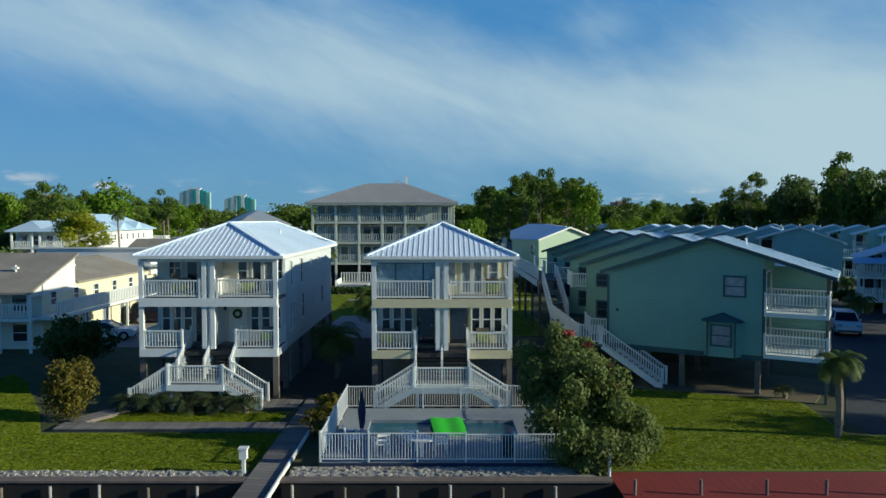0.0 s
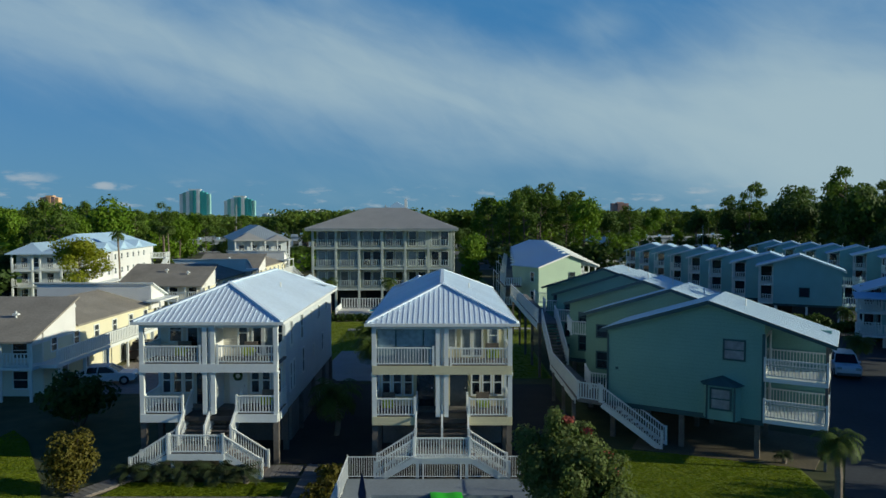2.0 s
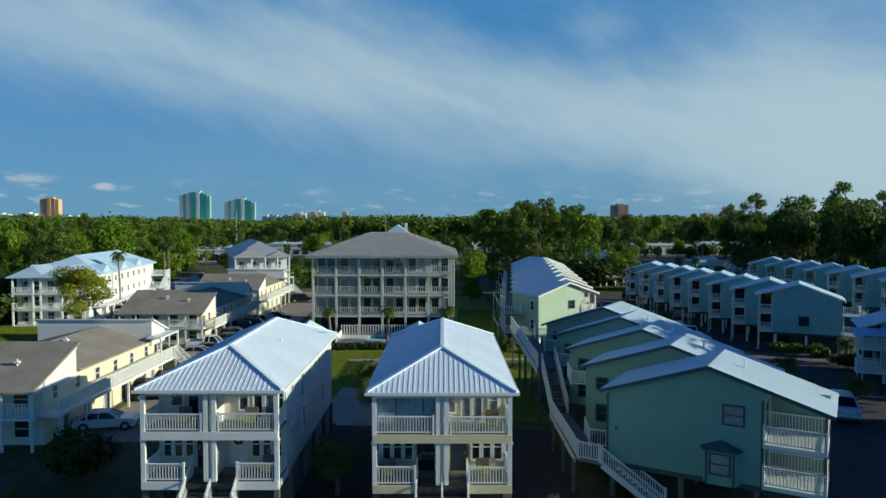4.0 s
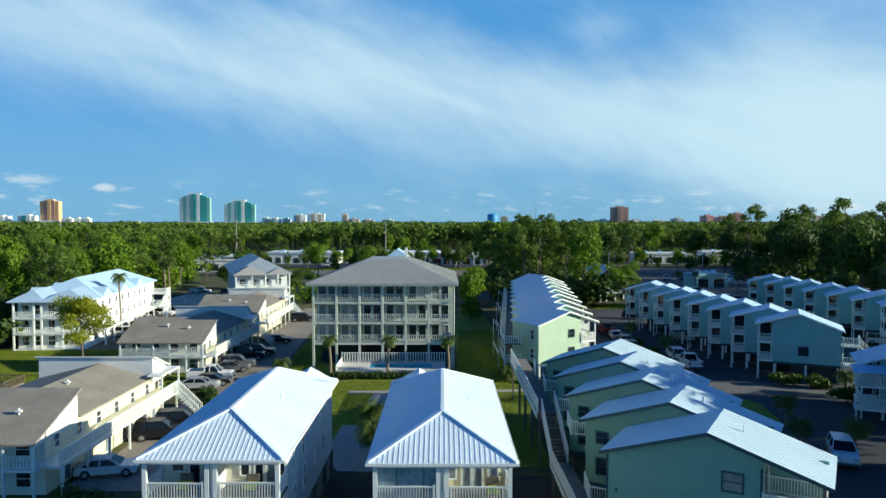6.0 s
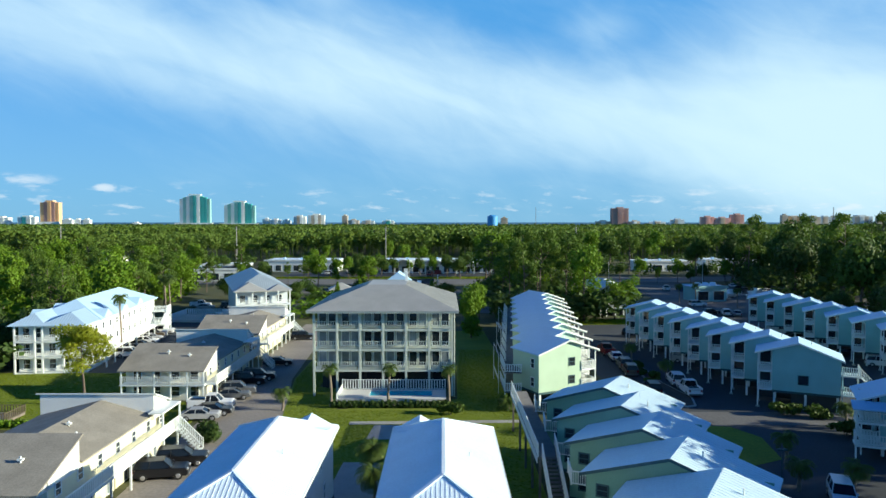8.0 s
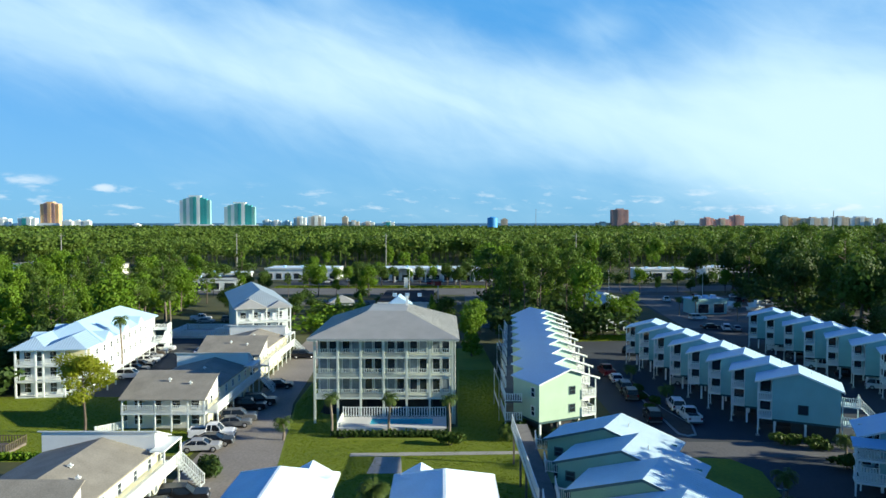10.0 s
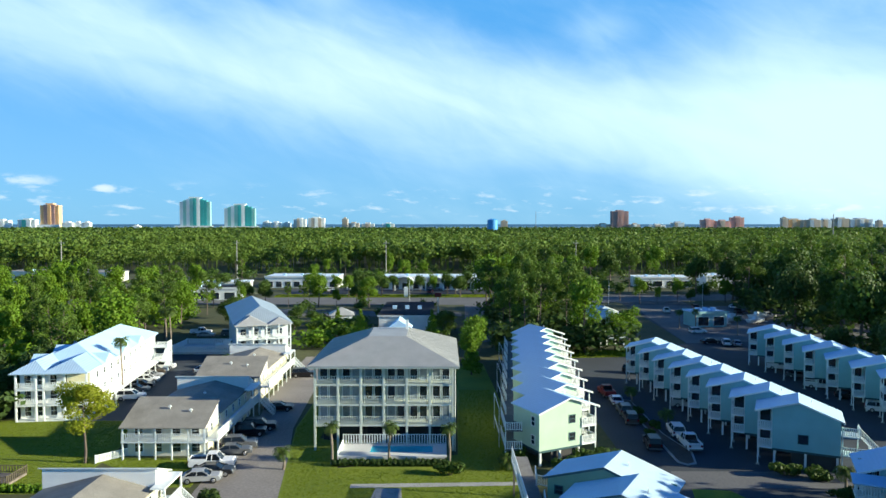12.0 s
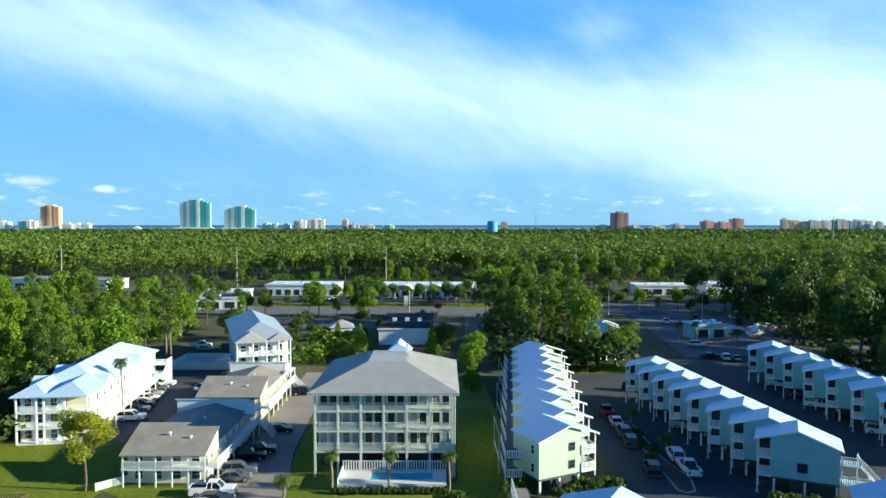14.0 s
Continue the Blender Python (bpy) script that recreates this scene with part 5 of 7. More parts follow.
for x, y, h, w, d in ((8.6, 88.2, 2.2, 1.9, 1.6), (17.6, 88.0, 2.2, 3.0, 1.3), (21.5, 89.0, 2.0, 2.2, 1.3), (14.5, 85.2, 1.8, 1.5, 1.2), (41.5, 84.5, 1.5, 2.4, 1.2), (44.5, 83.0, 1.7, 1.8, 1.2),
                      (0.6, 84.6, 1.5, 2.2, 1.0), (44.0, 76, 1.9, 2.0, 1.5), (46.5, 73.5, 1.8, 1.8, 1.5), (29.5, 100.2, 1.0, .9, .9), (30.4, 107, 1.0, .9, 1.2), (31.2, 112, 1.1, .9, 1.3), (31.5, 104, 1.2, .8, 1.0)):
    bush("garden_shrub", x, y, mound(np.random.default_rng(int(x * 7)), w, d, h, 12), 1300, .16, OAK_LEAF, "leafy green garden shrub beside the building")
hd = thing("hedge", "clipped dark hedge before the apartment pool", "hedge", pose(-13.9, 87.7, 0))
hb = [(i * .7, 0, .5, .5, .45, .5) for i in range(21)]
part("foliage", quads_mesh("foliage", leaf_quads(hb, 3800, .13, rng), DARK_LEAF), None, hd)
hd = thing("hedge", "long clipped bright hedge at the lawn's edge", "hedge", pose(-72, 79.2, 0))
hb = [(i * .9, 0, .45, .6, .6, .5) for i in range(31)]
part("foliage", quads_mesh("foliage", leaf_quads(hb, 4200, .15, rng), BRIGHT_LEAF), None, hd)

# sago palms under the stair of the first house
for i, (x, y) in enumerate(((-15.2, 33.9), (-14.0, 33.7), (-12.6, 33.75), (-11.3, 33.75), (-9.6, 33.5))):
    palm(x, y, .5, 1.15, i, 20, "low dark sago palm planted below the stair", .13)
# palms
palm(17.0, 29.8, 3.3, 1.25, 1, 34, "small sabal palm with a ragged dark head on the lawn")
for x, y, h in ((-6.3, 41.0, 2.6), (-6.7, 64.0, 3.2), (-5.9, 58.5, 2.3)):
    palm(x, y, h, 2.0, 0, 36, "full bushy palm between the stilt houses")
for x, y in ((-14.36, 88.3), (-6.94, 88.3), (0.62, 87.7)):
    palm(x, y, 5.0, 1.45, 1, 30)
palm(-56.0, 121.0, 10.4, 1.8, 0, 34, "tall slim palm beside the white block")
for x, y in ((-62.4, 159.3), (-64.5, 162)):
    palm(x, y, 10.6, 2.2, 1, 40, "very tall palm with dead brown fronds below the head")
for x, y, h in ((-20.1, 86.5, 2.4), (8.0, 86.4, 1.2), (33.3, 104, 1.7), (31.9, 118.5, 1.7), (33.3, 67.5, 2.6), (35.1, 59.0, 2.6), (31.0, 60.3, 2.5), (68.5, 203, 5), (74, 205, 5), (80, 190, 5), (-46, 148, 2.2), (46, 79.5, 2.3), (52, 82, 2.3)):
    palm(x, y, h, 1.6, 0, 32)
palm(17.8, 36.2, .45, .6, 1, 20, "small dark sago palm on sandy ground", .12)

# single trees near the houses
tree("sunny", -46.0, 88.6, 10.5, 0, 1.2)
tree("oak", -53.5, 70.5, 7.0, 1, 1.0)
# oaks added out of view to the east, to shade drive, lawn and near roofs
for x, y, h in ((43, 26.5, 8.5), (47, 36, 9.5), (50, 42, 16.5), (47, 48, 17.5), (52, 54, 17), (55, 47, 17), (63, 61, 18.5), (66, 68, 18), (58, 40, 19), (60, 52, 20)):
    tree("oak", x, y, h, int(y) % 3, 1.2)
for x, y, h in ((-20.4, 171.5, 9.5), (-2.9, 174, 9.0), (5.6, 141, 8.5), (-45.6, 255, 12), (-27, 252, 11.5), (-31, 205, 6.0)):
    tree("cone" if h < 10 else "bright", x, y, h, int(x) % 3)
for x, y, h in ((5.8, 150, 9), (7.0, 158, 9.5), (8.5, 166, 8), (45.6, 172, 9.5), (41.5, 169, 9)):
    tree("bright", x, y, h, int(y) % 3)
for x, y, h in ((-38, 205, 5), (-41, 192, 4.5), (-34, 188, 4.5), (-29, 190, 5), (-45, 215, 5), (-24, 188, 5), (-27, 182, 4.2), (0, 190, 7), (-56, 206, 6.5), (-60, 202, 6), (-65, 212, 7), (-68, 225, 7)):
    tree("oak", x, y, h, int(x * 3) % 3, 1.3)


def wood(kinds, box, count, h0, h1, seed, keep=lambda x, y: True):
    r = np.random.default_rng(seed)
    made, tries = [], 0
    gap = math.sqrt((box[2] - box[0]) * (box[3] - box[1]) / count) * .72
    while len(made) < count and tries < 6000:
        tries += 1
        x, y = r.uniform(box[0], box[2]), r.uniform(box[1], box[3])
        if not keep(x, y) or any((x - a) ** 2 + (y - b) ** 2 < gap * gap for a, b in made):
            continue
        made.append((x, y))
        tree(kinds[len(made) % len(kinds)], x, y, r.uniform(h0, h1), len(made), r.uniform(.62, .88) if kinds[len(made) % len(kinds)] == "pine" else r.uniform(.7, .95))


wood(("bright", "pine", "pine", "bright"), (-165, 128, -68, 262), 66, 11, 17, 31, lambda x, y: x < -66 - (y - 128) * .12 and x > -.66 * y - 12)
wood(("dark", "dark"), (-82, 100, -68, 128), 7, 7, 10, 32)
wood(("pine", "pine", "bright"), (14, 163, 38, 252), 30, 14, 20.5, 33, lambda x, y: x > 13 + (y - 163) * .02)
wood(("pine", "oak", "pine", "dark"), (92, 150, 205, 300), 60, 16, 24.5, 34, lambda x, y: x > 88 + (y - 150) * .2 and x < .66 * y + 18)
wood(("dark", "oak"), (78, 96, 112, 150), 16, 9, 15, 35, lambda x, y: x > 82)
wood(("oak", "bright"), (-100, 272, 60, 302), 20, 6, 10, 36, lambda x, y: y > 288 or y < 260)
wood(("pine", "oak", "bright"), (50, 300, 230, 415), 28, 11, 19, 37, lambda x, y: not (88 < x < 152 and 325 < y < 348))
wood(("oak", "pine", "bright"), (-215, 215, -150, 320), 14, 7, 10, 38)
wood(("pine", "bright"), (-120, 345, 60, 420), 18, 9, 14, 39)
wood(("bright", "oak", "pine"), (-80, 250, -14, 261), 9, 6, 10, 40)
wood(("oak", "bright", "oak"), (-62, 301, 60, 316), 15, 6, 10, 44)
wood(("oak", "bright"), (64, 262, 110, 276), 7, 6, 10, 45)


def far_woods(name, y0, y1, gap, leaves, size, hmin, hmax, seed, leaf, trunks, label, edge=0.66):
    """Woods of many trees in one mesh, each with its own lumpy crown."""
    r = np.random.default_rng(seed)
    temps = []
    for k in range(7):
        n = r.integers(4, 8)
        an = r.uniform(0, 6.28, n)
        bl = [(math.cos(a) * .16, math.sin(a) * .16, r.uniform(.55, .9), .15, .15, .10) for a in an] + [(0, 0, .85, .15, .15, .12)]
        q = leaf_quads(bl, leaves, size, r)
        if trunks:
            t = MB().tube((0, 0, 0), (0, 0, .8), .011, .007, 4, False)
            q = np.concatenate([q, np.array([[t.v[i] for i in f] for f in t.f])])
        temps.append(q)
    out = []
    y = y0
    while y < y1:
        w = edge * y + 45
        n = int(2 * w / gap)
        xs = np.linspace(-w, w, n) + r.uniform(-gap * .5, gap * .5, n)
        for x in xs:
            h = r.uniform(hmin, hmax)
            if y0 < 500:
                h *= .82 if -235 < x < -105 else 1.04
            a = r.uniform(0, 6.28)
            c, s = math.cos(a), math.sin(a)
            q = temps[r.integers(0, 7)]
            m = np.array([[c, s, 0], [-s, c, 0], [0, 0, 1]]) * h
            m[:, :2] *= r.uniform(.9, 1.4)
            out.append(q @ m + np.array((x + r.uniform(-gap, gap) * .6, y + r.uniform(-gap, gap), 0)))
        y += gap
    ob = new(name, quads_mesh(name, np.concatenate(out), leaf))
    tagged(ob, label, "woods", "", "stuff")


def thicket(name, box, count, h0, h1, seed, leaf, label, keep=lambda x, y: True):
    """Low growth under the tall trees, in one mesh."""
    r = np.random.default_rng(seed)
    temps = [leaf_quads(mound(r, .5, .5, 1.0, 11), 170, .068, r) for _ in range(5)]
    out = []
    while len(out) < count:
        x, y = r.uniform(box[0], box[2]), r.uniform(box[1], box[3])
        if keep(x, y):
            h = r.uniform(h0, h1)
            a = r.uniform(0, 6.28)
            m = np.array([[math.cos(a), math.sin(a), 0], [-math.sin(a), math.cos(a), 0], [0, 0, 1]]) * h
            m[:, :2] *= r.uniform(1.0, 1.6)
            out.append(temps[r.integers(0, 5)] @ m + np.array((x, y, 0)))
    tagged(new(name, quads_mesh(name, np.concatenate(out), leaf)), label, "undergrowth", "", "stuff")


thicket("undergrowth", (14, 162, 40, 252), 90, 4, 9, 50, DARK_LEAF, "dense dark undergrowth below the pines", lambda x, y: x > 13 + (y - 163) * .02)
thicket("undergrowth", (88, 148, 205, 300), 170, 5, 11, 51, DARK_LEAF, "dense dark undergrowth below tall pines", lambda x, y: x > 86 + (y - 150) * .2)
thicket("undergrowth", (-165, 128, -70, 262), 170, 4, 9, 52, BRIGHT_LEAF, "bright green undergrowth among the trees", lambda x, y: x < -68 - (y - 128) * .12)
thicket("undergrowth", (-85, 96, -68, 130), 26, 3, 7, 53, DARK_LEAF, "dark undergrowth beside the white block")
thicket("undergrowth", (50, 300, 230, 420), 110, 3, 7, 54, OAK_LEAF, "green undergrowth beyond the car park", lambda x, y: not (88 < x < 152 and 322 < y < 350))
thicket("undergrowth", (-130, 345, 60, 425), 110, 3, 7, 55, OAK_LEAF, "green undergrowth behind the shops")
thicket("undergrowth", (-36, 166, -21, 204), 24, 2.5, 5.5, 57, BRIGHT_LEAF, "sunlit garden trees beside the hip-roofed house")
thicket("undergrowth", (-60, 182, 2, 258), 44, 1.8, 4.2, 56, OAK_LEAF, "garden shrubs between the houses and the road", lambda x, y: not (-20 < x < -2 and y < 214) and x > -60 + (y - 182) * .1)
far_woods("woods_edge", 425, 700, 7.6, 84, .046, 10.5, 20.5, 41, WOODS_LEAF, True, "dense green pine woods with pale trunks at their edge")
far_woods("woods_middle", 700, 1250, 12.5, 30, .10, 9, 19, 42, WOODS_LEAF, False, "dense green pine woods spreading to the coast")
far_woods("woods_far", 1250, 2350, 21, 13, .2, 12, 17, 43, OAK_LEAF, False, "far flat woods before the coast towers", .62)


# ---- grass blades on the lawns ----
def turf(name, pts, n, size, seed, label):
    """Upright tufts of grass scattered over a lawn's outline."""
    r = np.random.default_rng(seed)
    P = np.array(pts, float)
    lo, hi = P.min(0), P.max(0)
    c = r.uniform(lo, hi, (n * 3, 2))
    inside = np.zeros(len(c), bool)
    for (ax, ay), (bx, by) in zip(P, np.roll(P, -1, 0)):
        cross = ((ay > c[:, 1]) != (by > c[:, 1]))
        with np.errstate(divide="ignore", invalid="ignore"):
            inside ^= cross & (c[:, 0] < (bx - ax) * (c[:, 1] - ay) / (by - ay) + ax)
    c = c[inside][:n]
    m = len(c)
    a = r.uniform(0, math.pi, m)
    w, h = size * r.uniform(.6, 1.3, m), size * r.uniform(.1, .28, m)
    dx, dy = np.cos(a) * w, np.sin(a) * w
    lx, ly = r.normal(0, .3, m) * h, r.normal(0, .3, m) * h
    z = np.full(m, .03)
    q = np.stack([np.stack([c[:, 0] - dx, c[:, 1] - dy, z], 1), np.stack([c[:, 0] + dx, c[:, 1] + dy, z], 1),
                  np.stack([c[:, 0] + dx * .7 + lx, c[:, 1] + dy * .7 + ly, z + h], 1), np.stack([c[:, 0] - dx * .7 + lx, c[:, 1] - dy * .7 + ly, z + h], 1)], 1)
    tagged(new(name, quads_mesh(name, q, TURF)), label, "grass", "", "stuff")


for i, (pts, n, size) in enumerate((
        ([(-26, 25.75), (-7.0, 25.75), (-7.1, 30.2), (-17.6, 30.2), (-19.5, 33.5), (-24, 40), (-26, 42)], 45000, .08),
        ([(-15.8, 31.8), (-7.6, 31.8), (-7.6, 33.5), (-15.3, 33.5)], 9000, .08),
        ([(4.7, 25.8), (24, 25.8), (24, 29.5), (17.5, 30.0), (18.3, 36.3), (9.2, 38.5), (4.7, 37.9)], 42000, .08),
        ([(-19.3, 56.4), (-6.5, 56.2), (8.6, 56.2), (8.6, 70), (10.8, 86), (8.4, 128), (2.8, 128), (1.9, 92), (1.5, 86.5), (-13.4, 86.5), (-17.6, 99), (-17.9, 117), (-22.0, 117), (-22.0, 104), (-19.6, 86), (-18.0, 74)], 52000, .12),
        ([(-72, 78.6), (-44, 78.6), (-44, 89), (-33, 80.6), (-29.7, 80.6), (-30.1, 90.3), (-44.1, 90.6), (-46.1, 107.8), (-72, 107.8)], 42000, .12),
        ([(-330, 298), (-90, 294), (-90, 318), (-330, 345)], 16000, .7), ([(-70, 288), (60, 288), (60, 299), (-70, 299)], 5000, .6),
        ([(24.6, 158), (44, 160), (44, 168), (25, 168)], 5000, .25))):
    turf("grass", pts, n, size, 60 + i, "short sunlit lawn grass")


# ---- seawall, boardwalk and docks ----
structure("seawall", MB().box(-60, SHORE - .4, -1.2, -7.0, SHORE - .002, .08).box(-5.9, SHORE - .4, -1.2, 6.0, SHORE - .002, .08), SEAWALL, "timber seawall along the canal, darkened for the shade beneath its cap")
structure("trim_cap", MB().box(-60, SHORE - .45, .08, -7.0, SHORE + .02, .15).box(-5.9, SHORE - .45, .08, 6.0, SHORE + .02, .15), WOOD, "grey timber cap on the seawall")
structure("trim_rubble", MB().slab(flat([(-60, 24.78), (-7.2, 24.78), (-7.2, 25.55), (-60, 25.6)], .07), .12), RUBBLE, "pale rubble strip behind the seawall")
rs = np.random.default_rng(5)
stones = []
for i in range(900):
    x = rs.uniform(-30, -7.3) if i < 560 else rs.uniform(-5.6, 4.2)
    y, s = rs.uniform(24.85, 25.5) if i < 560 else rs.uniform(24.85, 25.75), rs.uniform(.03, .075)
    z = (.075 if i < 560 else .125) + s * .25
    c = np.array([x, y, z])
    p = [c + np.array(v) * s * rs.uniform(.7, 1.2) for v in ((-1, -1, -.4), (1, -1, -.4), (1, 1, -.4), (-1, 1, -.4), (-.7, -.7, .5), (.7, -.7, .5), (.7, .7, .5), (-.7, .7, .5))]
    for f in ((4, 5, 6, 7), (0, 1, 5, 4), (1, 2, 6, 5), (2, 3, 7, 6), (3, 0, 4, 7)):
        stones.append([p[k] for k in f])
tagged(new("rubble_stones", quads_mesh("rubble_stones", stones, RUBBLE)), "loose pale stones along the seawall", "stones", "", "stuff")
for i, x in enumerate([-31 + 1.72 * k for k in range(14)] + [-5.3 + 1.85 * k for k in range(6)]):
    tagged(part("timber_pile", MB().tube((x, SHORE - .52, -1.6), (x, SHORE - .52, -.06 + .05 * (i % 3)), .06, .055, 8), CONCRETE if i % 3 else PILE), "short weathered pile before the seawall", "pile", "seawall piles")


def planks(ob, p0, p1, w, step=.29, z=.16):
    """Boards laid across a walk from p0 to p1."""
    a, b = Vector((*p0, z)), Vector((*p1, z))
    d = (b - a).normalized()
    s = Vector((-d.y, d.x, 0)) * w / 2
    n = int((b - a).length / step)
    me = None
    for i in range(n):
        c = a + d * (i + .5) * step
        if me is None:
            mb = MB().slab([-s - d * (step / 2 - .012), s - d * (step / 2 - .012), s + d * (step / 2 - .012), -s + d * (step / 2 - .012)], .05)
            me = mb.mesh("plank", DECK)
        o = new("plank", me)
        o.parent, o.location = ob, c
    part("joist", MB().beam(a - s * .8 - Vector((0, 0, .12)), b - s * .8 - Vector((0, 0, .12)), .08, .16), WOOD, ob)
    part("joist", MB().beam(a + s * .8 - Vector((0, 0, .12)), b + s * .8 - Vector((0, 0, .12)), .08, .16), WOOD, ob)


bw = thing("boardwalk", "weathered grey boardwalk from the house to the dock", "boardwalk")
planks(bw, (-6.4, 19.5), (-6.4, 36.0), 1.15)
planks(bw, (-17.2, 31.0), (-7.0, 31.0), 1.0)
planks(bw, (-16.9, 31.6), (-15.2, 34.4), 1.0)
planks(bw, (-9.2, 34.9), (-7.0, 34.9), 1.6, z=.13)
for y in (20.5, 22.5, 24.5):
    for x in (-6.95, -5.85):
        part("pile", MB().tube((x, y, -1.6), (x, y, .12), .1, .1, 8), PILE, bw)
part("edge_board", MB().box(-5.82, 19.5, .08, -5.76, 30, .26), WHITE, bw)
pd = thing("dock_pedestal", "white dock utility pedestal on a post", "pedestal", pose(-7.3, 25.3, 0) @ Matrix.Scale(0.85, 4))
part("post", MB().box(-.07, -.07, 0, .07, .07, 1.0), WHITE, pd)
part("box", MB().box(-.16, -.13, .72, .16, .13, 1.15).slab([(-.2, -.17, 1.22), (.2, -.17, 1.22), (.2, .17, 1.22), (-.2, .17, 1.22)], .07), WHITE, pd)
rd = thing("red_dock", "flat red-painted dock deck beside the lawn", "dock")
for k in range(36):
    o = part("board", MB().box(6.1 + .32 * k, 18.5, -.06, 6.1 + .32 * k + .314, 25.55, .02), RED, rd)
for x in (6.82, 9.16, 11.5, 13.62, 15.8):
    part("dock_post", MB().tube((x * .955, 23.4, -1.4), (x * .955, 23.4, .56), .06, .055, 8), WOOD, rd)
part("corner_post", MB().tube((6.02, 25.0, -1.4), (6.02, 25.0, 1.05), .06, .06, 8), WHITE, rd)


# ---- pool of the second house ----
ps = thing("pool_deck", "raised concrete pool deck with pool before the stair", "pool", pose(0, 0, 0))
PX0, PX1, PY0, PY1, PZ = -4.6, 4.5, 25.9, 33.4, .27
wx0, wx1, wy0, wy1 = -3.25, 3.15, 29.0, 31.3
part("deck", MB().box(PX0, PY0, 0, PX1, wy0, PZ).box(PX0, wy1, 0, PX1, PY1, PZ).box(PX0, wy0, 0, wx0, wy1, PZ).box(wx1, wy0, 0, PX1, wy1, PZ), POOL_DECK, ps)
part("pool_water", MB().box(wx0, wy0, .05, wx1, wy1, PZ - .1), POOL_SHADED, ps, "blue pool water with shade in its colour")
part("coping", MB().box(wx0 - .2, wy0 - .2, PZ, wx1 + .2, wy0, PZ + .04).box(wx0 - .2, wy1, PZ, wx1 + .2, wy1 + .2, PZ + .04).box(wx0 - .2, wy0, PZ, wx0, wy1, PZ + .04).box(wx1, wy0, PZ, wx1 + .2, wy1, PZ + .04), POOL_DECK, ps)
part("deck_face", MB().box(PX0 - .02, PY0 - .05, -.1, PX1 + .02, PY0 - .002, PZ - .03), NAVY, ps)
part("shore_ledge", MB().box(PX0 - .9, SHORE + .03, 0, PX1 + 1.0, PY0 - .06, .12), RUBBLE, ps)
fc = thing("pool_fence", "white aluminium picket fence round the pool", "fence", pose(0, 0, 0))
runs = [((PX0, PY0), (PX1, PY0)), ((PX0, PY0 + .1), (PX0, PY1 - .1)), ((PX1, PY0 + 2.5), (PX1, PY1 - .1)), ((PX0, PY1), (PX1, PY1))]
for p, q in runs:
    n = max(1, round((Vector(q) - Vector(p)).length / 1.8))
    for i in range(n):
        a, b = Vector(p).lerp(Vector(q), i / n), Vector(p).lerp(Vector(q), (i + 1) / n)
        part("fence_panel", MB().rail((a.x, a.y, PZ), (b.x, b.y, PZ), 1.05, .115, .055, .022, 1, .045), WHITE, fc)
fl = thing("pool_float", "bright green foam mat hanging over the pool edge", "float", pose(0.12, 30.2, PZ))
n = 12
mt, edge = MB(), []
for i in range(n + 1):
    x, z = -.72 + 1.44 * i / n, .05 + .02 * math.sin(i * .8)
    edge += [(x + .25, -1.1, z - .05), (x + .25, -1.1, z), (x, 1.25, z + .05), (x, 1.25, z)]
skin = [(4 * i + c, 4 * i + 4 + c, 4 * i + 4 + (c + 1) % 4, 4 * i + (c + 1) % 4) for i in range(n) for c in range(4)]
mt.add(edge, skin + [(0, 1, 2, 3), (4 * n + 3, 4 * n + 2, 4 * n + 1, 4 * n)])
part("mat", mt, GREEN_FLOAT, fl)


def chair(x, y, turn):
    c = thing("patio_chair", "white moulded patio chair beside the pool", "chair", pose(x, y, PZ, 0, 0, turn), "patio chairs")
    part("seat", MB().box(-.25, -.25, .4, .25, .25, .44), WHITE, c)
    part("backrest", MB().beam((-.24, .25, .44), (-.24, .38, .9), .04, .04).beam((.24, .25, .44), (.24, .38, .9), .04, .04).beam((-.24, .36, .82), (.24, .36, .82), .05, .1).beam((-.24, .3, .62), (.24, .3, .62), .05, .07), WHITE, c)
    for a in (-.22, .22):
        for b in (-.22, .22):
            part("leg", MB().box(a - .025, b - .025, 0, a + .025, b + .025, .4), WHITE, c)
        part("armrest", MB().beam((a * 1.15, -.25, .62), (a * 1.15, .28, .66), .05, .04).beam((a * 1.15, -.22, .4), (a * 1.15, -.22, .62), .04, .04), WHITE, c)


chair(-2.4, 26.9, 200), chair(-1.2, 27.4, 160), chair(-.1, 27.0, 190), chair(-3.6, 27.6, 110)
tb = thing("patio_table", "small round white patio table", "table", pose(-.8, 26.5, PZ))
part("tabletop", MB().tube((0, 0, .68), (0, 0, .72), .45, .45, 20), WHITE, tb)
part("pedestal", MB().tube((0, 0, 0), (0, 0, .68), .05, .05, 8), WHITE, tb)
um = thing("patio_umbrella", "closed navy umbrella with white stripes on a stand", "umbrella", pose(-3.35, 28.6, PZ))
part("pole", MB().tube((0, 0, 0), (0, 0, 2.0), .025, .025, 8), WHITE, um)
part("canopy", MB().tube((0, 0, .5), (0, 0, 1.2), .09, .17, 10).tube((0, 0, 1.2), (0, 0, 2.0), .17, .03, 10), NAVY, um)
part("base", MB().tube((0, 0, 0), (0, 0, .1), .25, .22, 12), CONCRETE, um)
bn = thing("waste_bin", "dark plastic bin by the fence", "bin", pose(2.5, 26.6, PZ))
part("body", MB().tube((0, 0, 0), (0, 0, .75), .22, .27, 12), FLAT_ROOF, bn)
part("lid", MB().tube((0, 0, .75), (0, 0, .83), .29, .2, 12), FLAT_ROOF, bn)
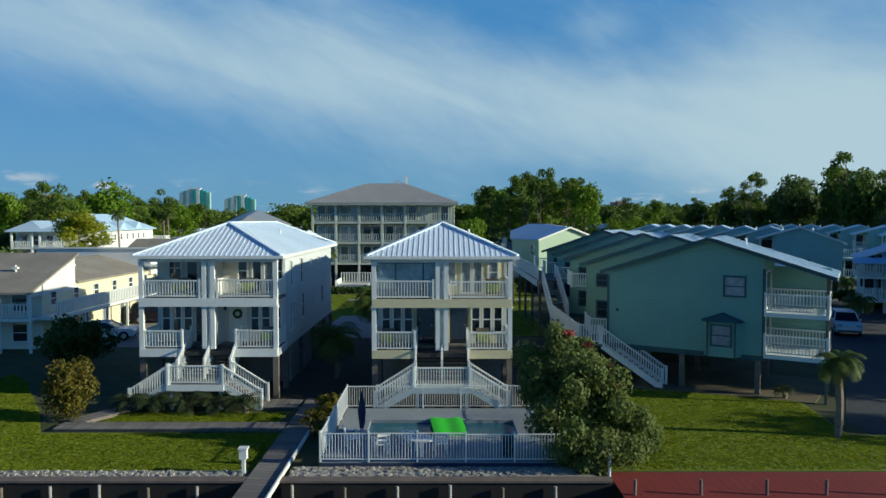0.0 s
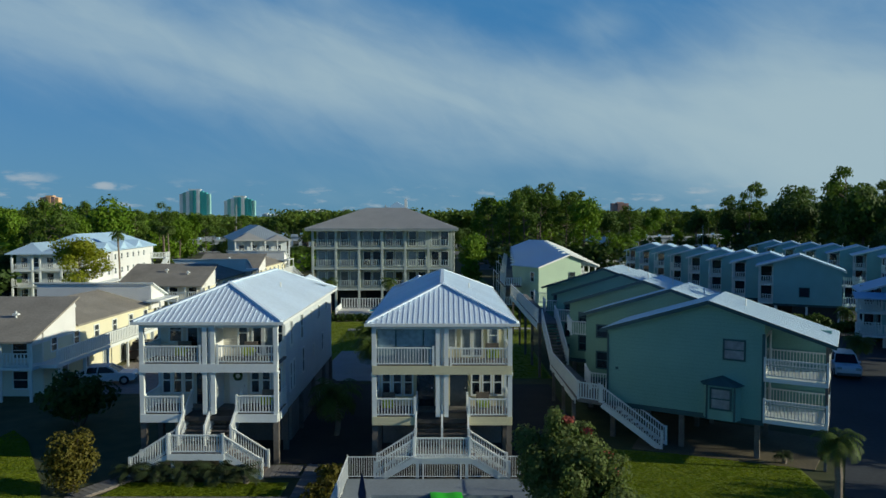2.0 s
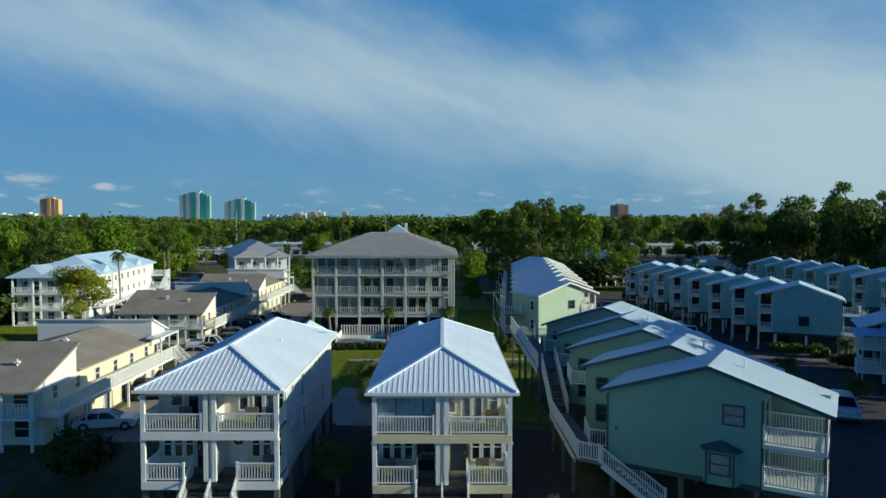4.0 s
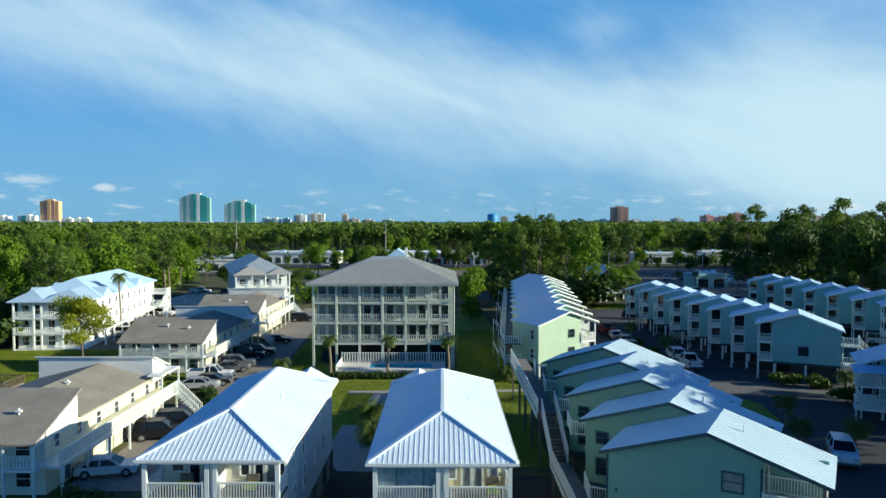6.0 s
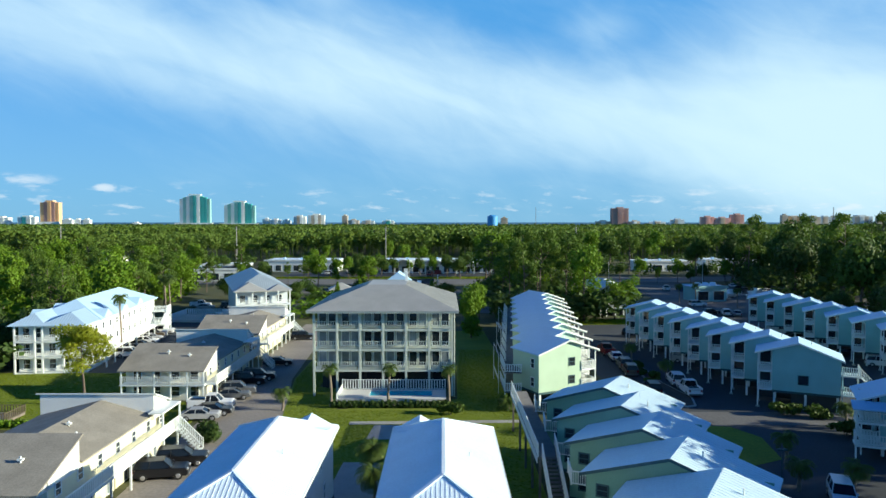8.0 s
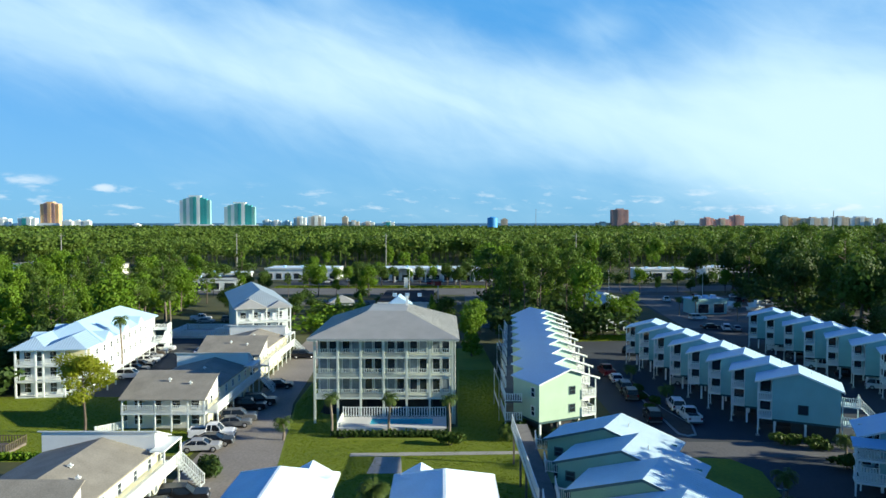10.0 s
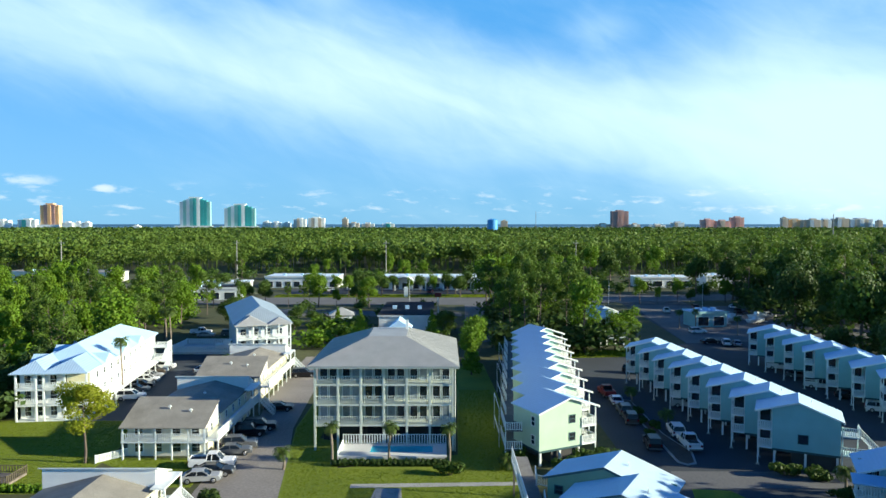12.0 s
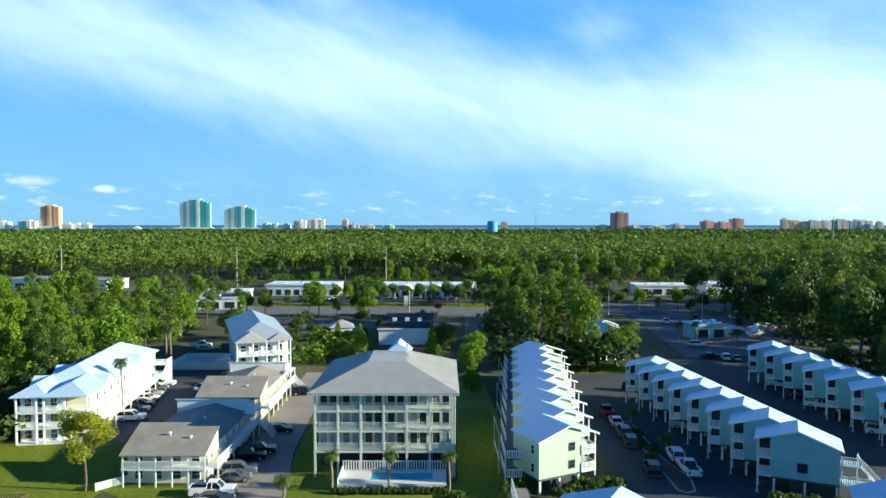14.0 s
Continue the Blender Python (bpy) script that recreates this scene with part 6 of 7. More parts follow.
for x, z, y in ((-13.9, 5.38, 37.2), (-10.3, 5.38, 37.1), (-9.4, 2.75, 37.2), (-1.9, 5.38, 36.6), (-2.9, 2.75, 36.6), (2.1, 2.75, 36.7), (2.6, 5.38, 36.6)):
    b = thing("porch_chair", "porch armchair with lime green cushion", "chair", pose(x, y, z - .1), "porch chairs")
    part("seat", MB().box(-.35, -.3, .2, .35, .35, .45), WOOD, b)
    part("cushion", MB().box(-.3, -.36, .3, .3, -.31, .75).box(-.3, -.3, .452, .3, .3, .55), LIME_CUSHION, b)
    part("backrest", MB().box(-.35, .3, .45, .35, .38, .95), WOOD, b)


# ---- vehicles ----
def car(kind, paint, x, y, turn):
    lab = {"suv": "sport utility vehicle", "sedan": "sedan car", "pickup": "pickup truck"}[kind]
    c = thing({"suv": "suv", "sedan": "sedan", "pickup": "pickup_truck"}[kind], f"{paint} {lab} parked on the asphalt", "car", pose(x, y, .02, 0, 0, turn), "parked cars")
    L, W, H = {"suv": (4.8, 1.9, 1.75), "sedan": (4.7, 1.8, 1.42), "pickup": (5.7, 1.95, 1.85)}[kind]
    h2, l2, w2 = H, L / 2, W / 2
    hood, sill = (.95 if kind == "sedan" else 1.1), .32
    low = [(-l2, sill + .1), (-l2 + .1, sill), (l2 - .15, sill), (l2, sill + .12), (l2 - .02, hood - .22), (l2 - .25, hood - .05), (l2 * .38, hood), (-l2 * .9, hood), (-l2 + .03, hood - .12)]
    if kind == "sedan":
        cab = [(-l2 * .82, hood), (-l2 * .45, h2), (l2 * .12, h2), (l2 * .46, hood)]
    elif kind == "suv":
        cab = [(-l2 * .96, hood), (-l2 * .86, h2), (l2 * .1, h2), (l2 * .42, hood)]
    else:
        cab = [(-l2 * .22, hood), (-l2 * .17, h2), (l2 * .22, h2), (l2 * .46, hood)]

    def loft(prof, w_low, w_high, z0, z1, grow=0.0):
        mb, n = MB(), len(prof)
        ring = []
        for s, k in ((-1, .97), (-1, 1), (1, 1), (1, .97)):
            inner = k < 1
            for px_, pz_ in prof:
                wz = w_low + (w_high - w_low) * ((pz_ - z0) / max(.01, z1 - z0))
                ring.append((px_ * (k if inner else .985), s * (wz if inner else wz - .07), z0 + (pz_ - z0) * (1 if not inner else .97) + (0 if not inner else .01)))
        rows_ = [ring[0:n], ring[n:2 * n], ring[2 * n:3 * n], ring[3 * n:4 * n]]
        seq = [rows_[0], rows_[1], rows_[2], rows_[3]]
        pts = [p for rw in seq for p in rw]
        fs = []
        for k in range(3):
            for i in range(n):
                j = (i + 1) % n
                fs.append((k * n + i, k * n + j, (k + 1) * n + j, (k + 1) * n + i))
        fs.append(tuple(range(n - 1, -1, -1)))
        fs.append(tuple(range(3 * n, 4 * n)))
        return mb.add(pts, fs)
    part("body", loft(low, w2 * .97, w2, sill, hood), PAINTS[paint], c)
    part("greenhouse", loft(cab, w2 * .93, w2 * .74, hood, h2), CAR_GLASS, c, "dark windows")
    (xa, _), (xb, _), (xc, _), (xd, _) = cab
    part("roof_panel", MB().slab([(xb - .05, -w2 * .76, h2 + .03), (xc + .05, -w2 * .76, h2 + .03), (xc + .05, w2 * .76, h2 + .03), (xb - .05, w2 * .76, h2 + .03)], .06), PAINTS[paint], c)
    for s in (-1, 1):
        for (p0, p1) in (((xa, hood), (xb, h2)), ((xd, hood), (xc, h2)), (((xb + xc) / 2 - .05, hood), ((xb + xc) / 2, h2))):
            part("pillar", MB().beam((p0[0], s * w2 * .93, p0[1]), (p1[0], s * w2 * .75, p1[1]), .07, .09), PAINTS[paint], c)
    
    if kind == "pickup":
        part("bed", MB().box(-l2 + .15, -w2 * .82, hood + .002, xa - .1, w2 * .82, hood + .012), SHADE_DARK, c)
        part("bed_side", MB().box(-l2 + .05, -w2 * .97, hood, xa - .05, -w2 * .84, hood + .22).box(-l2 + .05, w2 * .84, hood, xa - .05, w2 * .97, hood + .22).box(-l2 + .03, -w2 * .84, hood, -l2 + .13, w2 * .84, hood + .22), PAINTS[paint], c)
    rw = .36
    for wx in (-l2 * .62, l2 * .64):
        for s in (-1, 1):
            wh = part("wheel", MB().tube((wx, s * (w2 - .2), rw), (wx, s * (w2 + .01), rw), rw, rw, 16), TYRE, c)
            part("rim", MB().tube((wx, s * (w2 + .005), rw), (wx, s * (w2 + .03), rw), rw * .6, rw * .5, 12), RIM, wh)
    for s in (-1, 1):
        part("headlight", MB().box(l2 - .12, s * w2 * .7 - .18, hood - .3, l2 + .01, s * w2 * .7 + .18, hood - .14), HEADLAMP, c)
        part("tail_light", MB().box(-l2 - .01, s * w2 * .8 - .12, hood - .32, -l2 + .08, s * w2 * .8 + .12, hood - .05), TAILLAMP, c)
        part("mirror", MB().box(xd - .25, s * (w2 + .02) - .08, hood + .02, xd - .1, s * (w2 + .02) + .08, hood + .18), PAINTS[paint], c)
    part("bumper", MB().box(l2 - .1, -w2 * .9, sill + .02, l2 + .06, w2 * .9, sill + .22), PAINTS["grey"], c)
    part("bumper", MB().box(-l2 - .06, -w2 * .9, sill + .02, -l2 + .1, w2 * .9, sill + .22), PAINTS["grey"], c)


for kind, paint, x, y, turn in (
        ("suv", "white", 33.7, 101, 84), ("pickup", "white", 33.7, 95.4, 88), ("suv", "brown", 28.8, 107.3, 84), ("suv", "black", 28.6, 95.3, 84), ("sedan", "white", 29.3, 118.4, 86),
        ("pickup", "red", 29.0, 124.2, 92), ("suv", "grey", 29.1, 112.3, 86), ("pickup", "silver", 40.9, 115.8, -26), ("suv", "black", 39.0, 142.5, -26), ("suv", "grey", 40.5, 128.5, -26),
        ("suv", "white", 70.6, 194, 10), ("sedan", "black", 67.9, 177.5, 10), ("suv", "white", 70.9, 175, 75), ("sedan", "silver", 73.3, 174.3, 75), ("pickup", "white", 70.8, 146, -26), ("sedan", "grey", 70.4, 138, -26),
        ("pickup", "white", 70.2, 129.3, -26), ("sedan", "black", 70.9, 121.5, -26), ("suv", "white", 71.1, 112.8, -26), ("suv", "white", 33.2, 57.6, 248), ("pickup", "white", 37.2, 52.6, 248),
        ("pickup", "white", -29.2, 87.4, 5), ("sedan", "silver", -28.9, 82.4, 8), ("sedan", "black", -28.1, 84.6, 5), ("suv", "black", -28.2, 100.6, 8), ("suv", "black", -27.4, 103.4, 8), ("sedan", "grey", -28.0, 92.2, 10),
        ("suv", "grey", -28.0, 94.8, 10), ("sedan", "black", -27.1, 114, 5), ("suv", "black", -28.0, 139.2, 8), ("sedan", "white", -49.2, 143.4, 60), ("sedan", "silver", -48.2, 147.5, 60),
        ("suv", "white", -54.4, 121, 8), ("sedan", "grey", -56.0, 126.4, 8), ("sedan", "black", -56.6, 130, 8), ("sedan", "white", -57.3, 134.4, 8), ("sedan", "silver", -58.0, 137.8, 8), ("suv", "brown", -58.9, 141.5, 8), ("suv", "white", -58.9, 146.5, 8),
        ("pickup", "white", -67, 192.8, 5), ("sedan", "silver", -64, 188, 5), ("suv", "grey", -58, 190, 5), ("sedan", "white", -26.3, 54.3, 12), ("suv", "black", -25.9, 63.6, 12), ("suv", "black", -25.3, 67.0, 12)):
    car(kind, paint, x, y, turn)
rc = np.random.default_rng(77)
for i in range(34):
    x, y = (rc.uniform(76, 150), rc.uniform(222, 258)) if i < 20 else (rc.uniform(-60, 55), rc.choice((304, 312, 320)))
    car(("suv", "sedan", "pickup")[i % 3], ("white", "silver", "black", "grey", "white", "red", "blue")[i % 7], x, y, (80, 5)[i % 2])


# ---- kerbs, islands, lamps and fences ----
ISLE = [(30.4, 121), (32.2, 120), (31.9, 101), (33.2, 92.6), (32.2, 88.4), (30.9, 87.8), (29.9, 88.9), (30.1, 101)]
ISLE_SOIL = [(30.65, 120.4), (31.95, 119.6), (31.65, 101), (32.9, 92.7), (32.0, 88.75), (30.95, 88.2), (30.2, 89.1), (30.35, 101)]
structure("island", MB().slab(flat(ISLE, .14), .2), CONCRETE, "narrow kerbed planting island between parking bays")
structure("island_soil", MB().slab(flat(ISLE_SOIL, .19), .1), BARK_MULCH, "brown bark mulch in the planting island")
structure("kerb", MB().beam((24.4, 52, .05), (26.8, 66, .05), .14, .1), CONCRETE, "concrete kerb along the drive")
for x, y, h in ((31.0, 63.5, 2.6), (86, 232, 11), (-13, 268, 9), (62, 262, 9)):
    lp = thing("lamp_post", "slim dark lamp post beside the drive", "lamp post", pose(x, y, 0), "lamp posts")
    part("pole", MB().tube((0, 0, 0), (0, 0, h), .06, .05, 8), DARK_TRIM if h < 5 else WHITE, lp)
    part("lamp_head", MB().box(-.45, -.12, h - .05, -.1, .12, h + .1).box(.1, -.12, h - .05, .45, .12, h + .1).box(-.1, -.05, h - .05, .1, .05, h + .02), DARK_TRIM, lp)
for x, y in ((-210, 385), (-112, 380), (-31, 379), (72, 380), (-270, 370)):
    up_ = thing("utility_pole", "tall pale utility pole before the woods", "pole", pose(x, y, 0), "utility poles")
    part("pole", MB().tube((0, 0, 0), (0, 0, 21), .28, .2, 8), CONCRETE, up_)
    part("crossarm", MB().box(-1.6, -.08, 19.6, 1.6, .08, 19.8), CONCRETE, up_)
# timber raised beds and a bench behind the first house on the left
wd = thing("timber_deck", "brown timber deck with low rail on the grass", "deck", pose(-58.0, 80.6, 0))
part("floor", MB().box(0, 0, 0, 7, 4, .3), WOOD, wd)
for p, q in (((0, 0), (7, 0)), ((0, 4), (7, 4)), ((0, 0), (0, 4)), ((7, 0), (7, 4))):
    part("railing", MB().rail((*p, .3), (*q, .3), .9, .35, .1, .1), SAND, wd)
fn = thing("picket_fence", "short white wooden fence on the lawn", "fence", pose(-44.6, 88.6, 0))
part("panel", MB().rail((0, 0, 0), (3.2, 3.4, 0), 1.0, .2, .12, .12), WHITE, fn)
# fenced pool between the left buildings
fp = thing("fenced_pool", "white-walled pool enclosure beside the car park", "pool", pose(-64, 163, 0))
part("deck", MB().box(0, 0, 0, 18, 3, .5).box(0, 3, 0, 5, 8, .5).box(13, 3, 0, 18, 8, .5).box(0, 8, 0, 18, 11, .5), TERRACE, fp)
part("pool_water", MB().box(5, 3, .1, 13, 8, .42), POOL, fp)
for p, q in (((0, 0), (18, 0)), ((0, 11), (18, 11)), ((0, 0), (0, 11)), ((18, 0), (18, 11))):
    part("railing", MB().rail((*p, .5), (*q, .5), 1.3, .5, .15, .3), WHITE, fp)


# ---- shops and service buildings beyond ----
def flat_block(name, x, y, w, d, h, wall, roof, label, turn=0, openings=0, para=.5):
    b = thing(name, label, "building", pose(x, y, 0, 0, 0, turn))
    part("wall", MB().box(0, 0, 0, w, d, h), wall, b)
    part("roof", MB().box(-.3, -.3, h + .002, w + .3, d + .3, h + .25), roof, b)
    part("parapet", MB().box(-.35, -.35, h - .3, w + .35, -.302, h + para), wall, b)
    part("parapet", MB().box(-.35, d + .302, h - .3, w + .35, d + .35, h + para), wall, b)
    for i in range(openings):
        window(b, (i + .15) * w / openings, .3, w / openings * .7, min(2.8, h - 1), 0, -1, bars=0, name="shop_window")
    for i in range(3):
        part("roof_unit", MB().box(w * (.2 + .25 * i), d * .4, h + .25, w * (.2 + .25 * i) + 1.2, d * .4 + 1.4, h + 1.2), METAL_ROOF_FAR, b)
    return b


flat_block("shop_row", -84, 330, 34, 16, 5.2, WHITE_SIDING, METAL_ROOF, "low white shop row with pale roof", -2, 8)
flat_block("shop_row", -29, 322, 56, 16, 5.6, WHITE_SIDING, METAL_ROOF, "long low white shopping arcade with pale roof", -2, 12)
for i in range(4):
    g = thing("shop_gable", "white curved shop front canopy", "canopy", pose(-22 + i * 14, 316.5, 0, 0, 0, -2), "shop canopies")
    cm = MB()
    for k in range(8):
        a0, a1 = math.pi * k / 8, math.pi * (k + 1) / 8
        cm.slab([(4 - 4 * math.cos(a0), 0, 4.2 + 2.2 * math.sin(a0)), (4 - 4 * math.cos(a1), 0, 4.2 + 2.2 * math.sin(a1)), (4 - 4 * math.cos(a1), 5, 4.2 + 2.2 * math.sin(a1)), (4 - 4 * math.cos(a0), 5, 4.2 + 2.2 * math.sin(a0))], .25)
    part("vault", cm, WHITE, g)
    for x in (0, 8):
        part("column", MB().box(x - .3, 0, 0, x + .3, .6, 4.2), WHITE, g)
flat_block("dark_roof_building", -18.3, 197, 15, 32, 4.6, WHITE_SIDING, FLAT_ROOF, "white building with dark flat roof and white vents", 0, 0, .1)
ct = thing("cottage", "small white cottage with pale grey hip roof", "building", pose(-33.5, 208, 0, 0, 0, 10))
part("wall", MB().box(0, 0, 0, 6.4, 6.4, 3.2), WHITE_SIDING, ct)
ctr = MB()
hip_roof(ctr, -.6, -.6, 7.0, 7.0, 3.2, 5.2, 3.75)
part("roof", ctr, TILE_ROOF, ct)
for x in (.8, 3.8):
    window(ct, x, .6, 1.6, 1.8, 0, -1)
flat_block("service_station", -112, 276, 30, 12, 4.6, GREY_SIDING, FLAT_ROOF, "low grey commercial building with roof equipment", 4, 5)
flat_block("service_station", -103, 296, 20, 10, 5.2, WHITE_SIDING, METAL_ROOF, "low white commercial building with pale roof", 4, 3)
flat_block("store", -232, 366, 62, 18, 5.0, IVORY, GREY_ROOF, "long tan store with flat brown roof", -10, 8)
flat_block("red_roof_building", -292, 400, 26, 12, 6, IVORY, RED, "tan building with a red roof edge", 0, 3)
flat_block("store", 92, 332, 26, 12, 4.6, WHITE_SIDING, METAL_ROOF, "low white store among trees", 0, 4)
flat_block("store", 124, 330, 24, 14, 5.4, WHITE_SIDING, METAL_ROOF, "white store with pale roof among trees", 0, 4)
flat_block("boat_house", 74, 205, 10, 7, 4.2, AQUA, METAL_ROOF_FAR, "small aqua building with pale roof by the car park", 10, 2)
flat_block("grey_house", 150, 232, 22, 12, 9, GREY_SIDING, METAL_ROOF_FAR, "grey house half hidden among trees", 0, 4)
lawn("lawn_road", [(-330, 298), (-90, 294), (-90, 318), (-330, 345)], "wide mown verge beside the main road")
lawn("lawn_shops", [(-70, 288), (60, 288), (60, 299), (-70, 299)], "mown verge before the shops")


# ---- towers on the coast ----
def tower(x0, x1, z1, y, wall, accent, label, name="tower", bays=5, crown=0.0, pod=0, skin=None):
    w = x1 - x0
    t = thing(name, label, "tower", pose(x0, y, 0), "coast towers")
    d = 16 if skin else max(18, w * .4)
    for i in range(bays):
        a, b = w * i / bays, w * (i + 1) / bays
        mid = abs(i - (bays - 1) / 2) / max(1, (bays - 1) / 2)
        h = z1 - crown * mid ** 2
        side = i in (0, bays - 1) or (bays < 7 and i % 2 == 0) or i == 4
        face = skin[i] if skin else wall if side else accent
        part("bay", MB().box(a + .01, 3 * mid, 0, b - .01, d, h), face, t)
        fl_ = MB()
        for k in range(int(h / 3.6)):
            fl_.box(a + w * .01, 3 * mid - 1.2, 3.6 * k + 3, b - w * .01, 3 * mid - .01, 3.6 * k + 3.7)
        part("balcony_band", fl_, face, t)
    part("roof_cap", MB().box(w * .3, 2, z1 + .01, w * .7, d - 2, z1 + 4), wall, t)
    if pod:
        part("podium", MB().box(-w * .12, -12, 0, w * 1.12, -3, pod), WHITE, t)
    return t


# ORANGE, ROSE and BRICKRED are paled: distance haze is put into the stucco
ORANGE = material("hazed_orange_stucco", (0.74, 0.48, 0.25), 0.8, 0, 0.08, 0.02, 0.2)
TEALGLASS = material("teal_glass", (0.06, 0.40, 0.38), 0.2, 0, 0.15, 0.02, 0.2)
ROSE = material("hazed_rose_stucco", (0.70, 0.43, 0.37), 0.8, 0, 0.08, 0.02, 0.2)
BRICKRED = material("hazed_red_brown_stucco", (0.48, 0.31, 0.27), 0.8, 0, 0.08, 0.02, 0.2)
SANDY = material("sandy_stucco", (0.55, 0.48, 0.38), 0.8, 0, 0.08, 0.02, 0.2)
BLUETANK = material("blue_tank_paint", (0.06, 0.33, 0.70), 0.5, 0, 0.06, 0.1, 1)
YT = 2380.0


def at(px):
    return (px - 784) * YT / 1240.0


def up_at(py):
    return 34.35 - (py - 395.2) * YT / 1240.0


tower(at(318), at(372), up_at(354), YT, WHITE, TEALGLASS, "curved white and teal glass condominium tower by the sea", "tower", 9, 12, 20, (WHITE, PALE_TEAL, WHITE, PALE_TEAL, TEALGLASS, WHITE, TEALGLASS, TEALGLASS, PALE_TEAL))
tower(at(387), at(443), up_at(365), YT + 60, WHITE, TEALGLASS, "curved white and teal glass condominium tower by the sea", "tower", 9, 12, 18, (WHITE, PALE_TEAL, WHITE, PALE_TEAL, TEALGLASS, WHITE, TEALGLASS, TEALGLASS, PALE_TEAL))
tower(at(71), at(104), up_at(365), YT, ORANGE, BRICKRED, "slender orange stucco tower by the sea", "tower", 5, 3, 24)
for a, b, py, wall, acc, n in ((-14, 18, 393, WHITE, GREY_SIDING, 4), (37, 68, 392, WHITE, TEALGLASS, 4), (118, 136, 397, WHITE, GREY_SIDING, 2), (137, 148, 397, WHITE, GREY_SIDING, 2), (152, 164, 397, WHITE, GREY_SIDING, 2),
                               (236, 249, 403, WHITE, GREY_SIDING, 2), (467, 481, 396, WHITE, GREY_SIDING, 3), (483, 500, 397, WHITE, GREY_SIDING, 3), (502, 516, 398, WHITE, GREY_SIDING, 3), (524, 545, 391, WHITE, SANDY, 4), (546, 575, 389, WHITE, SANDY, 5),
                               (606, 616, 390, SANDY, GREY_SIDING, 2), (618, 637, 398, SANDY, GREY_SIDING, 3), (640, 662, 399, GREY_SIDING, SANDY, 3), (677, 698, 399, WHITE, TEALGLASS, 3), (886, 898, 394, SANDY, GREY_SIDING, 2),
                               (1055, 1080, 400, SANDY, WHITE, 3), (1112, 1130, 400, SANDY, WHITE, 3), (1150, 1178, 401, WHITE, SANDY, 3), (1183, 1206, 397, GREY_SIDING, SANDY, 4),
                               (1081, 1111, 377, BRICKRED, BRICKRED, 3), (1237, 1260, 392, ROSE, ROSE, 3), (1262, 1287, 394, ROSE, SANDY, 3), (1291, 1315, 388, ROSE, BRICKRED, 3), (1374, 1384, 389, SANDY, GREY_SIDING, 2),
                               (1386, 1420, 392, SANDY, ORANGE, 5), (1422, 1447, 392, SANDY, GREY_SIDING, 4), (1450, 1472, 392, GREY_SIDING, SANDY, 3), (1475, 1503, 390, SANDY, GREY_SIDING, 4), (1505, 1545, 391, GREY_SIDING, SANDY, 5), (1547, 1556, 394, SANDY, WHITE, 2)):
    tower(at(a), at(b), up_at(py), YT - 10 * (a % 5), wall, acc, "pale seaside apartment tower beyond the woods" if wall is not ROSE else "rose stucco seaside apartment tower beyond the woods", "tower", n)
wt_ = thing("water_tower", "bright blue water tank rising over the woods", "water tower", pose(120, 1700, 0))
part("tank", MB().tube((0, 0, 12), (0, 0, 37), 12.5, 12.5, 24).tube((0, 0, 37), (0, 0, 40), 12.5, 5, 24), BLUETANK, wt_)
part("base", MB().tube((0, 0, 0), (0, 0, 12), 11, 12.5, 24), WHITE, wt_)
for px, y, h in ((948, 1500, 55), (1474, 900, 42)):
    ms = thing("mast", "thin pale radio mast above the woods", "mast", pose((px - 784) * y / 1240, y, 0), "masts")
    part("lattice", MB().tube((0, 0, 0), (0, 0, h), .8, .5, 4), CONCRETE, ms)


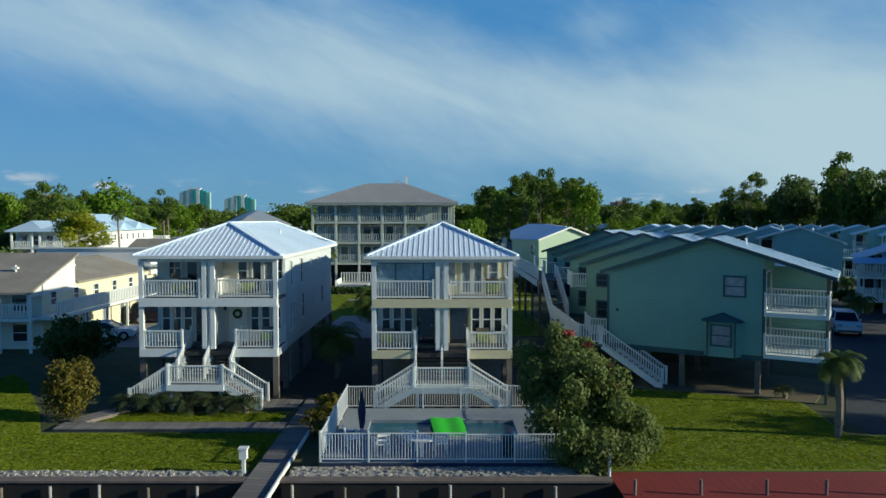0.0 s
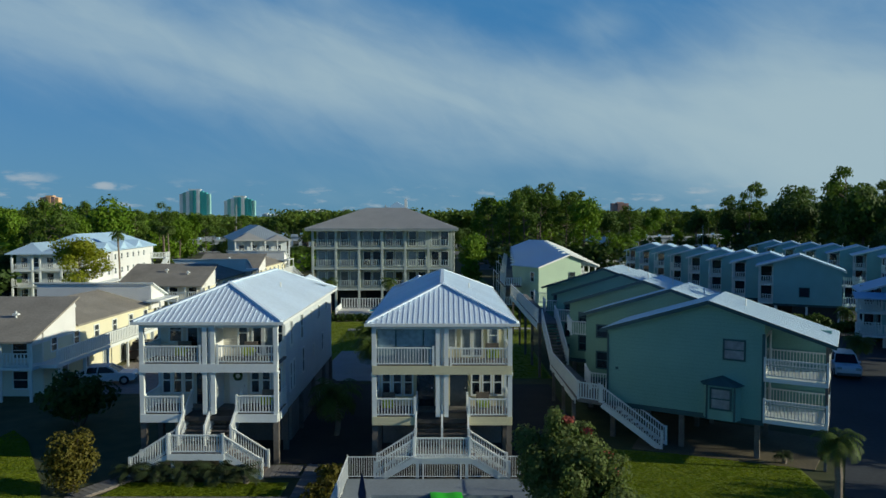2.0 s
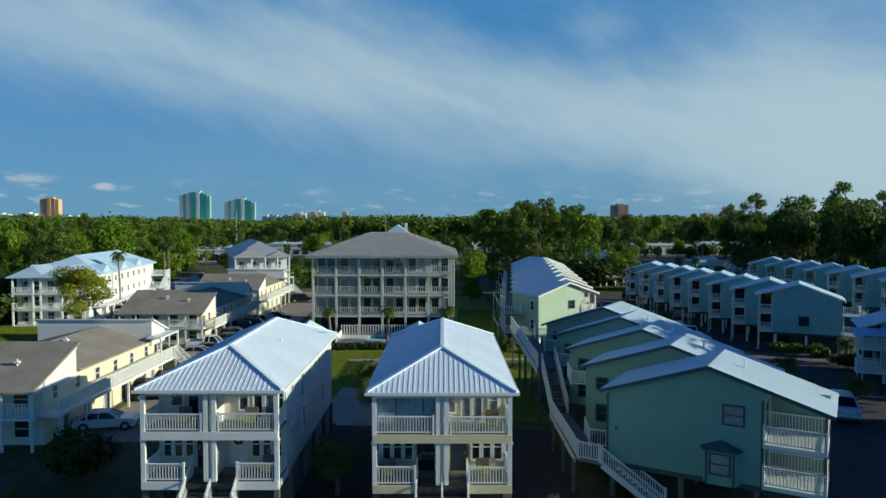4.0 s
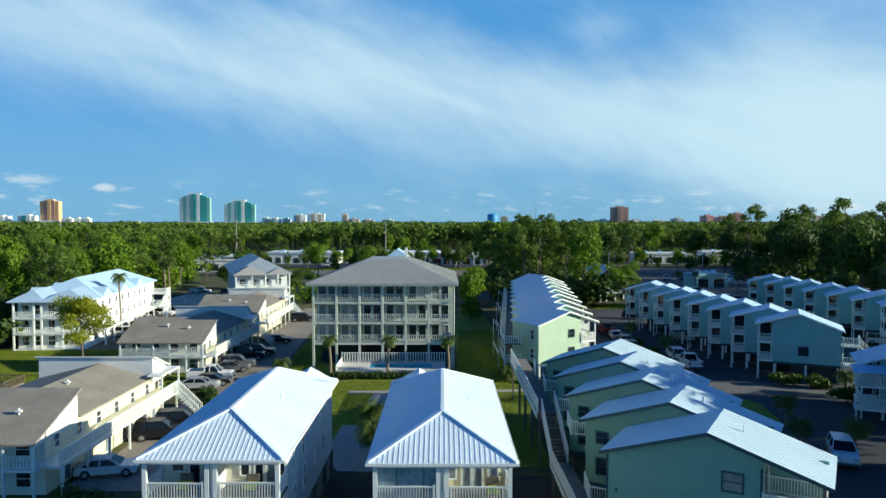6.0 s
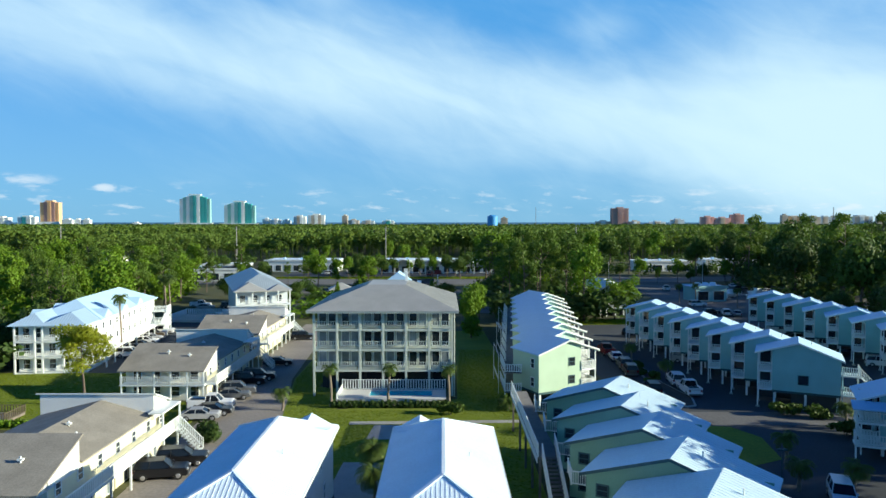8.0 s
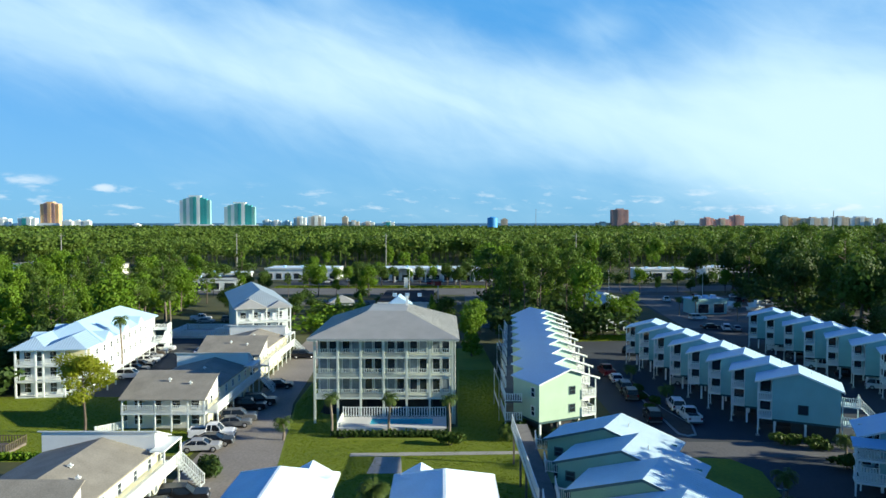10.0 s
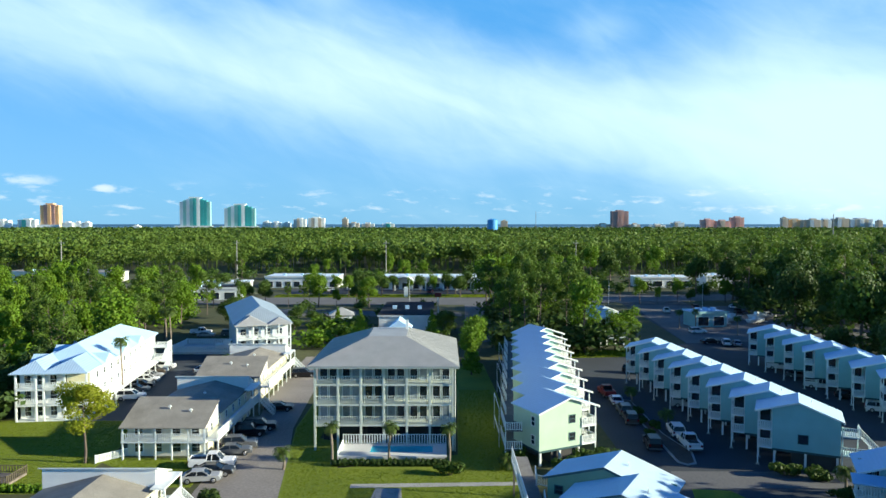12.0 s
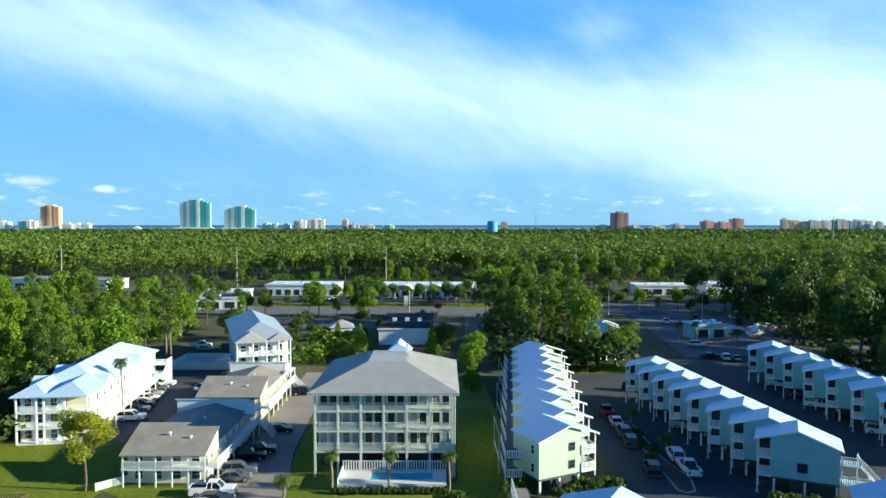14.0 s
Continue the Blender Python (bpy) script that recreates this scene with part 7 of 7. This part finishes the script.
# ---- entry stairs at the end of the aqua rows, boats and a sign ----
def entry_stair(x, y, turn):
    e = thing("entry_stair", "white wooden entry stair with landings at the row's end", "stair", pose(x, y, 0, 0, 0, turn), "entry stairs")
    for z, x0, x1 in ((2.3, 0, 3.2), (4.7, 0, 2.0)):
        part("landing", MB().box(x0, 0, z - .15, x1, 2.4, z), WHITE, e)
        part("railing", MB().rail((x0 + .05, .06, z), (x1 - .05, .06, z), 1.0, .25, .1, .1), WHITE, e)
        part("railing", MB().rail((x1 - .06, .1, z), (x1 - .06, 2.3, z), 1.0, .25, .1, .1), WHITE, e)
    for k in range(2):
        a, b = ((3.2, 1.2, 2.2), (5.6, 1.2, .1)) if k == 0 else ((2.0, 1.8, 4.6), (4.2, 1.8, 2.3))
        n = 10
        for i in range(n):
            c = Vector(a).lerp(Vector(b), (i + .5) / n)
            part("tread", MB().box(c.x - .14, c.y - .5, c.z - .04, c.x + .14, c.y + .5, c.z), WHITE, e)
        part("stair_rail", MB().rail((a[0], a[1] - .55, a[2]), (b[0], b[1] - .55, b[2]), 1.0, .25, .1, .08), WHITE, e)
    for px_, py_ in ((.1, .1), (3.1, .1), (1.9, 2.3), (3.1, 2.3)):
        part("post", MB().box(px_ - .07, py_ - .07, 0, px_ + .07, py_ + .07, 5.6 if px_ < 2.5 else 3.3), WHITE, e)


entry_stair(48.6, 84.9, -26)
entry_stair(76.5, 96.0, -26)


def boat(x, y, turn, length):
    b = thing("motor_boat", "white motor boat on a trailer in the car park", "boat", pose(x, y, 0, 0, 0, turn), "boats")
    L, w = length / 2, 1.15
    ring = [(-L, -w), (L * .4, -w), (L * .8, -w * .6), (L * 1.05, 0), (L * .8, w * .6), (L * .4, w), (-L, w)]
    n = len(ring)
    hull = MB().add([(px_, py_, 1.6) for px_, py_ in ring] + [(px_ * .92, py_ * .55, .75) for px_, py_ in ring],
                    [tuple(range(n)), tuple(range(2 * n - 1, n - 1, -1))] + [(i, n + i, n + (i + 1) % n, (i + 1) % n) for i in range(n)])
    part("hull", hull, WHITE, b)
    part("cabin", MB().slab([(-L * .3, -.7, 2.5), (L * .25, -.6, 2.4), (L * .25, .6, 2.4), (-L * .3, .7, 2.5)], .9), WHITE, b)
    part("windscreen", MB().box(L * .25 + .01, -.6, 1.8, L * .25 + .05, .6, 2.35), CAR_GLASS, b)
    for s in (-1, 1):
        part("trailer_wheel", MB().tube((-.6, s * .95, .35), (-.6, s * 1.15, .35), .35, .35, 12), TYRE, b)
    part("trailer", MB().box(-L, -.5, .45, L * 1.2, .5, .75), RIM, b)


for x, y, t_, l_ in ((86, 214, 20, 7), (90, 218, 20, 8), (95, 212, 25, 7), (82, 208, 15, 6.5), (100, 222, 20, 7), (-52, 168.5, 5, 6), (-47, 176.5, 5, 7)):
    boat(x, y, t_, l_)
sg = thing("road_sign", "small red sign board on a tall post", "sign", pose(-1.8, 231, 0))
part("post", MB().tube((0, 0, 0), (0, 0, 6.2), .12, .12, 8), WHITE, sg)
part("board", MB().box(-1.1, -.12, 6.2, 1.1, .12, 7.6), RED, sg)
gs = thing("tall_sign", "white upright sign stone on the verge", "sign", pose(-15.5, 290, 0))
part("board", MB().box(-.8, -.3, 0, .8, .3, 4.2), WHITE, gs)
